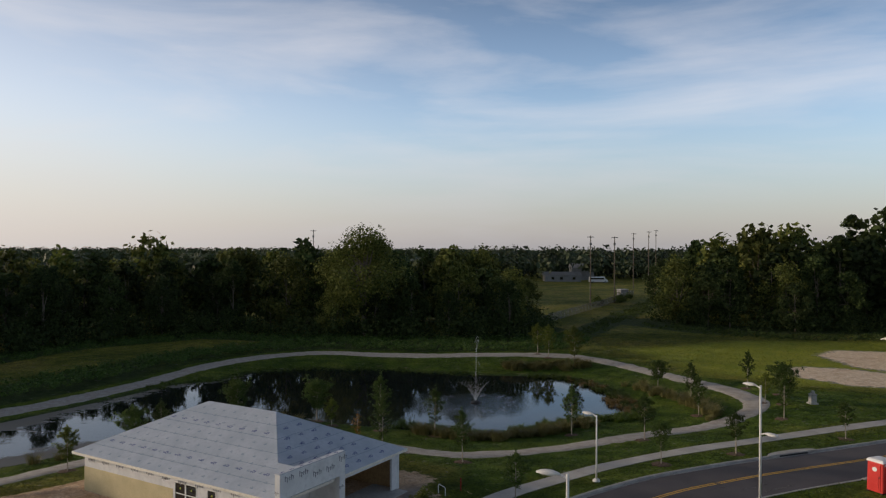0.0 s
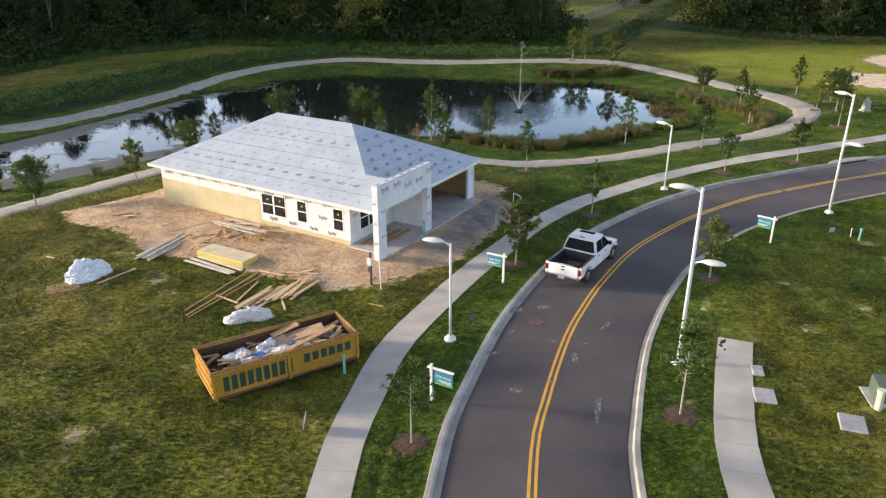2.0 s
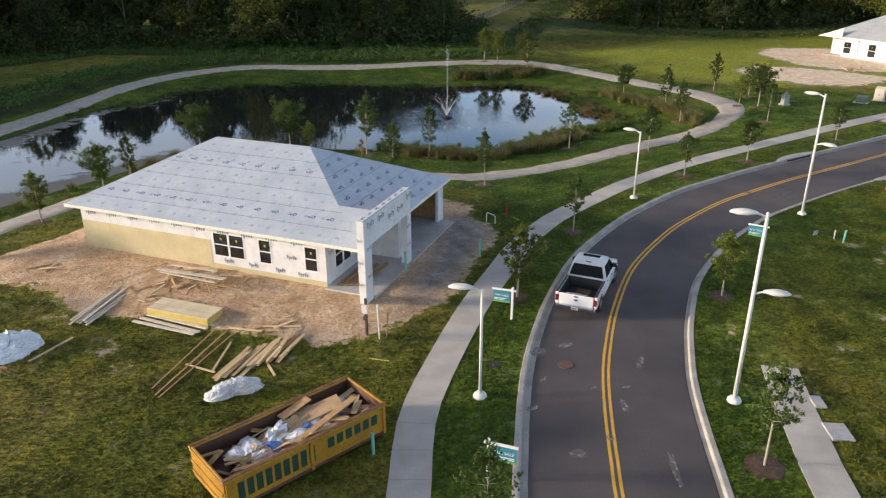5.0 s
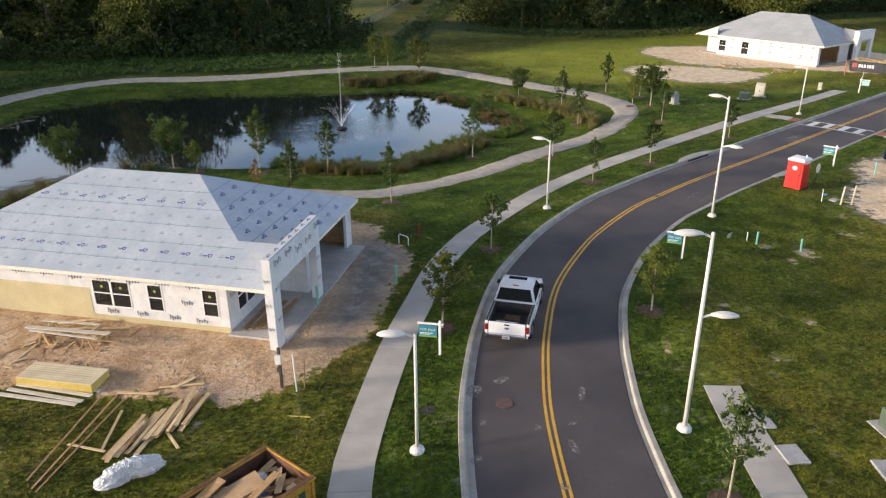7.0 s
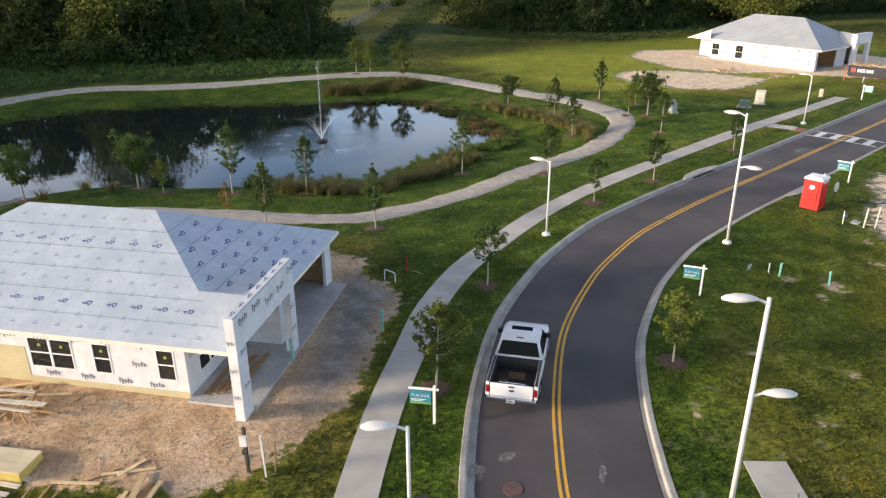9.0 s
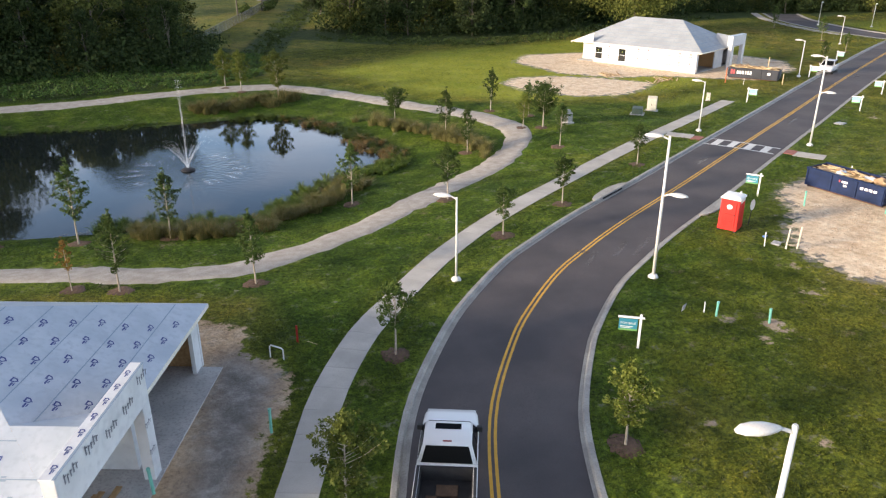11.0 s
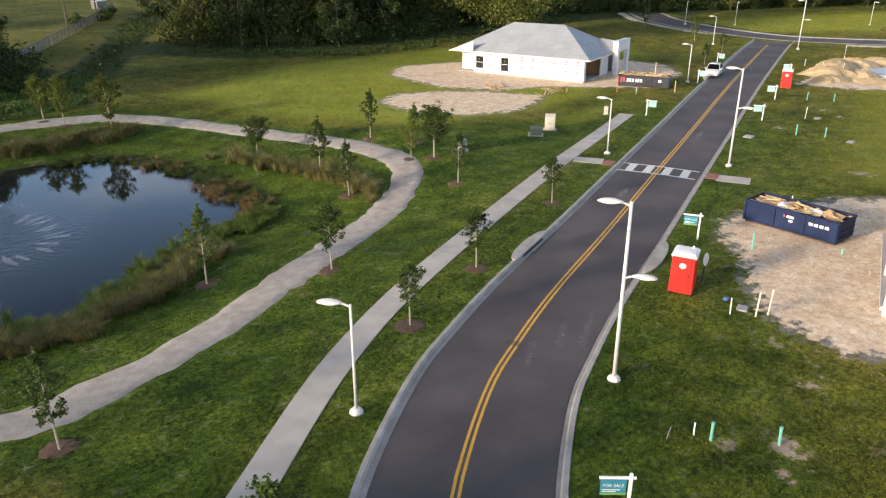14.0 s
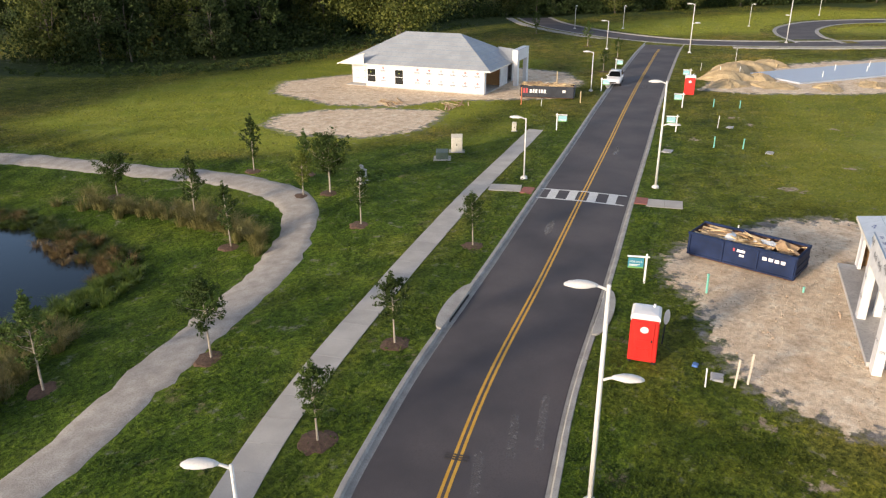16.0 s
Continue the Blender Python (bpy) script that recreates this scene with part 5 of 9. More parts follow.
def inlet(x, y, side):
    """A drain cover bulging behind the kerb, its throat in the kerb's face."""
    i = int(np.argmin(np.hypot(ROAD[:, 0] - x, ROAD[:, 1] - y)))
    d = Vector((*(ROAD[i + 1] - ROAD[i - 1]), 0)).normalized()
    q = Vector((x, y, 0)) - Vector((*ROAD[i], 0))
    at = Vector((*ROAD[i], 0)) + d * q.dot(d) + Vector((-d.y, d.x, 0)) * side * ((2.80 if side > 0 else 3.06) + 0.34)
    t = thing("storm_drain", "concrete storm drain inlet with black bar for the shaded throat set in the kerb", "drain", pose(at.x, at.y, 0, 0, 0, math.degrees(math.atan2(d.y, d.x))), "storm drains")
    bm = bmesh.new()
    prof = [(2.5 * math.cos(a), 0.66 * math.sin(a) ** 0.8) for a in np.linspace(0.001, math.pi - 0.001, 14)] + [(-1.9, -0.05), (1.9, -0.05)]
    loft(bm, [[(a, b * side, z) for a, b in prof] for z in (-0.1, 0.15)] + [[(a * 0.985, 0.02 * side + b * 0.96 * side, 0.17) for a, b in prof]])
    part("cover", bm, KERB, t, "pale concrete cover")
    # solid black bar painted as the shade inside the open throat
    part("throat", boxes(((-1.45, min(-0.09 * side, -0.05 * side), -0.03), (1.45, max(-0.09 * side, -0.05 * side), 0.085))), THROAT_SHADE, t, "black bar for the shaded throat")
    return t


ROAD_TURN = math.degrees(math.atan2(AR.y, AR.x))
THROAT_SHADE = plain("drain_dark", (0.012, 0.012, 0.012), 0.8)
inlet(36.6, 52.9, 1)
inlet(40.9, 46.4, -1)
inlet(96.2, 76.9, 1)
# pale scuffs and dried splashes on the asphalt
SCUFF = surf("pale_scuff", (0.26, 0.25, 0.24), (0.36, 0.35, 0.33), 3, 0.9, 0.1, 30)
_n, _l = SCUFF.node_tree.nodes, SCUFF.node_tree.links
_clear, _mix, _noise, _ramp = _n.new("ShaderNodeBsdfTransparent"), _n.new("ShaderNodeMixShader"), _n.new("ShaderNodeTexNoise"), _n.new("ShaderNodeValToRGB")
_noise.inputs["Scale"].default_value, _noise.inputs["Detail"].default_value, _noise.inputs["Roughness"].default_value = 4.5, 8, 0.75
_ramp.color_ramp.elements[0].position, _ramp.color_ramp.elements[1].position = 0.40, 0.60
_ramp.color_ramp.elements[1].color = (0.7, 0.7, 0.7, 1)
_l.new(_n["Texture Coordinate"].outputs["Object"], _noise.inputs["Vector"])
_l.new(_noise.outputs["Fac"], _ramp.inputs["Fac"])
_l.new(_ramp.outputs["Color"], _mix.inputs["Fac"])
_l.new(_clear.outputs["BSDF"], _mix.inputs[1])
_l.new(_n["Principled BSDF"].outputs["BSDF"], _mix.inputs[2])
_l.new(_mix.outputs["Shader"], _n["Material Output"].inputs["Surface"])
scuff_rng = np.random.default_rng(12)
for x, y, ln, wd, a in ((7.6, 27.6, 1.0, 0.6, 70), (8.9, 27.9, 0.7, 0.4, 20), (9.6, 23.2, 0.8, 0.3, 80), (9.8, 19.6, 1.8, 0.25, 75),
                        (10.8, 17.0, 0.9, 0.5, 60), (6.9, 20.9, 0.6, 0.5, 10), (11.5, 26.0, 1.0, 0.3, 60), (49.0, 54.8, 2.5, 0.5, 22), (68.0, 60.4, 3.0, 0.5, 22), (6.2, 23.8, 0.5, 0.3, 30), (8.9, 24.6, 0.35, 0.25, 70), (8.3, 21.5, 0.3, 0.3, 0), (7.2, 25.6, 0.45, 0.2, 50), (10.2, 24.4, 0.4, 0.2, 20), (98.0, 72.6, 3.5, 0.7, 22), (106.0, 75.9, 3.0, 0.6, 22)):
    bm = bmesh.new()
    flat(bm, (0, 0, 0), (1, 0, 0), (0, 1, 0), [(ln / 2 * math.cos(q) * (0.8 + 0.4 * scuff_rng.random()), wd / 2 * math.sin(q) * (0.7 + 0.6 * scuff_rng.random())) for q in np.linspace(0, 6.1, 14)])
    off = float(distance_to(np.array([x]), np.array([y]), ROAD)[0])
    ob = new("road_scuff", mesh_of("road_scuff", bm, SCUFF))
    ob.matrix_basis = pose(x, y, 0.049 - 0.0188 * off + 0.004, 0, 0, a)
    tagged(ob, "pale dried splash on the asphalt", "stain", "road stains", kind="structure")
for (x0, y0), (x1, y1) in (((31.4, 45.0), (29.2, 43.7)), ((28.8, 44.7), (27.0, 43.5)), ((33.3, 44.9), (30.2, 43.2))):
    a, b = Vector((x0, y0, 0)), Vector((x1, y1, 0))
    d = (b - a).normalized()
    side = Vector((-d.y, d.x, 0))
    bm = bmesh.new()
    for k in range(int((b - a).length / 0.11)):
        for h in (-1, 1):
            p = a + d * (0.11 * k + 0.03 * scuff_rng.random()) + side * h * 0.085
            w = 0.06 + 0.03 * scuff_rng.random()
            bm.faces.new([bm.verts.new(p + side * q + d * (r + 0.05 * h * q / w)) for q, r in ((-w, -0.025), (w, -0.025), (w, 0.03), (-w, 0.03))])
    for v in bm.verts:
        v.co.z = 0.054 - 0.0188 * float(distance_to(np.array([v.co.x]), np.array([v.co.y]), ROAD)[0])
    bmesh.ops.recalc_face_normals(bm, faces=bm.faces[:])
    tagged(new("tyre_print", mesh_of("tyre_print", bm, SCUFF)), "pale dusty tyre print on the asphalt", "stain", "road stains", kind="structure")
bm = bmesh.new()
for k in range(3):
    box(bm, (-0.16 + 0.13 * k, -0.42, 0.044), (-0.10 + 0.13 * k, 0.42, 0.056))
tagged(new("line_joint", mesh_of("line_joint", bm, IRON)), "dark patch across the centre line", "road marking", kind="structure").matrix_basis = pose(28.1, 45.12, 0.002, 0, 0, 25)


def disc(x, y, r, z, mat, name, label, cat):
    bm = bmesh.new()
    loft(bm, [[(r * math.cos(a), r * math.sin(a), h) for a in np.linspace(0, 2 * math.pi, 20, endpoint=False)] for h in (-0.05, 0.008)])
    ob = new(name, mesh_of(name, bm, mat))
    ob.matrix_basis = pose(x, y, z)
    return tagged(ob, label, cat)


RUST = surf("rust_patch", (0.10, 0.06, 0.055), (0.15, 0.085, 0.075), 4, 0.85, 0.3, 30)
disc(8.4, 26.4, 0.33, 0.03, RUST, "manhole_cover", "reddish iron manhole cover in the road", "manhole")
disc(5.5, 26.9, 0.28, 0.07, IRON, "manhole_cover", "dark round cover in the grass verge", "manhole")
disc(14.0, 35.6, 0.12, 0.03, IRON, "valve_cover", "small dark valve cover in the road", "cover")

# ---- lamps ----
LAMP_GLASS = plain("lamp_lens", (0.70, 0.70, 0.68), 0.25)


def lamp_head(parent, base, side, reach=0.95):
    """A flat shell luminaire on a short arm: side +1 or -1 along x."""
    h = part("arm", tubes(([base, base + Vector((side * 0.25, 0, 0.10)), base + Vector((side * 0.5, 0, 0.13))], [0.045, 0.04, 0.035])), POLE, parent)
    bm = bmesh.new()
    rings = []
    for s, w, t in ((0.3, 0.05, 0.05), (0.42, 0.12, 0.09), (0.62, 0.19, 0.13), (0.85, 0.21, 0.13), (1.08, 0.17, 0.09), (1.22, 0.06, 0.03)):
        rings.append([base + Vector((side * s, w * math.cos(a), 0.12 + (t * math.sin(a) if math.sin(a) > 0 else 0.035 * math.sin(a)))) for a in np.linspace(0, 2 * math.pi, 12, endpoint=False)])
    loft(bm, rings)
    part("head", bm, POLE, parent, "pale shell-shaped lamp head", True)
    bm = bmesh.new()
    loft(bm, [[base + Vector((side * (0.78 + 0.3 * math.cos(a)), 0.13 * math.sin(a), z)) for a in np.linspace(0, 2 * math.pi, 12, endpoint=False)] for z in (0.06, 0.09)])
    part("lens", bm, LAMP_GLASS, parent, "frosted lens")


def foot(parent):
    bm = bmesh.new()
    rings = []
    for z, r in ((-0.1, 0.26), (0.03, 0.27), (0.10, 0.25), (0.17, 0.19), (0.21, 0.1)):
        rings.append([(r * math.cos(a), r * math.sin(a), z) for a in np.linspace(0, 2 * math.pi, 14, endpoint=False)])
    loft(bm, rings)
    part("base_cover", bm, POLE, parent, "domed base cover", True)


def path_lamp(x, y, turn, tall=4.55):
    t = thing("path_lamp", "slim pale steel footpath lamp with a single head", "street lamp", pose(x, y, zat(x, y) + 0.06, 0, 0, turn), "path lamps")
    foot(t)
    part("pole", tubes(([(0, 0, 0.1), (0, 0, tall * 0.5), (0, 0, tall)], [0.065, 0.055, 0.05]), seg=10), POLE, t, "", True)
    lamp_head(t, Vector((0, 0, tall - 0.1)), -1)
    return t


def road_lamp(x, y, turn, tall=7.5):
    t = thing("road_lamp", "tall pale street lamp with a high and a low head", "street lamp", pose(x, y, zat(x, y) + 0.06, 0, 0, turn), "road lamps")
    foot(t)
    part("pole", tubes(([(0, 0, 0.1), (0, 0, tall * 0.5), (0, 0, tall)], [0.085, 0.075, 0.06]), seg=10), POLE, t, "", True)
    lamp_head(t, Vector((0, 0, tall - 0.12)), -1)
    lamp_head(t, Vector((0, 0, tall * 0.60)), 1)
    part("pole_cap", tubes(([(0, 0, tall), (0, 0, tall + 0.06)], [0.07, 0.05])), POLE, t)
    return t


path_lamp(4.42, 24.8, -20)
path_lamp(19.9, 45.45, -50)
path_lamp(56.4, 61.9, -67)
path_lamp(91.0, 76.1, -67)
road_lamp(13.75, 22.7, -25)
road_lamp(29.0, 40.5, -58)
road_lamp(60.5, 53.3, -67)
path_lamp(126.5, 93.5, -67)
road_lamp(131, 81.0, -60)
road_lamp(154, 73, 60)
path_lamp(158, 107, 40)
path_lamp(152, 115, 40)
path_lamp(178, 88, 60)
path_lamp(215, 84, 60)

# ---- young trees ----
def sapling_meshes(seed, tall, spread, clear, trunk_r, leaves, size, limbs, widest, leaf):
    """A slim stem with rising limbs, leaf sprays all along them."""
    rng = np.random.default_rng(seed)
    bm = bmesh.new()
    z0 = tall * clear
    sway = rng.normal(size=2) * 0.018 * tall
    stem = lambda f: Vector((sway[0] * f, sway[1] * f, tall * f))
    fs = (0.0, 0.2, 0.45, 0.7, 0.94)
    tube(bm, [stem(f) - Vector((0, 0, 0.2 if f == 0 else 0)) for f in fs], [trunk_r * q for q in (1.25, 1.0, 0.75, 0.45, 0.12)], 7)
    centres, radii = [], []
    for i in range(limbs):
        g = (i + rng.random()) / limbs
        st = stem(clear + (0.90 - clear) * g)
        env = (0.40 + 0.60 * g / widest) if g < widest else max(0.16, 1.0 - 0.9 * ((g - widest) / (1 - widest)) ** 1.3)
        ln = spread * env * (0.70 + 0.45 * rng.random())
        a = i * 2.4 + 0.7 * rng.normal()
        rise = ln * (0.35 + 0.55 * rng.random())
        en = st + Vector((math.cos(a) * ln, math.sin(a) * ln, rise))
        kn = st.lerp(en, 0.5) + Vector((0, 0, -0.08 * ln))
        r0 = trunk_r * (0.42 - 0.24 * g)
        tube(bm, [st, kn, en], [r0, r0 * 0.6, r0 * 0.2], 5, False)
        for f in (0.34, 0.52, 0.68, 0.84, 1.0):
            p = st.lerp(kn, 2 * f) if f < 0.5 else kn.lerp(en, 2 * f - 1)
            centres.append(p + Vector(rng.normal(size=3) * 0.07 * spread))
            radii.append(spread * (0.11 + 0.11 * rng.random()))
    for f in (0.82, 0.88, 0.94, 0.99):
        centres.append(stem(f))
        radii.append(0.14 * spread)
    v, f = leaf_quads(rng, np.array([tuple(c) for c in centres]), np.array(radii), leaves, size, 0.35, 0.85)
    return mesh_of("trunk", bm, BARK_PALE), raw_mesh("crown", v, f, leaf)


Y_OAK = [sapling_meshes(300 + i, 3.5, 0.92, 0.36, 0.04, 3000, 0.050, 26, 0.35, LEAF_YOUNG) for i in range(4)]
Y_THIN = [sapling_meshes(320 + i, 4.5, 0.95, 0.28, 0.045, 2900, 0.055, 30, 0.30, LEAF_YOUNG) for i in range(4)]
Y_LIME = [sapling_meshes(340 + i, 3.7, 1.02, 0.26, 0.045, 4600, 0.052, 34, 0.40, LEAF_LIME) for i in range(3)]
Y_WIDE = [sapling_meshes(360 + i, 4.3, 1.7, 0.30, 0.06, 7500, 0.066, 44, 0.45, LEAF_YOUNG) for i in range(3)]
Y_SPARSE = [sapling_meshes(390 + i, 3.5, 0.90, 0.34, 0.033, 1900, 0.050, 22, 0.40, LEAF_YOUNG) for i in range(2)]
Y_AMBER = [sapling_meshes(380, 3.0, 0.6, 0.35, 0.03, 420, 0.06, 12, 0.4, LEAF_AUTUMN)]
MULCH = surf("mulch_bark", (0.075, 0.045, 0.030), (0.14, 0.085, 0.055), 8, 0.95, 0.6, 40, rand=0.15)
mulch_rng = np.random.default_rng(31)
YOUNG_LABEL = {"oak": "young dark green oak with a slim pale stem", "thin": "slender young tree with an open leafy crown", "lime": "young lime-green tree with feathery leaves",
               "wide": "young broad-crowned tree with dense leaves", "amber": "thin sapling with amber leaves", "sparse": "young oak with a thin sparse crown"}
KINDS = {"oak": Y_OAK, "thin": Y_THIN, "lime": Y_LIME, "wide": Y_WIDE, "amber": Y_AMBER, "sparse": Y_SPARSE}


def young(kind, x, y, s=1.0, tall=1.0, mulch=0.66):
    k = int(mulch_rng.integers(0, len(KINDS[kind])))
    t = tree("young_tree", KINDS[kind][k], pose(x, y, zat(x, y) + 0.05, 0, 0, mulch_rng.random() * 360), YOUNG_LABEL[kind], "tree", "young trees")
    t.scale = (s, s, s * tall)
    if mulch:
        bm = bmesh.new()
        n = 18
        rr = [mulch * (0.85 + 0.3 * mulch_rng.random()) for _ in range(n)]
        rings = []
        for f, z in ((1.12, -0.06), (0.98, 0.015), (0.6, 0.045), (0.1, 0.055)):
            rings.append([(rr[i] * f * math.cos(2 * math.pi * i / n), rr[i] * f * math.sin(2 * math.pi * i / n), z + 0.012 * mulch_rng.random()) for i in range(n)])
        loft(bm, rings)
        ob = new("mulch_ring", mesh_of("mulch_ring", bm, MULCH))
        ob.matrix_basis = pose(x, y, zat(x, y) + 0.06)
        tagged(ob, "ring of brown bark mulch round a tree stem", "mulch", "mulch rings")
    return t


for row in (("lime", 8.1, 32.6, 1.05), ("oak", 13.75, 40.3, 1.05), ("oak", 25.6, 49.4, 0.95), ("oak", 32.3, 52.1, 1.0), ("oak", 43.4, 56.5, 0.95),
            ("sparse", 12.7, 19.1, 1.15), ("lime", 17.9, 30.8, 0.95), ("sparse", 2.9, 17.6, 1.0), ("thin", 10.9, 50.8, 0.95), ("oak", 26.8, 57.9, 1.15),
            ("amber", 2.5, 54.8, 1.0), ("thin", 4.6, 53.4, 1.0), ("thin", 21.3, 62.0, 1.05), ("thin", 8.8, 62.2, 1.05), ("thin", 3.6, 64.2, 1.25),
            ("thin", 35.6, 69.3, 0.95), ("thin", 36.9, 75.3, 1.05), ("wide", 36.0, 84.2, 0.78), ("thin", 41.9, 64.3, 0.9), ("wide", 44.9, 70.6, 1.0), ("thin", 46.7, 75.3, 0.8),
            ("thin", 45.0, 79.7, 1.0), ("lime", 43.6, 72.0, 0.9), ("lime", 25.9, 105.2, 1.35), ("lime", 24.6, 107.5, 1.3), ("lime", 29.0, 100.6, 1.55),
            ("wide", -22.8, 43.6, 0.85), ("lime", -18.6, 50.2, 0.95), ("wide", -16.2, 56.4, 0.85), ("thin", -14.6, 58.2, 0.9), ("wide", -10.8, 68.4, 1.0),
            ("wide", -3.0, 68.6, 1.0), ("lime", -1.2, 66.4, 0.75), ("oak", 105.0, 82.2, 0.9), ("thin", 128, 98, 1.0), ("thin", 139, 116, 1.0), ("oak", 118, 87, 0.9)):
    young(*row)

# ---- vehicles ----
CAR_WHITE = plain("car_white", (0.74, 0.75, 0.76), 0.22, 0.0, 0.6)
TYRE = plain("tyre_rubber", (0.018, 0.018, 0.018), 0.85)
RIM = plain("wheel_rim", (0.45, 0.45, 0.46), 0.3, 0.9)
CHROME = plain("chrome", (0.55, 0.55, 0.56), 0.18, 1.0)
TAIL_RED = plain("tail_lamp_red", (0.22, 0.010, 0.010), 0.25)
LAMP_CLEAR = plain("head_lamp", (0.7, 0.7, 0.72), 0.15)
BLACK = plain("black_plastic", (0.02, 0.02, 0.022), 0.5)
BED_LINER = surf("bed_liner", (0.022, 0.022, 0.024), (0.035, 0.034, 0.034), 3, 0.7, 0.2, 30)
PLATE = plain("plate_white", (0.6, 0.6, 0.58), 0.5)


RUST_CARD = surf("bed_card", (0.10, 0.065, 0.04), (0.16, 0.10, 0.06), 3, 0.85, 0.1, 20)
CAR_GLASS = plain("car_glass", (0.006, 0.007, 0.008), 0.12, 0.0, 0.06)


def round_rect(x, w, z0, z1, r=0.12, top=1.0):
    """A cross ring at x: rounded box section, narrowing to the top."""
    pts = []
    for cy, cz, a0 in ((w - r, z0 + r, -90), (w * top - r, z1 - r, 0), (-w * top + r, z1 - r, 90), (-w + r, z0 + r, 180)):
        for k in range(4):
            a = radians(a0 + 30 * k)
            pts.append((x, cy + r * math.cos(a), cz + r * math.sin(a)))
    return pts


def wheel(parent, x, y, r=0.39, w=0.26):
    def ring(rad, yy):
        return [(x + rad * math.cos(a), yy, r + rad * math.sin(a)) for a in np.linspace(0, 2 * math.pi, 20, endpoint=False)]
    bm = bmesh.new()
    loft(bm, [ring(r * 0.62, y - w / 2), ring(r * 0.93, y - w / 2), ring(r, y - w * 0.3), ring(r, y + w * 0.3), ring(r * 0.93, y + w / 2), ring(r * 0.62, y + w / 2)])
    tyre = part("wheel", bm, TYRE, parent, "black rubber tyre", True)
    bm = bmesh.new()
    s = 1 if y > 0 else -1
    loft(bm, [ring(r * 0.62, y + s * (w / 2 - 0.02)), ring(r * 0.55, y + s * (w / 2 + 0.004)), ring(r * 0.12, y + s * (w / 2 + 0.012))])
    part("rim", bm, RIM, tyre, "bright alloy rim", True)


def pickup(m):
    t = thing("pickup_truck", "white crew-cab pickup truck with an open bed parked by the kerb", "pickup truck", m)
    bm = bmesh.new()
    loft(bm, [round_rect(-0.72, 0.97, 0.42, 1.14, 0.1), round_rect(0.3, 0.98, 0.40, 1.14, 0.1), round_rect(1.25, 0.98, 0.40, 1.12, 0.1), round_rect(1.5, 0.97, 0.42, 1.10, 0.12),
              round_rect(2.2, 0.94, 0.45, 1.03, 0.14), round_rect(2.55, 0.88, 0.5, 0.93, 0.16), round_rect(2.66, 0.78, 0.55, 0.82, 0.12)])
    part("cab_body", bm, CAR_WHITE, t, "", True)
    bm = bmesh.new()
    ring0 = [(-0.72, -0.95, 1.12), (1.36, -0.95, 1.12), (1.36, 0.95, 1.12), (-0.72, 0.95, 1.12)]
    ring1 = [(-0.50, -0.76, 1.78), (0.66, -0.76, 1.78), (0.66, 0.76, 1.78), (-0.50, 0.76, 1.78)]
    ring2 = [(-0.40, -0.66, 1.88), (0.54, -0.66, 1.88), (0.54, 0.66, 1.88), (-0.40, 0.66, 1.88)]
    loft(bm, [ring0, ring1, ring2])
    bmesh.ops.bevel(bm, geom=bm.edges[:], offset=0.035, segments=2, affect="EDGES")
    part("cab_roof", bm, CAR_WHITE, t, "", True)
    def pane(name, pts):
        b = bmesh.new()
        c = sum((Vector(p) for p in pts), Vector()) / 4
        nrm = (Vector(pts[1]) - Vector(pts[0])).cross(Vector(pts[2]) - Vector(pts[0])).normalized()
        if nrm.dot(c - Vector((0.2, 0, 1.3))) < 0:
            nrm = -nrm
        loft(b, [[Vector(p) - nrm * 0.02 for p in pts], [Vector(p) + nrm * 0.012 for p in pts]])
        part(name, b, CAR_GLASS, t, "dark tinted glass")
    pane("rear_window", [(-0.705, -0.82, 1.2), (-0.705, 0.82, 1.2), (-0.53, 0.68, 1.72), (-0.53, -0.68, 1.72)])
    pane("windscreen", [(1.28, -0.84, 1.2), (1.28, 0.84, 1.2), (0.74, 0.68, 1.74), (0.74, -0.68, 1.74)])
    for s in (1, -1):
        pane("side_window", [(-0.55, s * 0.935, 1.2), (0.22, s * 0.935, 1.2), (0.18, s * 0.785, 1.72), (-0.42, s * 0.785, 1.72)])
        pane("side_window", [(0.3, s * 0.935, 1.2), (1.12, s * 0.935, 1.2), (0.62, s * 0.785, 1.72), (0.26, s * 0.785, 1.72)])
        part("mirror", boxes(((1.0, s * 1.0 - 0.1, 1.14), (1.14, s * 1.0 + 0.1, 1.34)), ((1.03, min(s * 0.9, s * 1.0), 1.18), (1.09, max(s * 0.9, s * 1.0), 1.24)), bevel=0.02), BLACK, t, "black door mirror")
        part("door_handle", boxes(((0.34, s * 0.985 - 0.015, 1.0), (0.5, s * 0.985 + 0.015, 1.05)), bevel=0.008), BLACK, t)
        part("door_handle", boxes(((-0.5, s * 0.985 - 0.015, 1.0), (-0.34, s * 0.985 + 0.015, 1.05)), bevel=0.008), BLACK, t)
        b = bmesh.new()
        loft(b, [[(x, s * y, z) for x, y, z in ((-2.66, 0.90, 0.5), (-2.66, 0.97, 0.55), (-2.66, 0.97, 1.08), (-2.66, 0.88, 1.12), (-2.66, 0.84, 1.10), (-2.66, 0.84, 0.5))],
                 [(x, s * y, z) for x, y, z in ((-0.75, 0.90, 0.45), (-0.75, 0.98, 0.5), (-0.75, 0.98, 1.10), (-0.75, 0.88, 1.14), (-0.75, 0.84, 1.12), (-0.75, 0.84, 0.45))]])
        part("bed_side", b, CAR_WHITE, t)
        part("bed_rail", boxes(((-2.64, s * 0.9 - 0.05, 1.105), (-0.78, s * 0.9 + 0.05, 1.145)), bevel=0.01), BLACK, t, "black bed rail cap")
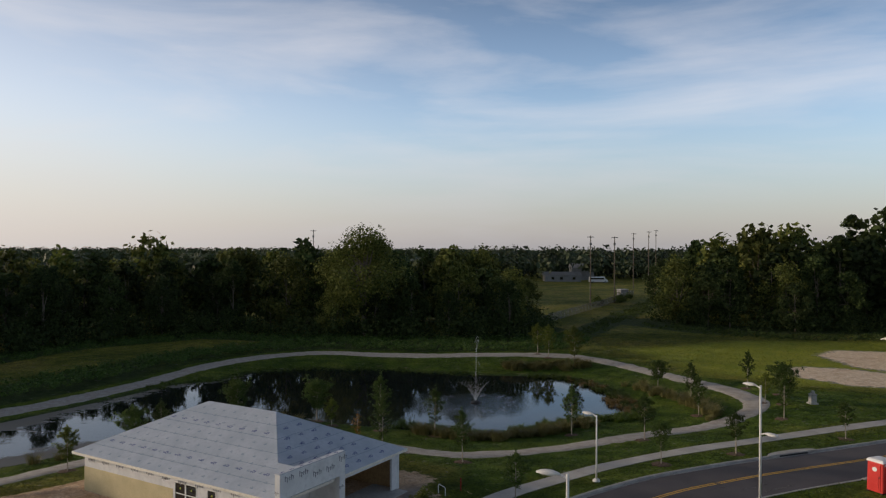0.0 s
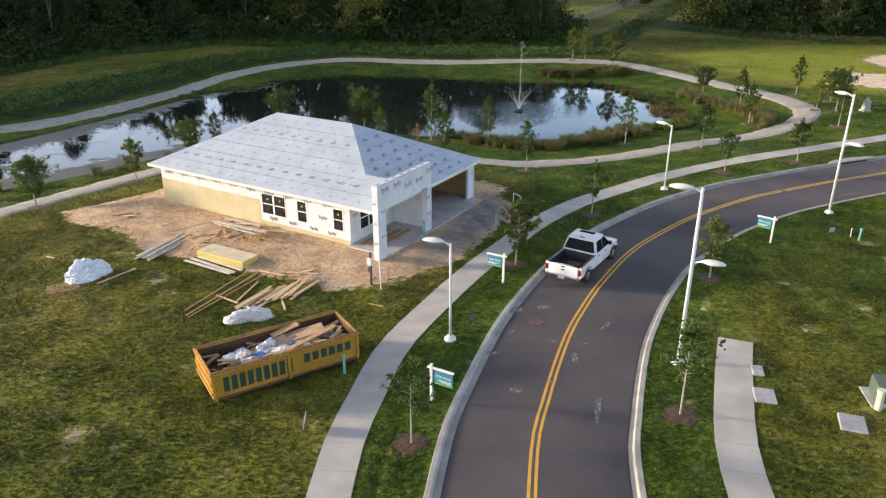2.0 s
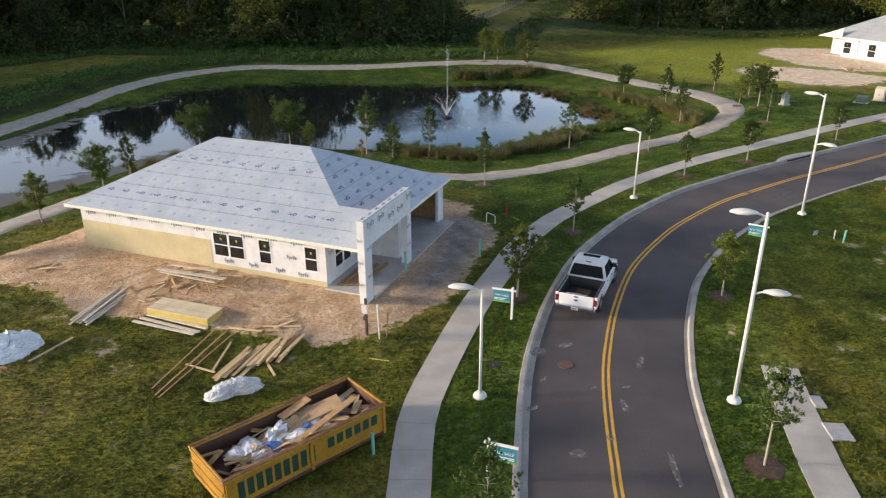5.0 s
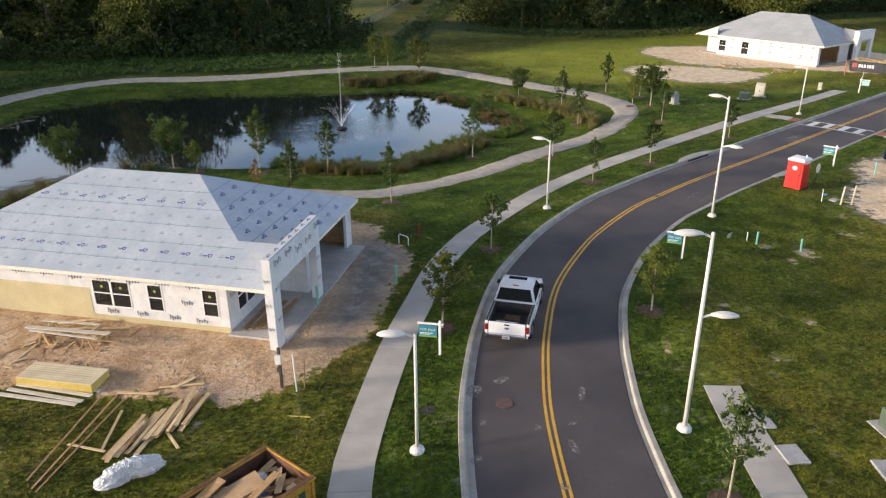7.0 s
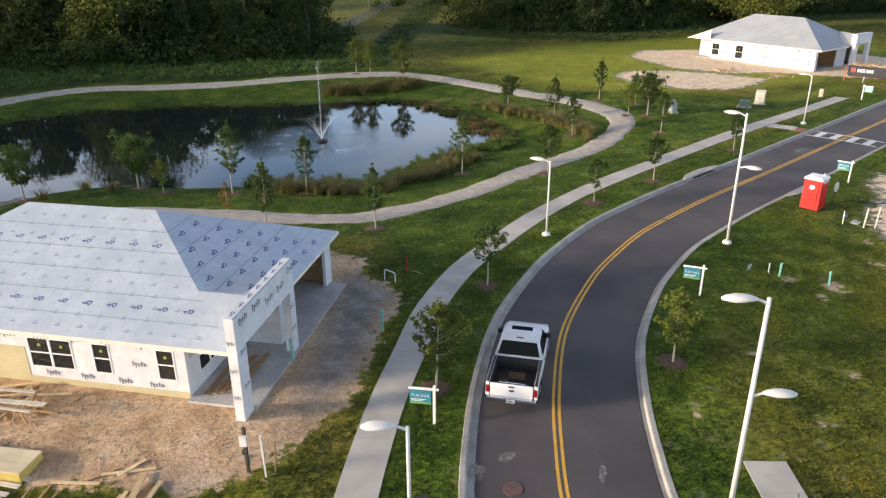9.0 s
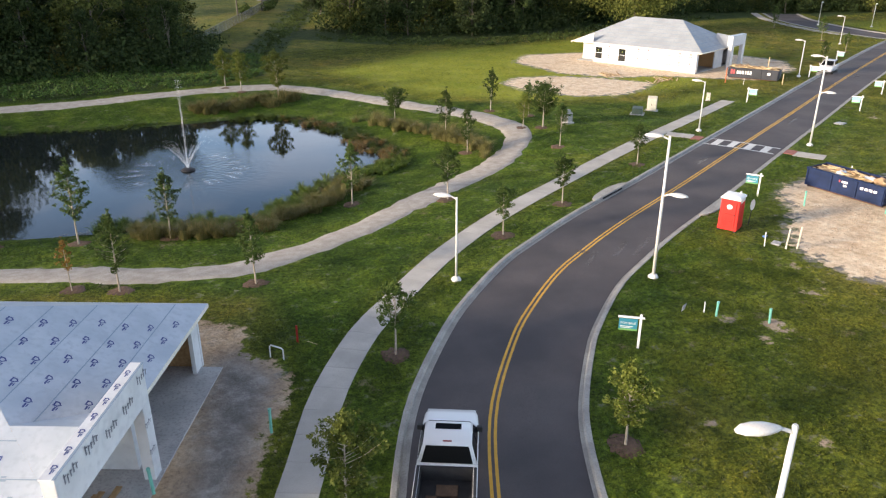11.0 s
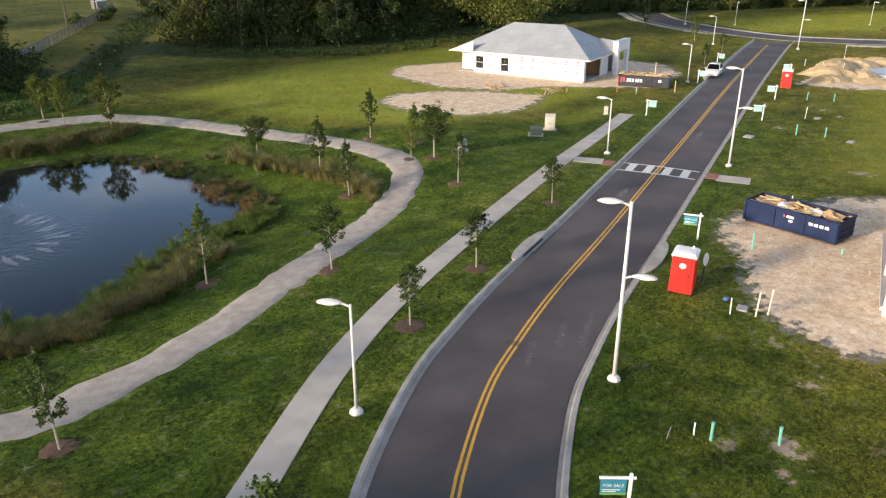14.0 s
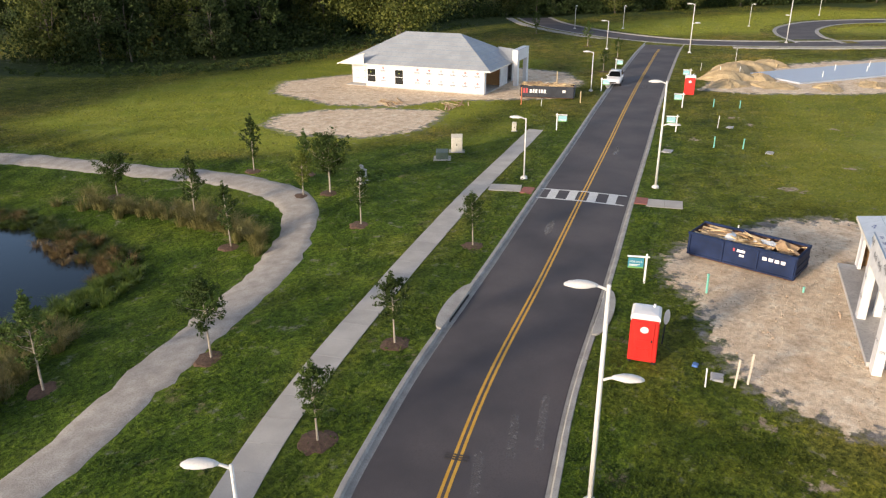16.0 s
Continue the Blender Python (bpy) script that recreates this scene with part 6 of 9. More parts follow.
        part("tail_lamp", boxes(((-2.72, s * 0.89 - 0.065, 0.68), (-2.60, s * 0.89 + 0.065, 0.98)), bevel=0.02), TAIL_RED, t, "red tail lamp")
        part("head_lamp", boxes(((2.42, s * 0.72 - 0.14, 0.72), (2.62, s * 0.72 + 0.14, 0.9)), bevel=0.03), LAMP_CLEAR, t, "clear head lamp")
        for x in (-1.75, 1.72):
            wheel(t, x, s * 0.86)
            b = bmesh.new()
            tube(b, [(x + 0.46 * math.cos(a), s * 0.965, 0.40 + 0.46 * math.sin(a)) for a in np.linspace(0, math.pi, 9)], 0.035, 6)
            part("wheel_arch", b, BLACK, t, "dark wheel arch lip")
    part("bed_floor", boxes(((-2.62, -0.85, 0.56), (-0.76, 0.85, 0.62)), ((-0.84, -0.85, 0.6), (-0.76, 0.85, 1.12))), BED_LINER, t, "black bed liner")
    part("bed_lining", boxes(((-2.6, 0.80, 0.6), (-0.8, 0.838, 1.09)), ((-2.6, -0.838, 0.6), (-0.8, -0.80, 1.09)), ((-2.6, -0.8, 0.6), (-2.57, 0.8, 1.02))), BED_LINER, t)
    b = boxes(((-2.70, -0.80, 0.56), (-2.60, 0.80, 1.08)), bevel=0.02)
    gate = part("tailgate", b, CAR_WHITE, t)
    part("handle", boxes(((-2.725, -0.11, 0.98), (-2.695, 0.11, 1.04)), bevel=0.01), BLACK, gate, "black handle")
    b = bmesh.new()
    loft(b, [[(xx, 0.11 * math.cos(a), 0.84 + 0.04 * math.sin(a)) for a in np.linspace(0, 6.283, 14, endpoint=False)] for xx in (-2.72, -2.70)])
    part("badge", b, INK_BLUE, gate, "dark oval badge")
    part("rear_bumper", boxes(((-2.86, -0.93, 0.40), (-2.62, 0.93, 0.57)), bevel=0.03), CHROME, t, "chrome rear bumper")
    part("front_bumper", boxes(((2.55, -0.9, 0.42), (2.76, 0.9, 0.6)), bevel=0.04), CHROME, t)
    part("number_plate", boxes(((-2.885, -0.16, 0.42), (-2.862, 0.16, 0.56))), PLATE, t, "white number plate with a plain bar")
    part("plate_bar", boxes(((-2.889, -0.11, 0.465), (-2.885, 0.11, 0.515))), INK, t)
    part("sunroof", boxes(((0.12, -0.42, 1.872), (0.42, 0.42, 1.89)), bevel=0.006), CAR_GLASS, t, "dark glass sunroof")
    part("brake_lamp", boxes(((-0.47, -0.14, 1.83), (-0.43, 0.14, 1.87)), bevel=0.01), TAIL_RED, t)
    for y in (-0.45, 0.45):
        part("rack_bar", tubes(([(-2.5, y * 1.5, 0.62), (-2.5, y * 1.45, 0.95), (-2.5, y, 1.06), (-2.5, 0, 1.06)], 0.022)), CHROME, t)
    part("rack_bar", tubes(([(-2.35, -0.6, 0.8), (-2.35, 0.6, 0.8)], 0.02), ([(-2.45, -0.65, 0.92), (-2.45, 0.65, 0.92)], 0.02)), CHROME, t)
    part("toolbox", boxes(((-1.62, -0.38, 0.62), (-1.12, 0.30, 0.70)), ((-1.9, 0.25, 0.62), (-1.6, 0.6, 0.68)), bevel=0.015), RUST_CARD, t, "flat brown boxes in the bed")
    return t


heading = math.degrees(math.atan2(0.83, 0.557))
pickup(pose(11.72, 32.55, 0.02, 0, 0, heading))


def sedan(m):
    t = thing("car", "white car parked by the kerb facing down the road", "car", m)
    b = bmesh.new()
    loft(b, [round_rect(-2.3, 0.78, 0.4, 0.86, 0.12), round_rect(-2.1, 0.88, 0.32, 0.98, 0.14), round_rect(-0.9, 0.92, 0.28, 1.0, 0.12), round_rect(0.8, 0.92, 0.28, 0.98, 0.12), round_rect(1.9, 0.88, 0.3, 0.84, 0.14), round_rect(2.3, 0.74, 0.36, 0.7, 0.12)])
    part("body", b, CAR_WHITE, t, "", True)
    b = bmesh.new()
    loft(b, [[(-2.0, -0.86, 0.95), (0.95, -0.86, 0.95), (0.95, 0.86, 0.95), (-2.0, 0.86, 0.95)], [(-1.75, -0.66, 1.55), (0.1, -0.66, 1.6), (0.1, 0.66, 1.6), (-1.75, 0.66, 1.55)]])
    bmesh.ops.bevel(b, geom=b.edges[:], offset=0.05, segments=2, affect="EDGES")
    part("roof", b, CAR_WHITE, t, "", True)
    b = bmesh.new()
    loft(b, [[(0.92, -0.76, 1.0), (0.92, 0.76, 1.0), (0.2, 0.6, 1.52), (0.2, -0.6, 1.52)], [(0.95, -0.76, 1.02), (0.95, 0.76, 1.02), (0.23, 0.6, 1.54), (0.23, -0.6, 1.54)]])
    part("windscreen", b, CAR_GLASS, t, "dark windscreen")
    for s in (1, -1):
        b = bmesh.new()
        pts = [(-1.7, 0.84, 1.03), (0.62, 0.84, 1.03), (0.05, 0.70, 1.5), (-1.6, 0.70, 1.48)]
        loft(b, [[(x, s * y, z) for x, y, z in pts], [(x, s * (y + 0.02), z) for x, y, z in pts]])
        part("side_window", b, CAR_GLASS, t)
        part("head_lamp", boxes(((2.1, s * 0.62 - 0.14, 0.55), (2.3, s * 0.62 + 0.14, 0.7)), bevel=0.03), LAMP_CLEAR, t)
        part("mirror", boxes(((0.6, s * 0.98 - 0.08, 1.0), (0.72, s * 0.98 + 0.08, 1.12)), bevel=0.02), CAR_WHITE, t)
        for x in (-1.4, 1.45):
            wheel(t, x, s * 0.82, 0.33, 0.2)
    part("grille", boxes(((2.28, -0.4, 0.42), (2.32, 0.4, 0.55))), BLACK, t, "dark grille")
    return t


sedan(pose(97.8, 76.6, 0.02, 0, 0, ROAD_TURN + 180))

# ---- skips ----
SKIP_YELLOW = surf("skip_yellow", (0.33, 0.17, 0.012), (0.43, 0.235, 0.018), 1.5, 0.55, 0.1, 9, (0.22, 0.10, 0.025))
SKIP_NAVY = surf("skip_navy", (0.006, 0.016, 0.055), (0.011, 0.026, 0.085), 1.5, 0.6, 0.1, 12, (0.015, 0.020, 0.040), spec=0.2)
SKIP_BLACK = surf("skip_black", (0.015, 0.02, 0.03), (0.03, 0.035, 0.05), 1.5, 0.5, 0.1, 12)
RUSTY = surf("rusty_inside", (0.07, 0.035, 0.025), (0.13, 0.065, 0.04), 1.8, 0.8, 0.3, 20)
RIM_RUST = surf("rim_rust", (0.11, 0.048, 0.022), (0.24, 0.12, 0.035), 2.5, 0.75, 0.3, 14, (0.07, 0.035, 0.02))
INK_GREEN = plain("letter_green", (0.015, 0.05, 0.03), 0.5)
LETTER_WHITE = plain("letter_white", (0.72, 0.72, 0.72), 0.5)
SHEET = surf("plastic_sheet", (0.62, 0.66, 0.70), (0.76, 0.79, 0.81), 3, 0.35, 0.3, 12, (0.55, 0.60, 0.66))
SHEET_BLUE = plain("blue_wrapper", (0.08, 0.17, 0.42), 0.4)
CARD = surf("cardboard", (0.36, 0.24, 0.13), (0.46, 0.32, 0.19), 3, 0.85, 0.1, 20, rand=0.15)


GREY_TIMBER = surf("grey_timber", (0.30, 0.28, 0.25), (0.40, 0.38, 0.34), 3, 0.8, 0.12, 30)


def skip(label, m, paint, L, W, H, ribs, marks, mark_mat, group="skips"):
    """A roll-off container: origin at one lower corner, x along the long side, y to the back."""
    t = thing("skip", label, "skip", m, group)
    w = 0.07
    for y0, nm in ((0.0, 0), (W - w, 1)):
        p = part("side_panel", boxes(((0, y0, 0.16), (L, y0 + w, H)), bevel=0.008), paint, t)
        out = -0.07 if nm == 0 else w
        for x in np.linspace(0.04, L - 0.16, ribs):
            part("rib", boxes(((x, y0 + out, 0.16), (x + 0.11, y0 + out + 0.07, H - 0.1)), bevel=0.008), paint, p)
        part("top_rail", boxes(((-0.04, y0 - 0.05, H - 0.1), (L + 0.04, y0 + w + 0.05, H - 0.012)), bevel=0.02), paint, t)
        part("rim_wear", boxes(((-0.03, y0 - 0.035, H - 0.02), (L + 0.03, y0 + w + 0.035, H + 0.012)), bevel=0.008), RIM_RUST if paint is SKIP_YELLOW else paint, t, "worn top rim")
        part("skid_rail", boxes(((0.1, y0 + 0.2 * (1 - 2 * nm), 0.0), (L - 0.1, y0 + 0.2 * (1 - 2 * nm) + 0.1, 0.18))), RUSTY, t, "rusty skid rail")
        part("bottom_rail", boxes(((0, y0 - 0.03, 0.14), (L, y0 + w + 0.03, 0.24)), bevel=0.01), RUSTY if paint is SKIP_YELLOW else paint, t)
        part("lining", boxes(((w, y0 + (w if nm == 0 else -0.012), 0.24), (L - w, y0 + (w + 0.012 if nm == 0 else 0.0), H - 0.06))), RUSTY, t, "rust-brown inside face")
    for x0 in (0.0, L - w):
        e = part("end_panel", boxes(((x0, w, 0.16), (x0 + w, W - w, H)), bevel=0.008), paint, t)
        s = -0.05 if x0 == 0 else w
        for z in (0.35, 0.75, H - 0.14):
            part("end_rib", boxes(((x0 + s, 0.06, z), (x0 + s + 0.05, W - 0.06, z + 0.09)), bevel=0.008), paint, e)
        part("end_lining", boxes(((x0 + (w if x0 == 0 else -0.012), w, 0.24), (x0 + (w + 0.012 if x0 == 0 else 0.0), W - w, H - 0.06))), RUSTY, t)
    part("floor", boxes(((0.02, 0.02, 0.16), (L - 0.02, W - 0.02, 0.24))), RUSTY, t)
    for x in (0.25, L - 0.45):
        for y in (0.1, W - 0.3):
            part("roller", tubes(([(x, y, 0.1), (x, y + 0.2, 0.1)], 0.1), seg=12), RUSTY, t)
    for (x0, z0, x1, z1), mm in zip(marks, mark_mat):
        bmk = bmesh.new()
        n = max(1, int((x1 - x0) / 0.3))
        cw = (x1 - x0) / n
        for k in range(n):
            a = x0 + k * cw
            flat(bmk, (0, -0.006, 0), (1, 0, 0), (0, 0, 1), rect(a, z0, a + cw * 0.72, z1))
        part("marking", bmk, mm, t, "plain painted bars")
    return t


def heap(label, m, L, W, top, seed, wood=0.6, sheets=4):
    """Loose rubbish filling a skip."""
    rng = np.random.default_rng(seed)
    t = thing("rubbish_heap", label, "rubbish", m)
    bmf = bmesh.new()
    nx, ny = 14, 7
    grid = [[bmf.verts.new((L * i / nx, W * j / ny, top - 0.34 + 0.10 * rng.random() + 0.12 * math.sin(i * 0.9))) for j in range(ny + 1)] for i in range(nx + 1)]
    for i in range(nx):
        for j in range(ny):
            bmf.faces.new((grid[i][j], grid[i + 1][j], grid[i + 1][j + 1], grid[i][j + 1]))
    part("rubble", bmf, RUSTY, t, "dark mixed rubble")
    for k in range(95):
        ln, wd, th = 0.3 + 1.8 * rng.random() ** 2.2, 0.06 + 0.16 * rng.random(), 0.03
        x, y = 0.2 + (L - 0.4) * rng.random(), 0.2 + (W - 0.4) * rng.random()
        a = rng.normal() * 30 + (180 if rng.random() < 0.5 else 0)
        ln = min(ln, 1.6 * min(x, L - x) + 0.4)
        a = a if abs(math.sin(radians(a))) * ln / 2 < min(y, W - y) - 0.05 else 0
        b = bmesh.new()
        box(b, (-ln / 2, -wd / 2, 0), (ln / 2, wd / 2, th))
        ob = part("board", b, WOOD if rng.random() < wood else (CARD if rng.random() < 0.6 else OSB), t)
        ob.matrix_basis = pose(x, y, top - 0.16 + 0.24 * rng.random(), rng.normal() * 15, rng.normal() * 10, a)
    for k in range(9):
        s = 0.3 + 0.4 * rng.random()
        b = bmesh.new()
        box(b, (-s, -s * 0.6, 0), (s, s * 0.6, 0.012))
        ob = part("card_sheet", b, CARD, t)
        ob.matrix_basis = pose(0.8 + (L - 1.6) * rng.random(), 0.7 + (W - 1.4) * rng.random(), top - 0.05 + 0.1 * rng.random(), rng.normal() * 14, rng.normal() * 14, 360 * rng.random())
    for k in range(sheets):
        b = crumple(rng, 0.28 + 0.3 * rng.random(), 0.14)
        ob = part("plastic", b, SHEET if k % 3 != 2 else SHEET_BLUE, t, "crumpled plastic")
        ob.matrix_basis = pose(0.8 + (L - 1.6) * (k + 0.5) / max(1, sheets), 0.7 + (W - 1.4) * rng.random(), top - 0.02, 0, 0, 360 * rng.random())
    return t


def crumple(rng, size, tall, n=16, m=9):
    """A slumped plastic bundle with sharp folds running over it."""
    b = bmesh.new()
    folds = [(rng.integers(2, 9), rng.random() * 6.28, rng.normal() * 5, 0.5 + 0.5 * rng.random()) for _ in range(7)]
    lumps = rng.random(4) * 6.28
    rings = []
    for j in range(m):
        f = j / (m - 1)
        ring = []
        for i in range(n):
            a = 2 * math.pi * i / n
            ridge = sum(w * (1 - 2 * abs(math.sin(k * a / 2 + p + q * f))) for k, p, q, w in folds) / 4.0
            r = size * (math.cos(f * math.pi / 2) ** 0.7 + 0.02) * (1 + 0.20 * math.sin(2 * a + lumps[0]) + 0.12 * math.sin(3 * a + lumps[1]) + 0.13 * ridge + 0.03 * rng.normal()) * (1.3 if j == 0 else 1)
            z = tall * math.sin(f * math.pi / 2) * (1 + 0.22 * math.sin(a + lumps[2]) + 0.20 * ridge + 0.04 * rng.normal())
            ring.append((r * math.cos(a) * 1.25, r * math.sin(a) * 0.85, max(0.0, z) if j else -0.03))
        rings.append(ring)
    loft(b, rings, True)
    return b


ya = math.degrees(math.atan2(0.516, 0.857))
skip("yellow steel roll-off skip heaped with building waste on the lawn", pose(-4.5, 19.95, 0.12, 0, 0, ya), SKIP_YELLOW, 6.0, 2.3, 1.32, 3,
     [(0.42, 0.42, 3.22, 1.04), (3.62, 0.66, 5.72, 1.04)], (INK_GREEN, INK_GREEN))
heap("heap of boards, cardboard and plastic sheeting in a skip", pose(-4.5, 19.95, 0.12, 0, 0, ya) @ pose(0.1, 0.1, 0), 5.8, 2.1, 0.96, 41, 0.35, 9)
for (a, b, wd), mt, nm, lb in ((((1.9, 0.35, 0.92), (5.4, 0.95, 1.34), 0.24), OSB, "waste_beam", "long brown beam leaning in a skip"), (((3.3, 1.6, 1.0), (5.0, 1.25, 1.25), 0.75), CARD, "card_panel", "large torn cardboard panel in a skip"),
                               (((3.0, 1.9, 1.1), (4.2, 2.05, 1.28), 0.35), OSB, "waste_board", "brown board resting in a skip"), (((0.4, 0.5, 0.75), (2.2, 1.3, 0.98), 0.22), GREY_TIMBER, "waste_board", "grey weathered board resting in a skip")):
    a, b = Vector(a), Vector(b)
    bmq = bmesh.new()
    box(bmq, (0, -wd / 2, 0), ((b - a).length, wd / 2, 0.05), None, 0.006)
    ob = new(nm, mesh_of(nm, bmq, mt))
    ob.matrix_basis = pose(-4.5, 19.95, 0.12, 0, 0, ya) @ pose(*a, 0, -math.degrees(math.asin((b - a).z / (b - a).length)), math.degrees(math.atan2((b - a).y, (b - a).x)))
    tagged(ob, lb, "waste timber")
rq = np.random.default_rng(45)
for x, y, s_, h_ in ((2.6, 1.35, 0.62, 0.42), (1.75, 0.75, 0.45, 0.3), (5.1, 1.5, 0.34, 0.3), (3.6, 0.55, 0.3, 0.22)):
    meq = mesh_of("plastic_sheet", crumple(rq, s_, h_, 30, 12), SHEET)
    ob = new("plastic_sheet", meq)
    ob.matrix_basis = pose(-4.5, 19.95, 0.12, 0, 0, ya) @ pose(x, y, 0.72, 0, 0, 25)
    tagged(ob, "crumpled white plastic sheet lying in a skip", "plastic sheet")
skip("navy steel roll-off skip full of timber offcuts", pose(50.0, 46.45, 0.05, 0, 0, -90.5), SKIP_NAVY, 5.75, 2.25, 1.42, 4,
     [(2.5, 0.95, 2.62, 1.12), (2.7, 0.95, 3.3, 1.1), (2.85, 0.72, 3.2, 0.85), (4.05, 0.85, 5.3, 1.03)], (INK_RED, LETTER_WHITE, LETTER_WHITE, LETTER_WHITE))
heap("heap of timber offcuts and torn wrap in a skip", pose(50.0, 46.45, 0.05, 0, 0, -90.5) @ pose(0.1, 0.1, 0), 5.5, 2.05, 1.30, 42, 0.75, 2)
fa = math.degrees(math.atan2(74.9 - 80.4, 84.8 - 82.0))
skip("black steel roll-off skip full of timber offcuts", pose(82.4, 80.4, 0.05, 0, 0, fa), SKIP_BLACK, 6.1, 2.25, 1.35, 4,
     [(0.35, 0.55, 0.95, 1.1), (1.1, 0.6, 3.0, 1.0), (4.8, 0.7, 5.3, 1.0)], (INK_RED, LETTER_WHITE, LETTER_WHITE))
heap("heap of pale timber offcuts in a skip", pose(82.4, 80.4, 0.05, 0, 0, fa) @ pose(0.1, 0.1, 0), 5.9, 2.05, 1.42, 43, 0.9, 1)

# ---- portable toilets ----
TOILET_RED = surf("toilet_red", (0.56, 0.022, 0.018), (0.62, 0.03, 0.024), 1.5, 0.4, 0.05, 20, (0.50, 0.02, 0.016))
TOILET_WHITE = plain("toilet_roof", (0.76, 0.76, 0.76), 0.4)


def toilet(m):
    t = thing("portable_toilet", "red plastic portable toilet with a white roof", "toilet", m, "portable toilets")
    w, h = 0.58, 2.02
    b = bmesh.new()
    loft(b, [[(x * w, y * w, 0.06) for x, y in ((-1, -1), (1, -1), (1, 1), (-1, 1))], [(x * (w - 0.03), y * (w - 0.03), h) for x, y in ((-1, -1), (1, -1), (1, 1), (-1, 1))]])
    bmesh.ops.bevel(b, geom=b.edges[:], offset=0.03, segments=2, affect="EDGES")
    part("body", b, TOILET_RED, t)
    d = part("door", boxes(((-0.40, -w - 0.02, 0.16), (0.40, -w + 0.05, 1.9)), bevel=0.015), TOILET_RED, t)
    for z in (0.3, 0.75):
        part("door_panel", boxes(((-0.28, -w - 0.035, z), (0.28, -w - 0.018, z + 0.36)), bevel=0.012), TOILET_RED, d)
    part("latch", boxes(((0.30, -w - 0.04, 1.0), (0.36, -w - 0.018, 1.12)), bevel=0.006), BLACK, d)
    b = bmesh.new()
    loft(b, [[(0.17 * math.cos(a), yy, 1.55 + 0.15 * math.sin(a)) for a in np.linspace(0, 6.283, 14, endpoint=False)] for yy in (-w - 0.03, -w - 0.018)])
    part("emblem", b, LETTER_WHITE, d, "pale round emblem")
    for s in (-1, 1):
        for k in (-0.3, 0.0, 0.3):
            part("wall_rib", boxes(((s * (w - 0.02) - 0.025, k - 0.05, 0.2), (s * (w - 0.02) + 0.025, k + 0.05, 1.75)), bevel=0.012), TOILET_RED, t)
        part("vent", boxes(((s * (w - 0.01) - 0.02, -0.4, 1.84), (s * (w - 0.01) + 0.02, 0.4, 1.95))), TOILET_WHITE, t, "white vent strip")
    b = bmesh.new()
    loft(b, [[(x * a, y * a, z) for x, y in ((-1, -1), (1, -1), (1, 1), (-1, 1))] for a, z in ((0.60, 2.0), (0.60, 2.09), (0.50, 2.2), (0.2, 2.24))])
    bmesh.ops.bevel(b, geom=b.edges[:], offset=0.015, segments=1, affect="EDGES")
    part("roof", b, TOILET_WHITE, t, "white domed roof")
    part("vent_pipe", tubes(([(0.3, 0.3, 2.1), (0.3, 0.3, 2.34)], 0.05)), TOILET_WHITE, t)
    part("skid", boxes(((-0.55, -0.6, 0.0), (-0.4, 0.6, 0.08)), ((0.4, -0.6, 0.0), (0.55, 0.6, 0.08))), BLACK, t)
    return t


toilet(pose(38.3, 43.35, 0.06, 0, 0, -67.5))
toilet(pose(96.3, 66.2, 0.06, 0, 0, -67.5))

# ---- signs ----
SIGN_TEAL = surf("sign_teal", (0.03, 0.21, 0.30), (0.045, 0.25, 0.34), 2, 0.5, 0.0, 20)
SIGN_GREEN = plain("sign_green", (0.16, 0.36, 0.10), 0.5)
SIGN_PALE = plain("sign_pale", (0.26, 0.50, 0.55), 0.5)


def sale_sign(m, pale=False):
    """A white post and arm with a hanging board, broad face to -y."""
    t = thing("sale_sign", "white post with a hanging teal sale board", "sign", m, "sale signs")
    part("post", boxes(((-0.05, -0.05, -0.3), (0.05, 0.05, 1.62)), bevel=0.008), PAINT_WHITE, t, "white post")
    part("arm", boxes(((-0.95, -0.035, 1.42), (0.16, 0.035, 1.5)), bevel=0.006), PAINT_WHITE, t, "white arm")
    pm = SIGN_PALE if pale else SIGN_TEAL
    b = part("board", boxes(((-0.9, -0.012, 0.82), (-0.12, 0.012, 1.38)), bevel=0.003), pm, t, "teal board")
    for sgn in (1, -1):
        y = -0.014 * sgn
        part("green_band", boxes(((-0.9, min(y, y * 1.1), 0.82), (-0.12, max(y, y * 1.1), 0.90))), SIGN_GREEN, b)
        part("small_print", boxes(((-0.84, min(y, y * 1.2), 1.0), (-0.3, max(y, y * 1.2), 1.03)), ((-0.84, min(y, y * 1.2), 0.94), (-0.42, max(y, y * 1.2), 0.965))), PAINT_WHITE, b, "white plain bars")
        if not pale:
            lettering("FOR SALE", 0.15, LETTER_WHITE, b, Matrix.Translation((-0.51, -0.017 * sgn, 1.17)) @ Matrix.Rotation(0 if sgn > 0 else math.pi, 4, "Z") @ Matrix.Rotation(math.pi / 2, 4, "X"), "words", "white words")
    part("chain", tubes(([(-0.8, 0, 1.38), (-0.8, 0, 1.43)], 0.008), ([(-0.2, 0, 1.38), (-0.2, 0, 1.43)], 0.008)), IRON, t)
    return t


for x, y, a, p in ((7.25, 30.5, -30, False), (3.6, 20.2, 150, False), (23.1, 35.55, -42, False), (45.1, 46.6, -60, False), (71.2, 68.4, 120, True), (77.5, 59.4, -60, True), (88.5, 63.6, -65, True), (107, 81.4, 110, True), (104.5, 69.6, -65, True), (91.5, 75.0, 110, True)):
    sale_sign(pose(x, y, zat(x, y) + 0.06, 0, 0, a), p)

# ---- timber, wrap and rubbish on the plots ----
def on(x, y, lift=0.06):
    return zat(x, y) + lift


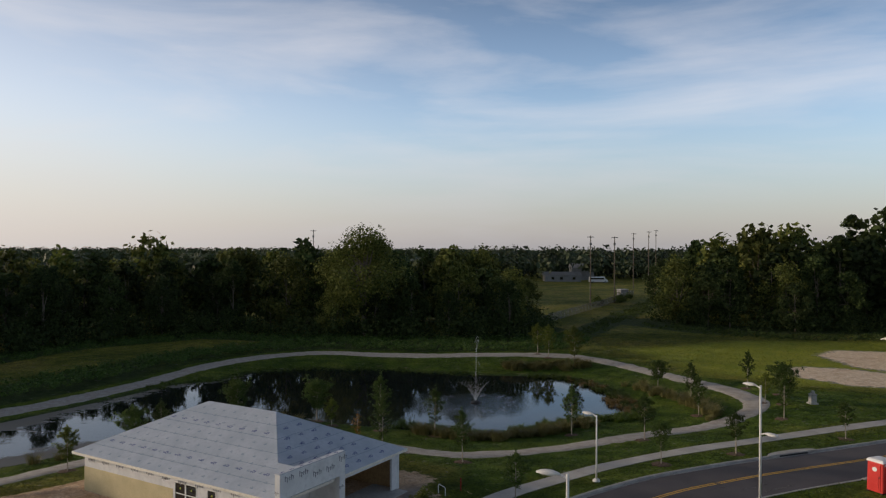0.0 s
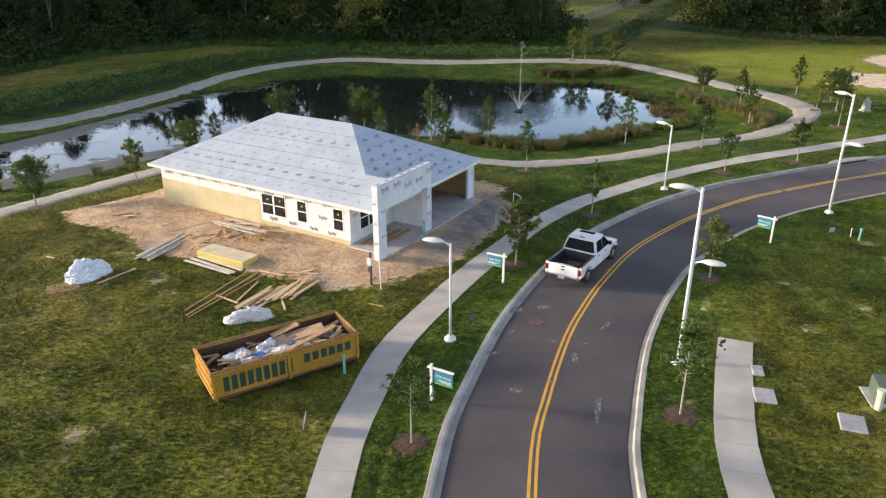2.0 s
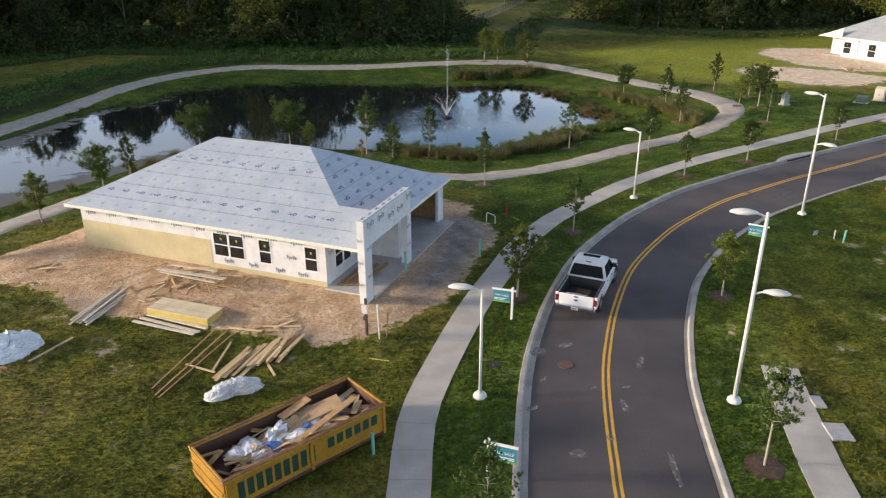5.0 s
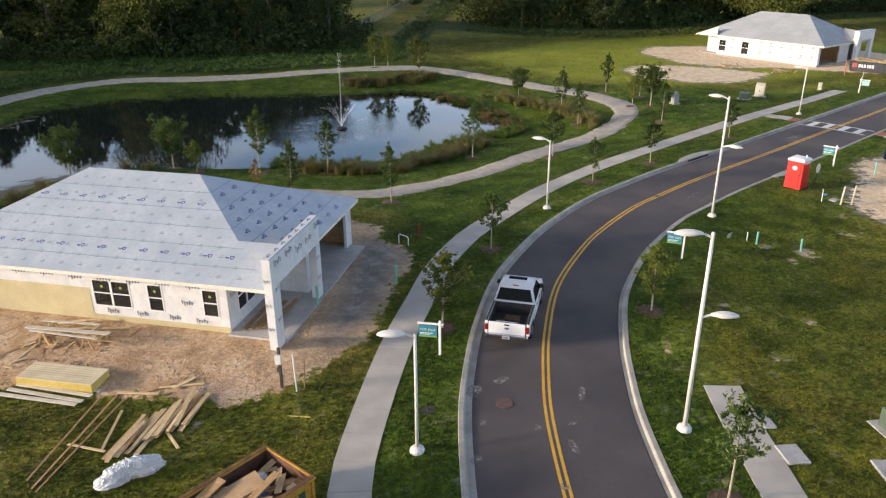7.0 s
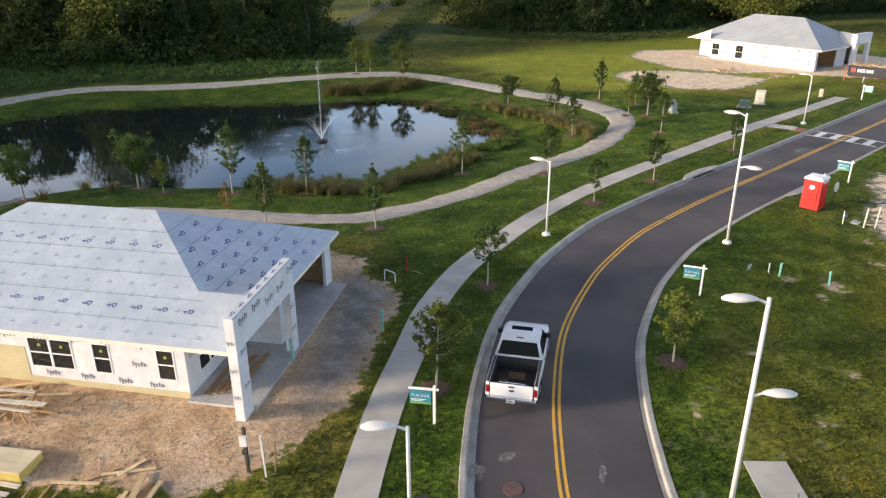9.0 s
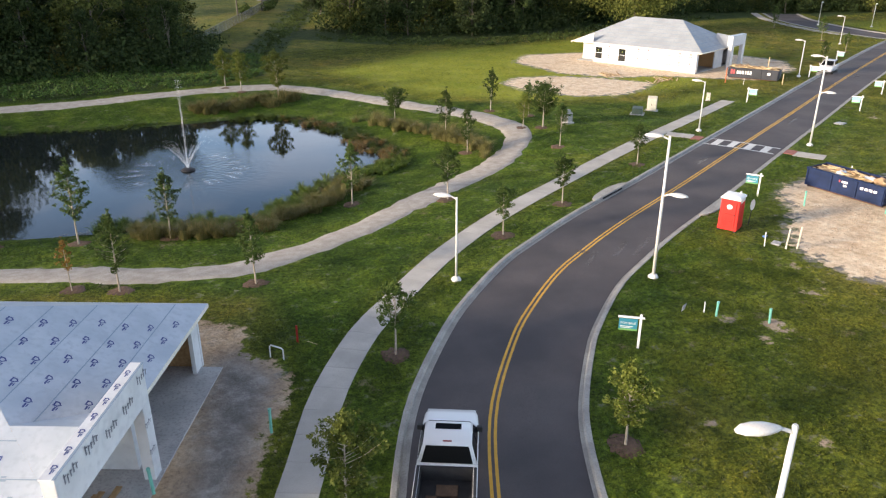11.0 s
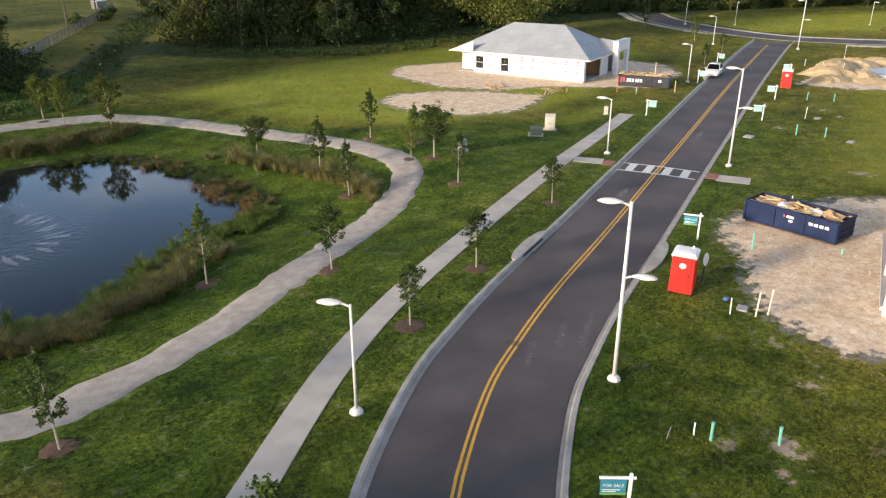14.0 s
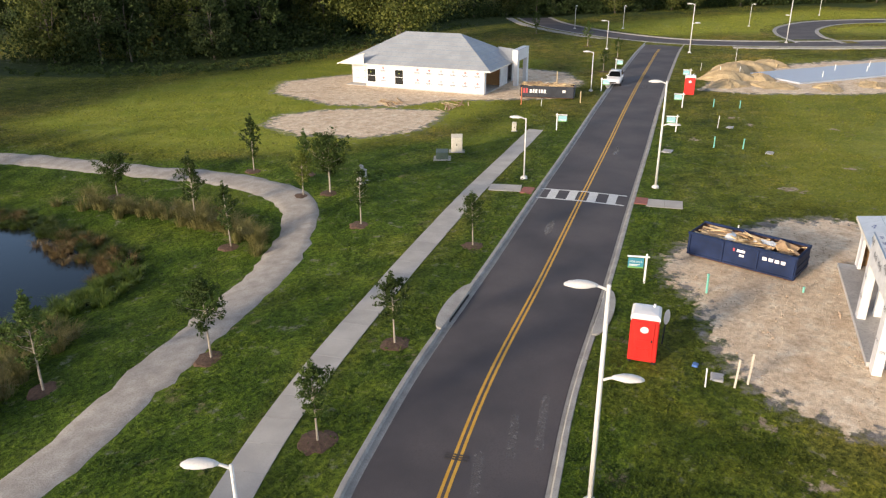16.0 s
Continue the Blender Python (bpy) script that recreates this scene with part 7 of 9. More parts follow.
def plank(m, ln, wd, th, mat=None, label="", name="plank", cat="timber", group=""):
    b = bmesh.new()
    box(b, (0, -wd / 2, 0), (ln, wd / 2, th), None, 0.004)
    ob = new(name, mesh_of(name, b, mat or WOOD))
    ob.matrix_basis = m
    return tagged(ob, label or "loose sawn pine board lying on the ground", cat, group or "loose boards")


def pack(label, m, rows, mat, cat="timber"):
    """A stack of boards: each row is (x, y, z, length, width, thickness, turn)."""
    t = thing("board_stack", label, cat, m)
    for x, y, z, ln, wd, th, a in rows:
        b = bmesh.new()
        box(b, (0, -wd / 2, 0), (ln, wd / 2, th), None, 0.004)
        ob = part("board", b, mat, t)
        ob.matrix_basis = pose(x, y, z, 0, 0, a)
    return t


GREY_WOOD = surf("weathered_board", (0.56, 0.51, 0.41), (0.68, 0.63, 0.53), 3, 0.8, 0.12, 30, (0.30, 0.27, 0.22), rand=0.2)
PALE_PINE = surf("pale_pine", (0.58, 0.50, 0.33), (0.70, 0.61, 0.42), 2, 0.75, 0.1, 30, (0.46, 0.38, 0.24), rand=0.1)
STRAW = surf("wrapped_yellow", (0.55, 0.42, 0.10), (0.64, 0.50, 0.15), 2, 0.6, 0.08, 20, rand=0.08)
rs = np.random.default_rng(61)
# grey boards beside the dirt
pack("bundle of weathered grey boards lying across the grass", pose(-12.2, 33.5, on(-12.2, 33.5, 0.09), 0, 0, 68),
     [(0.3 * rs.random(), -0.45 + 0.13 * k, 0.05 * (k % 3), 3.9 + 0.3 * rs.random(), 0.12, 0.05, rs.normal() * 1.5) for k in range(8)], GREY_WOOD)
# banded yellow pack with loose boards in front
t = thing("board_pack", "banded pack of boards with bright yellow edges", "timber", pose(-9.2, 33.95, on(-8, 33.5, 0.05), 0, 0, -30))
for k in range(6):
    part("layer", boxes(((0, 0, 0.06 * k), (3.3, 1.15, 0.06 * k + 0.055)), bevel=0.004), STRAW, t)
for k in range(8):
    part("top_board", boxes(((0.02 + 0.03 * rs.random(), 0.145 * k, 0.36), (3.32, 0.145 * k + 0.135, 0.40)), bevel=0.004), PALE_PINE, t)
for x in (0.6, 2.6):
    part("bearer", boxes(((x, -0.05, -0.09), (x + 0.09, 1.2, 0.0))), WOOD, t)
for k in range(4):
    plank(pose(-9.75 + 0.28 * k, 33.55 + 0.26 * k - 0.1, on(-9, 33.4, 0.10), 0, 0, -33 + rs.normal()), 3.4, 0.19, 0.04, GREY_WOOD, "long weathered board laid beside a stack")
# fan of new boards, lapped over one another
for k in range(24):
    x0, y0 = -5.7 + 0.115 * k + 0.05 * rs.normal(), 27.75 + 0.055 * k + 0.16 * rs.normal()
    plank(pose(x0, y0, on(x0, y0, 0.09 + 0.036 * (k % 3) + 0.02 * (k > 12)), 0, 0.8 * rs.normal(), 60 + 5 * rs.normal() * (0.6 if k < 16 else 2.0)), 1.9 + 0.8 * rs.random(), 0.09 + 0.10 * rs.random(), 0.035, WOOD if k % 7 != 5 else OSB)
for k, (x0, y0, a, ln) in enumerate(((-7.95, 27.6, 66, 4.8), (-7.75, 27.1, 64, 5.4), (-7.6, 26.9, 62, 5.2), (-5.8, 28.4, 76, 2.4), (-3.3, 27.7, 108, 1.2), (-6.9, 29.2, -35, 1.5))):
    plank(pose(x0, y0, on(x0, y0, 0.09), 0, 0, a), ln, 0.10 if k > 2 else 0.07, 0.035, WOOD if k > 2 else OSB)
# scrap on the dirt by the wall
for k, (x0, y0, a, ln) in enumerate(((-11.5, 37.6, 38, 2.2), (-8.9, 38.2, -22, 4.1), (-8.2, 38.4, -15, 2.0), (-10.2, 36.4, 30, 2.3), (-8.6, 37.4, -70, 1.3), (-7.4, 37.2, 40, 1.1), (-6.9, 36.6, -35, 1.8), (-9.5, 35.7, 62, 1.0),
                                     (-7.9, 36.8, 100, 1.2), (-8.3, 37.8, 15, 1.4), (-6.4, 36.2, 60, 0.9), (-5.4, 31.9, -25, 1.6), (-4.6, 31.6, 10, 1.2), (-3.9, 31.7, -12, 1.7), (-3.4, 31.4, 30, 1.0), (-16.4, 40.3, 10, 1.3), (-15.3, 39.7, 65, 1.1), (-15.6, 40.0, -10, 1.0))):
    plank(pose(x0, y0, on(x0, y0, 0.05 + 0.04 * (k % 3)), 0, -rs.random() * 5, a), ln, 0.12, 0.04, WOOD if k % 3 else OSB, "scrap board lying on bare dirt", group="scrap boards")
# saw horses with long boards across them, offcuts below
def saw_horse(x, y, turn):
    t = thing("saw_horse", "rough timber saw horse standing on bare dirt", "saw horse", pose(x, y, on(x, y, 0.05), 0, 0, turn), "saw horses")
    part("beam", boxes(((-0.55, -0.045, 0.56), (0.55, 0.045, 0.65)), bevel=0.004), WOOD, t)
    for sx in (-0.42, 0.42):
        for sy in (-1, 1):
            part("leg", tubes(([(sx * 1.15, sy * 0.30, -0.03), (sx, sy * 0.05, 0.58)], 0.035), seg=4), OSB, t)


saw_horse(-8.3, 37.1, 62)
saw_horse(-6.5, 36.1, 55)
for k, (x0, y0, a, ln, wd) in enumerate(((-9.2, 37.35, -29, 3.9, 0.24), (-8.6, 37.75, -28, 2.7, 0.15), (-9.0, 36.95, -33, 3.3, 0.12))):
    plank(pose(x0, y0, on(x0, y0, 0.705), 0, 0, a), ln, wd, 0.04, GREY_WOOD, "long pale board laid across saw horses", group="scrap boards")
for k in range(26):
    x0, y0 = -8.0 + 1.3 * rs.normal(), 36.5 + 0.55 * rs.normal()
    plank(pose(x0, y0, on(x0, y0, 0.05 + 0.02 * (k % 3)), 0, -abs(5 * rs.normal()), 360 * rs.random()), 0.25 + 0.5 * rs.random(), 0.06 + 0.08 * rs.random(), 0.03, WOOD if k % 3 else OSB, "short offcut lying on bare dirt", group="scrap boards")
# boards on the porch floor
for k in range(5):
    q = H1 + H1U * (0.5 + 0.28 * k) + H1V * (0.2 + 0.1 * k)
    plank(pose(q.x, q.y, 0.375 + 0.02 * k, 0, 0, 58 + 4 * rs.normal()), 2.8, 0.2, 0.04, OSB, "brown board lying on the porch slab", group="porch boards")


def tarp(x, y, size, tall, seed, turn, label):
    rng = np.random.default_rng(seed)
    me = mesh_of("plastic_wrap", crumple(rng, size, tall, 76, 24), SHEET)
    ob = new("plastic_wrap", me)
    ob.matrix_basis = pose(x, y, on(x, y, 0.03), 0, 0, turn)
    return tagged(ob, label, "plastic sheet")


tarp(-14.2, 31.6, 0.95, 0.75, 5, 20, "large crumpled bundle of white plastic sheeting on grass")
tarp(-4.9, 26.95, 0.72, 0.5, 8, 10, "crumpled bundle of white plastic sheeting beside boards")
plank(pose(-15.5, 29.9, on(-15, 30, 0.04), 0, 0, 25), 1.5, 1.1, 0.03, OSB, "flat brown board under a plastic bundle", "board", "timber")
plank(pose(-13.3, 30.6, on(-13, 31, 0.05), 0, 0, 55), 2.2, 0.12, 0.05, WOOD)
plank(pose(-17.0, 33.9, on(-17, 34, 0.05), 0, 0, 150), 0.6, 0.12, 0.05, WOOD)

# ---- posts, pipes and boxes ----
PVC = surf("pvc_teal", (0.16, 0.46, 0.38), (0.20, 0.52, 0.43), 3, 0.4, 0.02, 20)
PVC_WHITE = plain("pvc_white", (0.76, 0.76, 0.74), 0.4)
BOX_GREEN = surf("cabinet_green", (0.075, 0.11, 0.085), (0.10, 0.14, 0.105), 2, 0.45, 0.03, 20)
BOX_BEIGE = surf("cabinet_beige", (0.55, 0.52, 0.43), (0.62, 0.59, 0.50), 2, 0.5, 0.03, 20)
LID = surf("lid_grey", (0.34, 0.34, 0.35), (0.42, 0.42, 0.42), 4, 0.7, 0.1, 30)
SIGN_ORANGE = plain("marker_orange", (0.55, 0.16, 0.06), 0.6)
MARK_RED = plain("marker_red", (0.35, 0.02, 0.015), 0.5)


def stub(x, y, tall, mat, label, r=0.055, cap=True):
    t = thing("pipe_stub", label, "pipe", pose(x, y, on(x, y, 0.04), 2 * rs.normal(), 2 * rs.normal(), 0), "pipe stubs")
    part("pipe", tubes(([(0, 0, -0.2), (0, 0, tall)], r), seg=10), mat, t)
    if cap:
        part("cap", tubes(([(0, 0, tall - 0.06), (0, 0, tall + 0.02)], r * 1.2), seg=10), PVC_WHITE if mat is PVC_WHITE else mat, t)
    return t


for x, y, h_ in ((7.45, 37.75, 1.0), (3.2, 36.35, 1.0), (0.1, 22.2, 0.85), (28.4, 35.85, 0.75), (30.0, 34.15, 0.75), (46.1, 43.7, 1.05), (49.2, 40.0, 0.3), (74.3, 54.5, 0.95), (75.4, 52.4, 0.9), (91.1, 61.2, 0.9), (92.3, 58.8, 0.8)):
    stub(x, y, h_, PVC, "upright teal plastic pipe stub in the ground")
for x, y, h_ in ((1.1, 29.7, 1.7), (37.7, 40.35, 0.85), (28.2, 36.4, 0.55), (109.2, 67.6, 1.6), (111.7, 66.0, 1.4), (126.7, 71.9, 1.8), (114.5, 72.3, 1.0), (81.5, 57.0, 1.2), (52.3, 44.6, 1.6), (79.8, 75.8, 0.8)):
    stub(x, y, h_, PVC_WHITE, "slim white pipe standing in the ground", 0.03)
# white pipe hoop, red marker
t = thing("pipe_hoop", "bent white plastic pipe standing by the dirt", "pipe", pose(9.25, 42.4, on(9.25, 42.4), 0, 0, -40))
part("hoop", tubes(([(-0.3, 0, -0.1), (-0.3, 0, 0.55), (-0.25, 0, 0.62), (0.2, 0, 0.52), (0.28, 0, 0.45), (0.28, 0, -0.1)], 0.03)), PVC_WHITE, t)
t = thing("marker_post", "short red marker post in the grass", "post", pose(10.5, 43.4, on(10.5, 43.4)))
part("post", boxes(((-0.04, -0.03, -0.1), (0.04, 0.03, 0.85)), bevel=0.008), MARK_RED, t)
plank(pose(11.2, 42.9, on(11, 43, 0.04), 0, 0, 120), 1.6, 0.04, 0.03, WOOD)
disc(9.3, 41.7, 0.3, on(9.3, 41.7, 0.02), SLAB, "stone_lump", "pale broken lump of concrete", "rubble")
# meter post by the drive
t = thing("meter_post", "dark temporary power post with a meter box", "post", pose(0.6, 30.1, on(0.6, 30.1), 0, 0, -30))
part("post", boxes(((-0.05, -0.05, -0.2), (0.05, 0.05, 1.75)), bevel=0.006), IRON, t, "dark post")
part("meter_box", boxes(((-0.13, -0.16, 1.1), (0.13, -0.05, 1.5)), bevel=0.015), POLE, t, "grey meter box")
part("socket", boxes(((-0.09, -0.13, 0.75), (0.09, -0.05, 0.95)), bevel=0.01), IRON, t)
plank(pose(1.45, 29.9, on(1.4, 29.9, 0.02), 0, -86, 0), 1.2, 0.07, 0.04, OSB, "upright wooden stake in bare dirt", "stake", "stake")
disc(1.9, 29.2, 0.3, on(1.9, 29.2, 0.03), LID, "box_lid", "flat grey round lid in the grass", "cover")
plank(pose(0.5, 28.4, on(0.5, 28.4, 0.04), 0, 0, -25), 0.9, 0.05, 0.03, STRAW, "yellow strip lying on the grass")
# yard sign
t = thing("yard_sign", "small white yard sign tilted in the grass", "sign", pose(-0.95, 18.45, on(-0.95, 18.45), 8, 0, 92))
part("panel", boxes(((-0.3, -0.008, 0.22), (0.3, 0.008, 0.62))), PAINT_WHITE, t)
part("stake", tubes(([(-0.2, 0, -0.15), (-0.2, 0, 0.3)], 0.006), ([(0.2, 0, -0.15), (0.2, 0, 0.3)], 0.006)), IRON, t)
t = thing("yard_sign", "small white yard sign standing by a pipe stub", "sign", pose(27.3, 36.9, on(27.3, 36.9), 6, 0, 20))
part("panel", boxes(((-0.2, -0.008, 0.14), (0.2, 0.008, 0.44))), LID, t)
part("stake", tubes(([(-0.15, 0, -0.15), (-0.15, 0, 0.25)], 0.006), ([(0.15, 0, -0.15), (0.15, 0, 0.25)], 0.006)), IRON, t)
# paddle marker
t = thing("paddle_marker", "black stake with a white paddle", "marker", pose(39.8, 43.15, on(39.8, 43.15), 0, 3, -50))
part("stake", boxes(((-0.03, -0.03, -0.2), (0.03, 0.03, 1.5)), bevel=0.004), BLACK, t)
b = bmesh.new()
loft(b, [[(0.13 * math.cos(a), yy, 1.35 + 0.36 * math.sin(a)) for a in np.linspace(0, 6.283, 16, endpoint=False)] for yy in (-0.06, -0.032)])
part("paddle", b, PAINT_WHITE, t, "white paddle")
# water service posts
for x, y, h_ in ((38.4, 39.45, 1.25), (39.0, 39.15, 1.35)):
    t = thing("service_post", "weathered wooden post with a water pipe", "post", pose(x, y, on(x, y), 2, 2, 20), "service posts")
    part("post", boxes(((-0.05, -0.04, -0.2), (0.05, 0.04, h_)), bevel=0.006), GREY_WOOD, t)
    part("pipe", tubes(([(0.09, 0, -0.1), (0.09, 0, h_ * 0.7), (0.02, 0, h_ * 0.75)], 0.02)), POLE, t)


def lid(x, y, w, d, turn, label, mat=None):
    ob = new("box_lid", mesh_of("box_lid", boxes(((-w / 2, -d / 2, -0.08), (w / 2, d / 2, 0.05)), bevel=0.03), mat or LID))
    ob.matrix_basis = pose(x, y, on(x, y, 0.09), 0, 0, turn)
    return tagged(ob, label, "cover", "box lids")


lid(38.65, 40.25, 0.6, 0.5, 20, "flat grey meter box lid in the grass")
lid(39.0, 41.3, 0.3, 0.24, 10, "small blue valve lid in the grass", SHEET_BLUE)
lid(16.75, 22.0, 0.45, 0.75, -15, "pale rectangular utility lid beside the footpath")
lid(16.3, 20.25, 0.8, 1.0, -15, "large pale utility lid beside the footpath")
lid(18.75, 18.5, 0.9, 1.05, -20, "grey utility lid with worn marks on the lawn")
lid(75.5, 50.2, 0.9, 0.6, 10, "flat grey lid in the rough grass")
lid(82.5, 56.2, 0.8, 0.6, 10, "flat grey lid in the rough grass")
lid(70.5, 57.0, 1.0, 0.8, 10, "flat grey lid in the rough grass")


def cabinet(x, y, w, d, h_, turn, mat, label, pad_mat=None):
    t = thing("utility_cabinet", label, "utility box", pose(x, y, on(x, y, 0.02), 0, 0, turn))
    part("pad", boxes(((-w * 0.7, -d * 0.8, -0.1), (w * 0.7, d * 0.8, 0.08)), bevel=0.015), pad_mat or SLAB, t, "concrete pad")
    b = bmesh.new()
    loft(b, [[(-w / 2, -d / 2, 0.08), (w / 2, -d / 2, 0.08), (w / 2, d / 2, 0.08), (-w / 2, d / 2, 0.08)], [(-w / 2, -d / 2, h_ * 0.86), (w / 2, -d / 2, h_ * 0.86), (w / 2, d / 2, h_), (-w / 2, d / 2, h_)]])
    bmesh.ops.bevel(b, geom=b.edges[:], offset=0.02, segments=1, affect="EDGES")
    part("body", b, mat, t)
    part("door", boxes(((-w * 0.44, -d / 2 - 0.018, 0.14), (w * 0.44, -d / 2, h_ * 0.8)), bevel=0.008), mat, t)
    part("handle", boxes(((-0.03, -d / 2 - 0.04, h_ * 0.4), (0.03, -d / 2 - 0.018, h_ * 0.52))), IRON, t)
    return t


cabinet(20.9, 20.0, 1.15, 0.9, 0.85, -10, BOX_GREEN, "squat grey-green transformer cabinet on a concrete pad")
stub(20.15, 19.35, 0.85, plain("bollard_cream", (0.55, 0.60, 0.42), 0.5), "pale green plastic bollard beside a cabinet", 0.13)
cabinet(56.8, 70.3, 1.0, 0.9, 0.75, -50, BOX_GREEN, "squat grey-green utility cabinet on a pad")
cabinet(59.3, 70.8, 0.95, 0.6, 1.5, -50, BOX_BEIGE, "tall beige utility cabinet on a pad")
cabinet(68.4, 71.3, 0.4, 0.3, 0.9, -50, BOX_BEIGE, "small beige service pillar in the grass")

# stone pedestal on the lawn
STONE = surf("stone_grey", (0.30, 0.30, 0.29), (0.42, 0.42, 0.40), 5, 0.85, 0.3, 30)
t = thing("stone_pedestal", "grey stone pedestal with a rounded top on the lawn", "pedestal", pose(47.8, 70.4, on(47.8, 70.4)))
b = bmesh.new()
loft(b, [[(r * x, r * y, z) for x, y in ((-1, -1), (1, -1), (1, 1), (-1, 1))] for r, z in ((0.42, -0.05), (0.42, 0.14), (0.30, 0.18), (0.27, 0.9), (0.31, 0.95), (0.31, 1.03), (0.22, 1.08))])
part("plinth", b, STONE, t)
b = bmesh.new()
loft(b, [[(r * math.cos(a), r * math.sin(a), z) for a in np.linspace(0, 6.283, 12, endpoint=False)] for r, z in ((0.2, 1.06), (0.21, 1.2), (0.15, 1.34), (0.05, 1.4))])
part("finial", b, STONE, t, "rounded finial")

# by the farther houses
for x, y, a, n in ((69.0, 88.5, 25, 12), (71.0, 82.3, 15, 18)):
    for k in range(n):
        x0, y0 = x + 0.24 * k + 0.1 * rs.normal(), y + 0.02 * k + 0.3 * rs.normal()
        plank(pose(x0, y0, on(x0, y0, 0.05 + 0.03 * (k % 3)), 0, 0, a + 40 + 18 * rs.normal()), 2.0 + 1.2 * rs.random(), 0.13, 0.04, OSB if k % 2 else WOOD, "brown offcut board on the grass", group="offcuts")
for x, y, h_, mt, lb in ((79.2, 78.0, 1.9, SIGN_ORANGE, "orange painted timber stake standing in the ground"), (84.0, 73.4, 1.3, WOOD, "bare timber stake standing in the grass"), (91.2, 81.0, 1.8, WOOD, "tall timber stake with a white card")):
    t = thing("stake", lb, "stake", pose(x, y, on(x, y)))
    part("stick", boxes(((-0.05, -0.04, -0.2), (0.05, 0.04, h_)), bevel=0.006), mt, t)
# concrete pad with heaped sand
t = thing("slab_pad", "pale blue-grey concrete slab freshly cast on a sandy plot", "slab", pose(122, 57.2, 0.0, 0, 0, -28))
part("slab", boxes(((-10, -4.2, -0.1), (16, 4.5, 0.28)), bevel=0.02), plain("slab_blue", (0.40, 0.44, 0.50), 0.5), t)
for k, (x, y) in enumerate(((-4, -2), (2, 1.5), (5, -1), (9, 2))):
    part("riser", tubes(([(x, y, 0.25), (x, y, 1.0)], 0.05)), PVC_WHITE, t)
SAND = surf("heap_sand", (0.38, 0.29, 0.16), (0.50, 0.39, 0.23), 1.0, 0.95, 0.4, 8)


def mound(x, y, r, h_, seed):
    rng = np.random.default_rng(seed)
    b = bmesh.new()
    n = 22
    ph = rng.random(3) * 6.28
    loft(b, [[(r * f * (1 + 0.18 * math.sin(2 * a + ph[0]) + 0.1 * math.sin(5 * a + ph[1]) + 0.05 * rng.normal()) * math.cos(a), r * f * (1 + 0.18 * math.sin(3 * a + ph[2]) + 0.06 * rng.normal()) * 0.7 * math.sin(a), z * h_ + 0.05 * rng.normal() * (z > 0)) for a in np.linspace(0, 6.283, n, endpoint=False)]
             for f, z in ((1.1, -0.1), (0.95, 0.1), (0.78, 0.42), (0.55, 0.72), (0.3, 0.92), (0.08, 1.0))])
    ob = new("sand_mound", mesh_of("sand_mound", b, SAND))
    ob.matrix_basis = pose(x, y, 0.0, 0, 0, rng.random() * 360)
    return tagged(ob, "mound of yellow sand on a building plot", "sand mound", "sand mounds")


for k, (x, y, r, h_) in enumerate(((104.5, 64.8, 3.0, 0.9), (109, 66.8, 3.6, 1.3), (114.5, 68, 3.8, 1.5), (119.5, 67.8, 3.2, 1.2), (112, 63.4, 2.6, 0.8), (125, 66.5, 3.0, 0.9), (107.5, 60.5, 3.0, 0.6), (110.8, 54.8, 2.6, 0.5), (116, 51, 3.0, 0.5))):
    mound(x, y, r, h_, 500 + k)
t = thing("lumber_pack", "tall pack of new pine framing lumber", "timber", pose(150, 53, 0.1, 0, 0, -30))
for k in range(7):
    part("layer", boxes(((0, 0, 0.2 * k), (5.0, 1.3, 0.2 * k + 0.18)), bevel=0.01), WOOD, t)

# ---- far field: poles, fence, bus, buildings ----
GALV = surf("galvanised_dull", (0.16, 0.165, 0.16), (0.22, 0.22, 0.21), 3, 0.6, 0.05, 20)


def boxes_between(a, b, z0, z1, th=0.012):
    """A thin upright panel from one plan point to another."""
    bm = bmesh.new()
    d = Vector((b[0] - a[0], b[1] - a[1], 0))
    m = Matrix.Translation((a[0], a[1], 0)) @ Matrix.Rotation(math.atan2(d.y, d.x), 4, "Z")
    box(bm, (0, -th / 2, z0), (d.length, th / 2, z1), m)
    return bm


def field_pole(x, y, tall, heads=1):
    t = thing("utility_pole", "tall weathered timber pole at the sports field", "pole", pose(x, y, 0), "utility poles")
    part("pole", tubes(([(0, 0, -0.5), (0, 0, tall)], [0.20, 0.12]), seg=8), BARK, t)
    part("fitting", boxes(((-0.3, -0.2, tall - 2.6), (0.3, 0.2, tall - 2.0)), ((-1.0, -0.08, tall - 0.5), (1.0, 0.08, tall - 0.3)), bevel=0.02), GALV, t, "grey fitting")
    return t


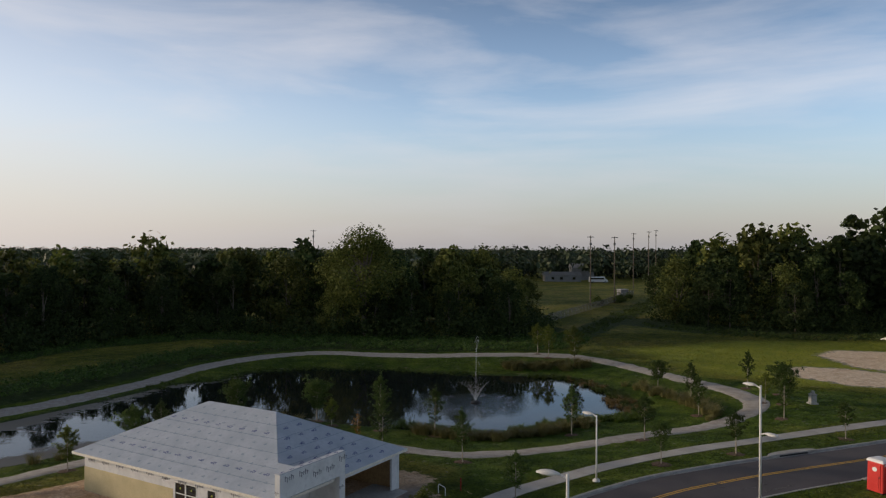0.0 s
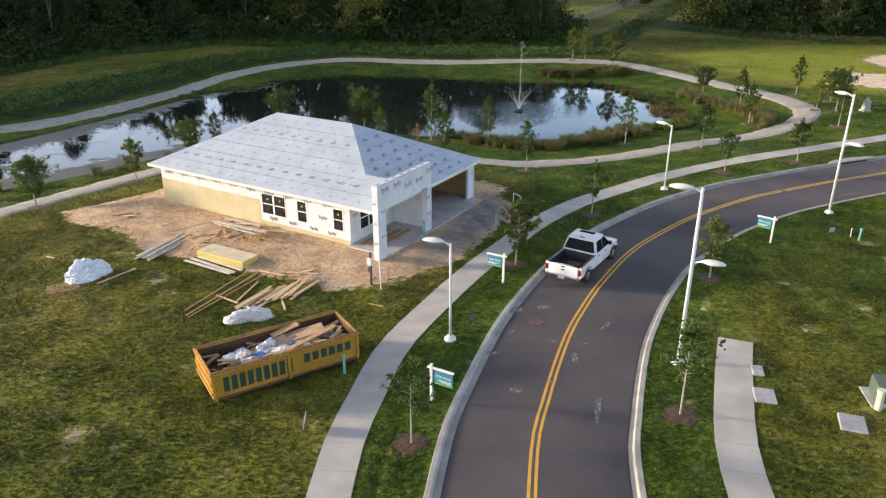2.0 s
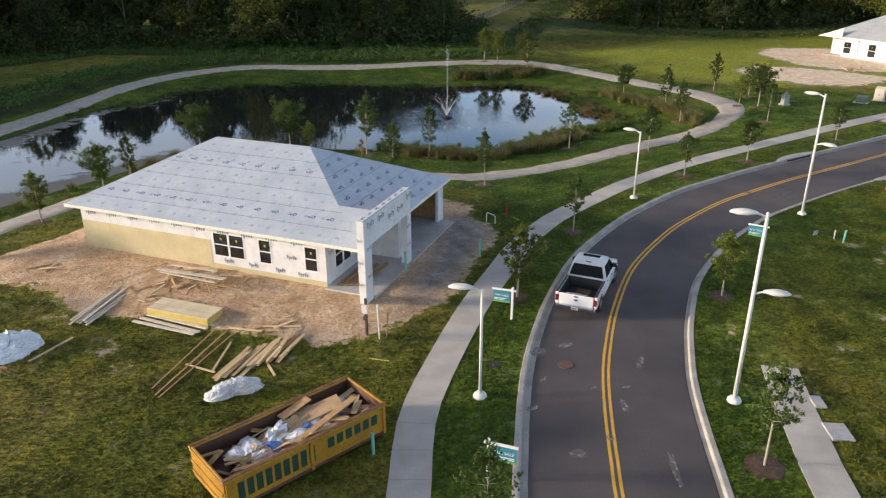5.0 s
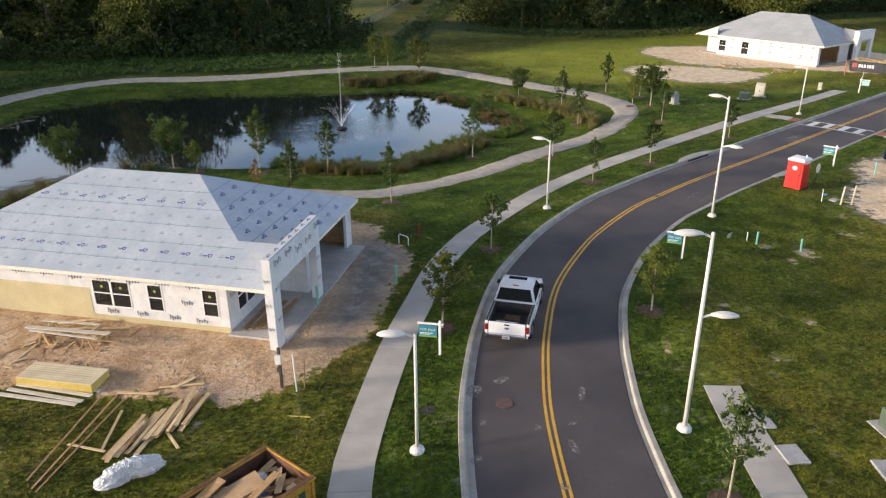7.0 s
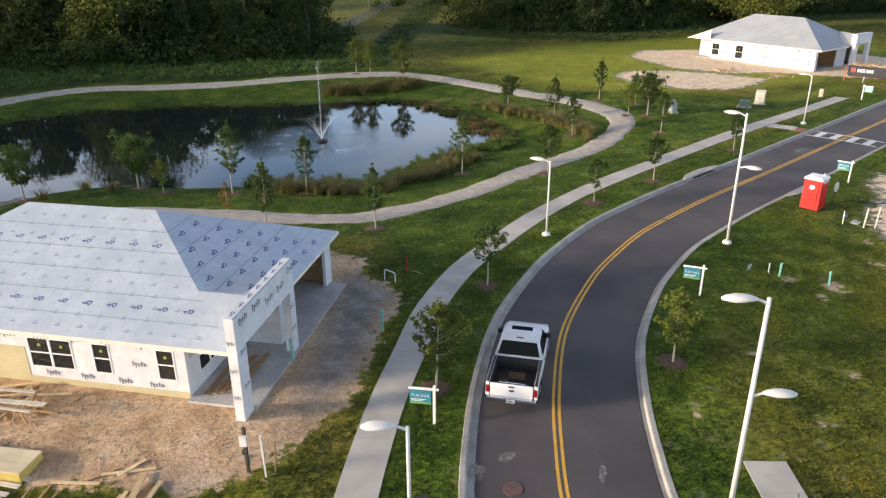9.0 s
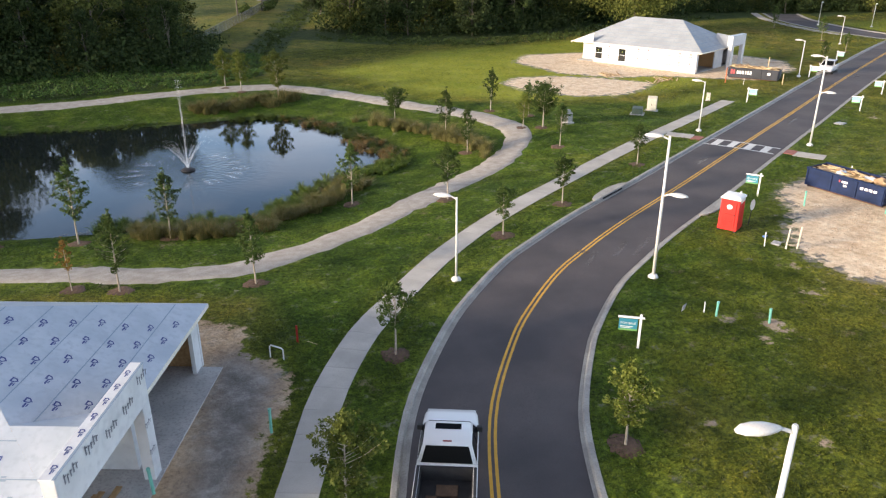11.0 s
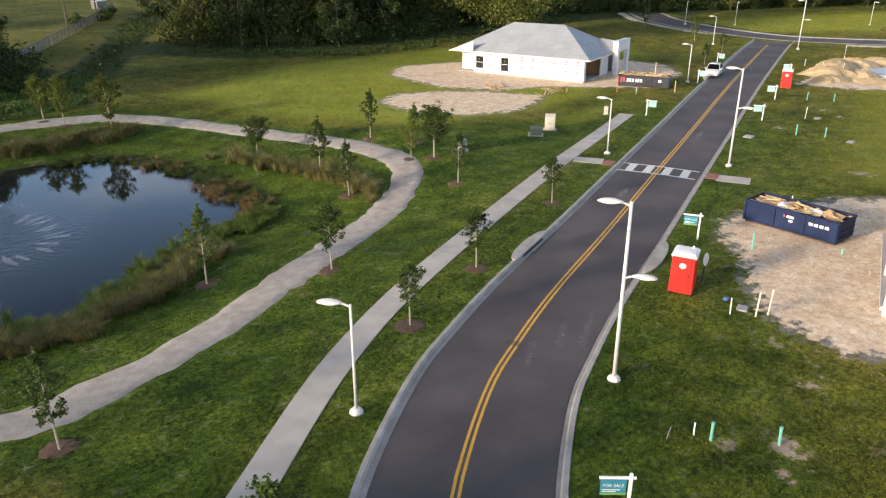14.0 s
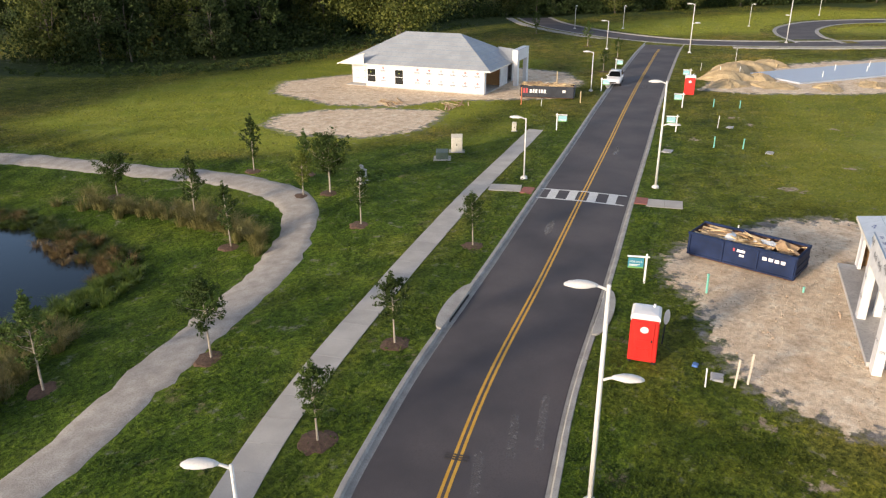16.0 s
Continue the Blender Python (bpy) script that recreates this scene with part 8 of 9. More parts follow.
for x, y, h_ in ((52, 198, 19.5), (61, 207.5, 19.5), (86.5, 281, 22), (96, 293, 23), (105, 313, 24), (-33, 248, 22)):
    field_pole(x, y, h_)
# white walls darkened, with the evening shade put into their colour
SHADED_WALL = surf("shaded_siding", (0.22, 0.22, 0.22), (0.28, 0.28, 0.275), 1, 0.7, 0.1, 10)
fence = thing("fence", "long chain-link fence on metal posts beside the field", "fence")
fl = curve_through([(25, 129.5), (34.2, 154), (55.8, 197.7), (76.2, 243)], 3.0)
for i, (x, y) in enumerate(fl):
    part("post", tubes(([(x, y, -0.1), (x, y, 1.9)], 0.035), seg=6), GALV, fence)
    if i:
        x0, y0 = fl[i - 1]
        part("rail", tubes(([(x0, y0, 1.85), (x, y, 1.85)], 0.03), ([(x0, y0, 1.0), (x, y, 1.0)], 0.012), ([(x0, y0, 0.15), (x, y, 0.15)], 0.012), ([(x0, y0, 0.55), (x, y, 0.55)], 0.012), ([(x0, y0, 1.4), (x, y, 1.4)], 0.012), seg=5), GALV, fence)
LINK = bpy.data.materials.new("chain_link")
LINK.use_nodes = True
_n, _l = LINK.node_tree.nodes, LINK.node_tree.links
_n["Principled BSDF"].inputs["Base Color"].default_value = (0.30, 0.31, 0.32, 1)
_clear, _mix = _n.new("ShaderNodeBsdfTransparent"), _n.new("ShaderNodeMixShader")
_mix.inputs["Fac"].default_value = 0.35
_l.new(_clear.outputs["BSDF"], _mix.inputs[1])
_l.new(_n["Principled BSDF"].outputs["BSDF"], _mix.inputs[2])
_l.new(_mix.outputs["Shader"], _n["Material Output"].inputs["Surface"])
for (x0, y0), (x, y) in zip(fl, fl[1:]):
    part("mesh_panel", boxes_between((x0, y0), (x, y), 0.1, 1.82), LINK, fence, "grey chain-link mesh")
# a thread of water in the ditch
ditch = curve_through(DITCH, 1.5)
for i, ln in ((18, 3), (24, 2), (29, 3), (40, 2)):
    strip("ditch_water", ditch[i:i + ln + 1], [(-0.14, 0.085), (0.0, 0.09), (0.16, 0.085)], WATER, "narrow thread of still water in a weedy ditch", "water")
t = thing("bus", "white minibus parked beyond the field", "bus", pose(83.5, 329, 0.0, 0, 0, 5))
b = bmesh.new()
loft(b, [round_rect(-4.2, 1.1, 0.5, 2.9, 0.15), round_rect(2.6, 1.15, 0.5, 2.95, 0.15), round_rect(2.9, 1.1, 0.5, 2.1, 0.15), round_rect(4.2, 1.0, 0.5, 1.5, 0.15)])
part("body", b, CAR_WHITE, t)
part("window_band", boxes(((-3.9, -1.17, 1.7), (2.3, 1.17, 2.45))), GLASS_DARK, t, "dark window band")
for x in (-2.6, 3.0):
    for s in (1, -1):
        wheel(t, x, s * 1.0, 0.45, 0.28)
t = thing("building", "low white building with a grey roof beyond the field", "building", pose(70, 345, 0))
part("wall", boxes(((-9, -4, 0), (8, 4, 3.0))), SHADED_WALL, t)
b = bmesh.new()
loft(b, [[(-9.5, -4.6, 3.0), (8.5, -4.6, 3.0), (8.5, 4.6, 3.0), (-9.5, 4.6, 3.0)], [(-9.5, -0.1, 4.6), (8.5, -0.1, 4.6), (8.5, 0.1, 4.6), (-9.5, 0.1, 4.6)]])
part("roof", b, GALV, t, "grey roof")
for x in (-6, -2, 4):
    part("window", boxes(((x, -4.03, 1.0), (x + 1.4, -3.98, 2.2))), GLASS_DARK, t)
t = thing("building", "white two-storey building behind a low roof", "building", pose(82, 362, 0))
part("wall", boxes(((-5, -4, 0), (6, 4, 6.2))), SHADED_WALL, t)
b = bmesh.new()
loft(b, [[(-5.5, -4.6, 6.2), (6.5, -4.6, 6.2), (6.5, 4.6, 6.2), (-5.5, 4.6, 6.2)], [(-5.5, -0.1, 8.2), (6.5, -0.1, 8.2), (6.5, 0.1, 8.2), (-5.5, 0.1, 8.2)]])
part("roof", b, GALV, t, "grey roof")
t = thing("shed", "small pale metal shed beside the field", "shed", pose(72.5, 243, 0, 0, 0, 20))
part("wall", boxes(((-1.5, -1.2, 0), (1.5, 1.2, 2.0))), SHADED_WALL, t)
part("roof", boxes(((-1.65, -1.35, 2.0), (1.65, 1.35, 2.12)), bevel=0.03), POLE, t)

# ---- fountain ----
def spray_material(name, fac):
    m = bpy.data.materials.new(name)
    m.use_nodes = True
    sn, sl = m.node_tree.nodes, m.node_tree.links
    sb = sn["Principled BSDF"]
    sb.inputs["Base Color"].default_value, sb.inputs["Roughness"].default_value = (0.85, 0.88, 0.9, 1), 0.3
    strn, smix = sn.new("ShaderNodeBsdfTransparent"), sn.new("ShaderNodeMixShader")
    smix.inputs["Fac"].default_value = fac
    sl.new(strn.outputs["BSDF"], smix.inputs[1])
    sl.new(sb.outputs["BSDF"], smix.inputs[2])
    sl.new(smix.outputs["Shader"], sn["Material Output"].inputs["Surface"])
    return m


SPRAY, MIST, FOAM = spray_material("water_spray", 0.55), spray_material("water_mist", 0.25), spray_material("water_foam", 0.15)
rf = np.random.default_rng(88)


def drops(c, size):
    n = len(c)
    d = rf.normal(size=(n, 3, 3))
    d /= np.linalg.norm(d, axis=2)[:, :, None]
    v = (c[:, None] + d * (size * (0.5 + rf.random(n)))[:, None, None] * np.array([0.6, 0.6, 1.5])).reshape(-1, 3)
    return v, np.arange(3 * n).reshape(-1, 3)


FX, FY = 13.43, 78.3
fo = thing("fountain", "floating pond fountain throwing a tall white jet", "fountain", pose(FX, FY, WATER_Z))
b = bmesh.new()
loft(b, [[(r * math.cos(a), r * math.sin(a), z) for a in np.linspace(0, 6.283, 20, endpoint=False)] for r, z in ((0.55, -0.1), (0.6, 0.05), (0.45, 0.18), (0.2, 0.26))])
part("float", b, BLACK, fo, "dark round float")
s_ = rf.random(1500)
hgt = 7.3 * (1 - (1 - s_) ** 1.15)
wid = 0.025 + 0.035 * s_ + 0.30 * np.clip((s_ - 0.72) / 0.28, 0, 1) * (1.2 - s_)
jet = np.column_stack([wid * rf.normal(size=1500) + 0.012 * hgt, wid * rf.normal(size=1500), 0.25 + hgt])
v, f = drops(jet, 0.030)
part("jet", raw_mesh("jet", v, f, SPRAY), None, fo, "tall white water jet")
fz = rf.random(900)
fall = np.column_stack([0.22 + 0.55 * (1 - fz) * rf.random(900) + 0.12 * rf.normal(size=900), 0.2 * rf.normal(size=900), 7.3 * fz])
v, f = drops(fall, 0.026)
part("falling_mist", raw_mesh("falling_mist", v, f, MIST), None, fo, "thin falling mist")
arcs, tips = [], []
for k in range(26):
    a = 2 * math.pi * (k + 0.25 * rf.normal()) / 26
    reach_k, high_k = 4.3 + 0.2 * rf.normal(), 2.5 + 0.15 * rf.normal()
    u = rf.random(640) ** 1.5
    z = 0.2 + high_k * 4 * u * (1 - u) * 0.95 * (1 - 0.15 * u)
    near = rf.random(640) < np.clip(1.5 - 3.3 * u, 0.05, 1)
    w_ = 0.02 + 0.08 * u
    arcs.append(np.column_stack([np.cos(a) * reach_k * u + w_ * rf.normal(size=640), np.sin(a) * reach_k * u + w_ * rf.normal(size=640), z + 0.8 * w_ * rf.normal(size=640)])[near])
    tips.append((a, reach_k))
v, f = drops(np.concatenate(arcs), 0.019)
part("spray", raw_mesh("spray", v, f, SPRAY), None, fo, "low ring of white spray")
marks = []
for k in range(4):
    b = bmesh.new()
    flat(b, (0, 0, 0.012), (1, 0, 0), (0, 1, 0), [((0.78 + 0.10 * rf.normal()) * math.cos(q), (0.17 + 0.03 * rf.normal()) * math.sin(q)) for q in np.linspace(0, 6.1, 13)])
    marks.append(mesh_of("splash_mark", b, FOAM))
for k, (a, r_) in enumerate(tips):
    ob = part("splash_mark", marks[k % 4], None, fo)
    s_k = 0.7 + 0.6 * rf.random()
    ob.matrix_basis = pose(math.cos(a) * r_, math.sin(a) * r_, 0.0, 0, 0, math.degrees(a) + 12 * rf.normal()) @ Matrix.Diagonal((s_k, s_k, 1, 1))

# ---- shore plants and rough growth ----
GRASS_TALL = leafy("reed_green", (0.050, 0.092, 0.012), (0.125, 0.165, 0.028), 0.25)
GRASS_TAN = leafy("reed_tan", (0.085, 0.092, 0.026), (0.200, 0.175, 0.066), 0.25)
GRASS_RUST = leafy("reed_rust", (0.090, 0.070, 0.024), (0.185, 0.120, 0.048), 0.2)


def reeds(name, centres, tall, spread, per, wide, mat, label, seed):
    """Tufts of arching blades, two faces a blade."""
    rng = np.random.default_rng(seed)
    n = len(centres) * per
    k = np.repeat(np.arange(len(centres)), per)
    a = rng.random(n) * 2 * math.pi
    r = spread[k] * 0.35 * np.sqrt(rng.random(n))
    out = np.column_stack([np.cos(a), np.sin(a)])
    base = centres[k] + out * r[:, None]
    h_ = tall[k] * (0.55 + 0.5 * rng.random(n))
    z0 = height(base[:, 0], base[:, 1])
    z0 = np.maximum(z0, WATER_Z - 0.1)
    mid = base + out * (spread[k] * 0.25 * rng.random(n))[:, None]
    tip = mid + out * (spread[k] * (0.2 + 0.5 * rng.random(n)))[:, None]
    side = np.column_stack([-out[:, 1], out[:, 0]]) * (wide * (0.6 + 0.8 * rng.random(n)))[:, None]
    V = np.stack([np.column_stack([base - side, z0]), np.column_stack([base + side, z0]), np.column_stack([mid + side * 0.8, z0 + h_ * 0.72]), np.column_stack([mid - side * 0.8, z0 + h_ * 0.72]), np.column_stack([tip, z0 + h_ * (0.8 + 0.25 * rng.random(n))])], 1).reshape(-1, 3)
    i = np.arange(n)[:, None] * 5
    F = np.concatenate([i + [0, 1, 2], i + [0, 2, 3], i + [3, 2, 4]])
    return tagged(new(name, raw_mesh(name, V, F, mat)), label, "grass", kind="stuff")


def shore_points(lo, hi, n, off, jitter, seed):
    """Points outside the pond's edge between two plan angles round its middle."""
    rng = np.random.default_rng(seed)
    mid = np.array([5.0, 80.0])
    an = np.degrees(np.arctan2(POND[:, 1] - mid[1], POND[:, 0] - mid[0]))
    pick = POND[(an > lo) & (an < hi)]
    q = pick[rng.integers(0, len(pick), n)]
    nrm = np.array([distance_to(q[:, 0] + 0.1, q[:, 1], POND, True) - distance_to(q[:, 0] - 0.1, q[:, 1], POND, True), distance_to(q[:, 0], q[:, 1] + 0.1, POND, True) - distance_to(q[:, 0], q[:, 1] - 0.1, POND, True)]).T
    nrm /= np.linalg.norm(nrm, axis=1)[:, None] + 1e-9
    return q + nrm * (off + jitter * rng.random(n))[:, None] + 0.4 * rng.normal(size=(n, 2))


def sized(rng, n, a, b):
    return a + (b - a) * rng.random(n)


rg = np.random.default_rng(404)
near_e = shore_points(-90, -18, 260, -1.3, 1.8, 1)
reeds("shore_grass", near_e, sized(rg, 260, 0.4, 0.9), sized(rg, 260, 0.5, 0.9), 70, 0.014, GRASS_TALL, "tall green grass along the pond's edge", 11)
mounds_near = np.vstack([shore_points(-82, -30, 60, 1.2, 1.1, 2), shore_points(-150, -120, 26, 1.2, 1.6, 3)])
reeds("clump_grass", mounds_near, sized(rg, len(mounds_near), 0.8, 1.25), sized(rg, len(mounds_near), 0.9, 1.4), 170, 0.012, GRASS_TAN, "mounded tan ornamental grasses along the shore", 12)
east = shore_points(-16, 42, 190, -1.6, 1.6, 4)
reeds("east_reeds", east, sized(rg, 190, 0.3, 0.7), sized(rg, 190, 0.5, 0.9), 80, 0.014, GRASS_TALL, "green reeds standing in the pond's edge", 13)
rust = np.vstack([shore_points(-20, 2, 46, -2.6, 2.6, 5), shore_points(10, 30, 16, -1.4, 1.2, 6)])
reeds("rust_reeds", rust, sized(rg, len(rust), 0.4, 0.8), sized(rg, len(rust), 0.6, 1.0), 80, 0.013, GRASS_RUST, "rust-tinged reeds standing in shallow water", 14)
bend = curve_through([(33.6, 86.5), (34.6, 82.5), (36.0, 78.8), (37.0, 75.5), (37.3, 72.2), (36.4, 68.2)], 0.3)
bp_ = bend[rg.integers(0, len(bend), 60)] + 0.6 * rg.normal(size=(60, 2))
reeds("bend_grass", bp_, sized(rg, 60, 0.7, 1.25), sized(rg, 60, 0.9, 1.4), 150, 0.013, GRASS_TAN, "tan ornamental grasses inside the path's bend", 15)
far_c = np.column_stack([sized(rg, 46, 18.5, 31), sized(rg, 46, 97.6, 101.0)])
reeds("far_clumps", far_c, sized(rg, 46, 0.9, 1.4), sized(rg, 46, 1.0, 1.6), 120, 0.02, GRASS_TAN, "tan and green grass clumps on the far bank", 16)
far_s = shore_points(60, 170, 150, -0.4, 1.2, 7)
reeds("far_shore_grass", far_s, sized(rg, 150, 0.2, 0.45), sized(rg, 150, 0.4, 0.8), 50, 0.016, GRASS_TALL, "short grass along the far bank", 17)

# weeds between the far path and the woods
wx_, wy_ = sized(rg, 9000, -70, 36), sized(rg, 9000, 50, 132)
pd_ = distance_to(wx_, wy_, PATH_LINE)
inside_loop = distance_to(wx_, wy_, PATH_LINE[60:], True) < 0
ok = (pd_ > 2.4) & ~inside_loop & (wild_at(wx_, wy_) > 0.45)
wx_, wy_ = wx_[ok], wy_[ok]
th_ = sized(rg, len(wx_), 0.35, 1.1)
v, f = leaf_quads(rg, np.column_stack([wx_, wy_, th_ * 0.4]), th_ * 0.9, 30 * len(wx_), 0.13, 0.5, 0.6)
v[:, 2] = np.maximum(v[:, 2], -0.6)
tagged(new("rough_weeds", raw_mesh("rough_weeds", v, f, leafy("leaf_weed", (0.026, 0.060, 0.012), (0.080, 0.130, 0.026)))), "rank green weeds between path and woods", "weeds", kind="stuff")

# weeds down the ditch
dl = curve_through(DITCH, 0.8)
dq = dl[rg.integers(0, len(dl), 420)] + rg.normal(size=(420, 2)) * 1.6
dq = np.vstack([dq, curve_through(WOOD_EDGE_EAST[:6], 0.5)[rg.integers(0, 190, 520)] + np.column_stack([3 * rg.normal(size=520), -1 - 9 * rg.random(520)])])
dh = sized(rg, len(dq), 0.25, 0.8)
v, f = leaf_quads(rg, np.column_stack([dq, dh * 0.4]), dh * 0.8, 30 * len(dq), 0.15, 0.5, 0.6)
tagged(new("ditch_weeds", raw_mesh("ditch_weeds", v, f, leafy("leaf_ditch", (0.028, 0.050, 0.012), (0.080, 0.108, 0.024)))), "rank green weeds along a ditch and the wood's edge", "weeds", kind="stuff")

# clods and crumbs on the bare plots
CLOD = surf("clod_earth", (0.34, 0.24, 0.155), (0.56, 0.42, 0.29), 0.8, 0.95, 0.2, 20, (0.25, 0.175, 0.115))


def clods(name, k, n, lo, hi, size, seed, label, keep_off=None):
    rng = np.random.default_rng(seed)
    poly = np.array(DIRT[k])
    x, y = lo[0] + (hi[0] - lo[0]) * rng.random(n), lo[1] + (hi[1] - lo[1]) * rng.random(n)
    ok = (distance_to(x, y, poly, True) < -0.3) & (soil_at(x, y) < 0.2)
    if keep_off is not None:
        ok &= distance_to(x, y, keep_off, True) > 0.25
    patch = np.sin(x * 1.3 + 2 * np.sin(y * 0.7)) * np.sin(y * 1.1 + 1.7 * np.sin(x * 0.5))
    ok &= rng.random(n) < 0.45 + 0.5 * patch
    x, y = x[ok], y[ok]
    n = len(x)
    s = size * (0.35 + rng.random(n) ** 3 * 1.6)
    unit = np.array([(1, 0, 0), (0, 1, 0), (-1, 0, 0), (0, -1, 0), (0, 0, 0.75), (0, 0, -0.5)], float)
    V = unit[None] * s[:, None, None] * (0.7 + 0.6 * rng.random((n, 6, 1)))
    a = rng.random(n) * 6.283
    R = np.stack([np.stack([np.cos(a), -np.sin(a)], 1), np.stack([np.sin(a), np.cos(a)], 1)], 1)
    V[:, :, :2] = np.einsum("nij,nkj->nki", R, V[:, :, :2])
    V += np.column_stack([x, y, height(x, y) + 0.065])[:, None]
    tri = np.array([(0, 1, 4), (1, 2, 4), (2, 3, 4), (3, 0, 4), (1, 0, 5), (2, 1, 5), (3, 2, 5), (0, 3, 5)])
    F = (tri[None] + 6 * np.arange(n)[:, None, None]).reshape(-1, 3)
    return tagged(new(name, raw_mesh(name, V.reshape(-1, 3), F, CLOD)), label, "soil", kind="stuff")


FOOT1 = np.array([[*(H1 + H1U * a + H1V * b).xy] for a, b in ((-15.4, 0), (2.8, -0.3), (2.8, 10.8), (-15.4, 10.9))])
clods("dirt_clods", 0, 42000, (-21, 29), (10, 56), 0.036, 91, "loose clods of brown soil on the plot", FOOT1)
clods("sand_crumbs", 1, 9000, (38, 24), (62, 48), 0.045, 92, "loose crumbs of pale soil on the plot")

# ---- lawn tufts ----
def tuft_material(upright):
    """Grass blades coloured by the same broad patches as the lawn beneath."""
    m = leafy("lawn_tuft", (0.38, 0.44, 0.36), (1.32, 1.26, 1.05), 0.10)
    n, l = m.node_tree.nodes, m.node_tree.links
    tc = n.new("ShaderNodeTexCoord")
    cols = []
    for scale, stops in ((0.09, ((0.36, (0.088, 0.108, 0.013)), (0.50, (0.135, 0.146, 0.020)), (0.66, (0.200, 0.174, 0.040)))), (0.16, ((0.34, (0.050, 0.094, 0.009)), (0.52, (0.078, 0.126, 0.013)), (0.68, (0.120, 0.156, 0.021)))), (0.6, ((0.34, (0.52, 0.62, 0.52)), (0.52, (1.0, 1.0, 1.0)), (0.68, (1.45, 1.30, 1.1))))):
        z, r = n.new("ShaderNodeTexNoise"), n.new("ShaderNodeValToRGB")
        z.inputs["Scale"].default_value, z.inputs["Detail"].default_value = scale, 5
        l.new(tc.outputs["Object"], z.inputs["Vector"])
        r.color_ramp.elements.new(0.5)
        for e, (p_, c_) in zip(r.color_ramp.elements, stops):
            e.position, e.color = p_, rgb(c_)
        l.new(z.outputs["Fac"], r.inputs["Fac"])
        cols.append(r.outputs["Color"])
    own = n["Color Ramp"].outputs["Color"]
    rich, pick = n.new("ShaderNodeAttribute"), n.new("ShaderNodeMixRGB")
    rich.attribute_name = "lush_shade"
    l.new(rich.outputs["Fac"], pick.inputs["Fac"])
    l.new(cols[0], pick.inputs["Color1"])
    l.new(cols[1], pick.inputs["Color2"])
    for c_ in (pick.outputs["Color"], cols[2]):
        x = n.new("ShaderNodeMixRGB")
        x.blend_type = "MULTIPLY"
        x.inputs["Fac"].default_value = 1.0
        l.new(own, x.inputs["Color1"])
        l.new(c_, x.inputs["Color2"])
        own = x.outputs["Color"]
    # blades in the sunlit fields get the same painted bright colour
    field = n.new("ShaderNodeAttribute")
    field.attribute_name = "sunlit_tint"
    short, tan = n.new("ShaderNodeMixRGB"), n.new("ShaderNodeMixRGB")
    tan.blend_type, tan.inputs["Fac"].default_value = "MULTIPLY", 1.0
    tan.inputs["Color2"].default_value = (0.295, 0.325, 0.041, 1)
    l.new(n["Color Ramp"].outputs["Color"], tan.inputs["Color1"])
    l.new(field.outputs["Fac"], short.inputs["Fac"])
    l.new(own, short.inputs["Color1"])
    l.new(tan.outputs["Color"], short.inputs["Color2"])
    l.new(short.outputs["Color"], n["Hue/Saturation/Value"].inputs["Color"])
    # blades shade mostly as the sward they stand in
    geo, lean, unit = n["Geometry"], n.new("ShaderNodeVectorMath"), n.new("ShaderNodeVectorMath")
    lean.operation, unit.operation = "MULTIPLY_ADD", "NORMALIZE"
    lean.inputs[1].default_value, lean.inputs[2].default_value = (upright, upright, upright), (0.0, 0.0, 1.0)
    l.new(geo.outputs["Normal"], lean.inputs[0])
    l.new(lean.outputs["Vector"], unit.inputs[0])
    l.new(unit.outputs["Vector"], n["Principled BSDF"].inputs["Normal"])
    n["Map Range"].inputs["To Min"].default_value, n["Map Range"].inputs["To Max"].default_value = 1.0, 1.0
    return m


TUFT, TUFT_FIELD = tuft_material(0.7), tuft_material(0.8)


LX, LY = np.arange(-31, 246.5, 0.5), np.arange(10, 136.5, 0.5)
lat_x, lat_y = np.meshgrid(LX, LY)


def lattice(values):
    """Reads a plan quantity between the nodes of the half-metre lattice."""
    def at(x, y):
        i, j = (x - LX[0]) / 0.5, (y - LY[0]) / 0.5
        i0, j0 = np.clip(i.astype(int), 0, len(LX) - 2), np.clip(j.astype(int), 0, len(LY) - 2)
        u, v = i - i0, j - j0
        return (values[j0, i0] * (1 - u) + values[j0, i0 + 1] * u) * (1 - v) + (values[j0 + 1, i0] * (1 - u) + values[j0 + 1, i0 + 1] * u) * v
    return at


EAST_WALK = np.array([(12.2, 4), (13.0, 10), (13.9, 16.5), (15.6, 21.5), (17.2, 25.4)])
road_gap = lattice(distance_to(lat_x, lat_y, ROAD[::2]))
lawn_gap = lattice(np.minimum.reduce([distance_to(lat_x, lat_y, ROAD[::2]) - 3.56, distance_to(lat_x, lat_y, CROSS_ROAD) - 4.4, distance_to(lat_x, lat_y, LOOP_ROAD) - 4.4, distance_to(lat_x, lat_y, WALK_LINE[60::4]) - 0.78,
                                      distance_to(lat_x, lat_y, PATH_LINE[::3]) - 1.48, distance_to(lat_x, lat_y, POND[::2], True) - 0.5, distance_to(lat_x, lat_y, EAST_WALK) - 0.80, distance_to(lat_x, lat_y, np.array([(52.6, 63.2), (54.6, 60.0)])) - 0.95, distance_to(lat_x, lat_y, np.array([(56.6, 53.2), (58.6, 48.8)])) - 1.0]))
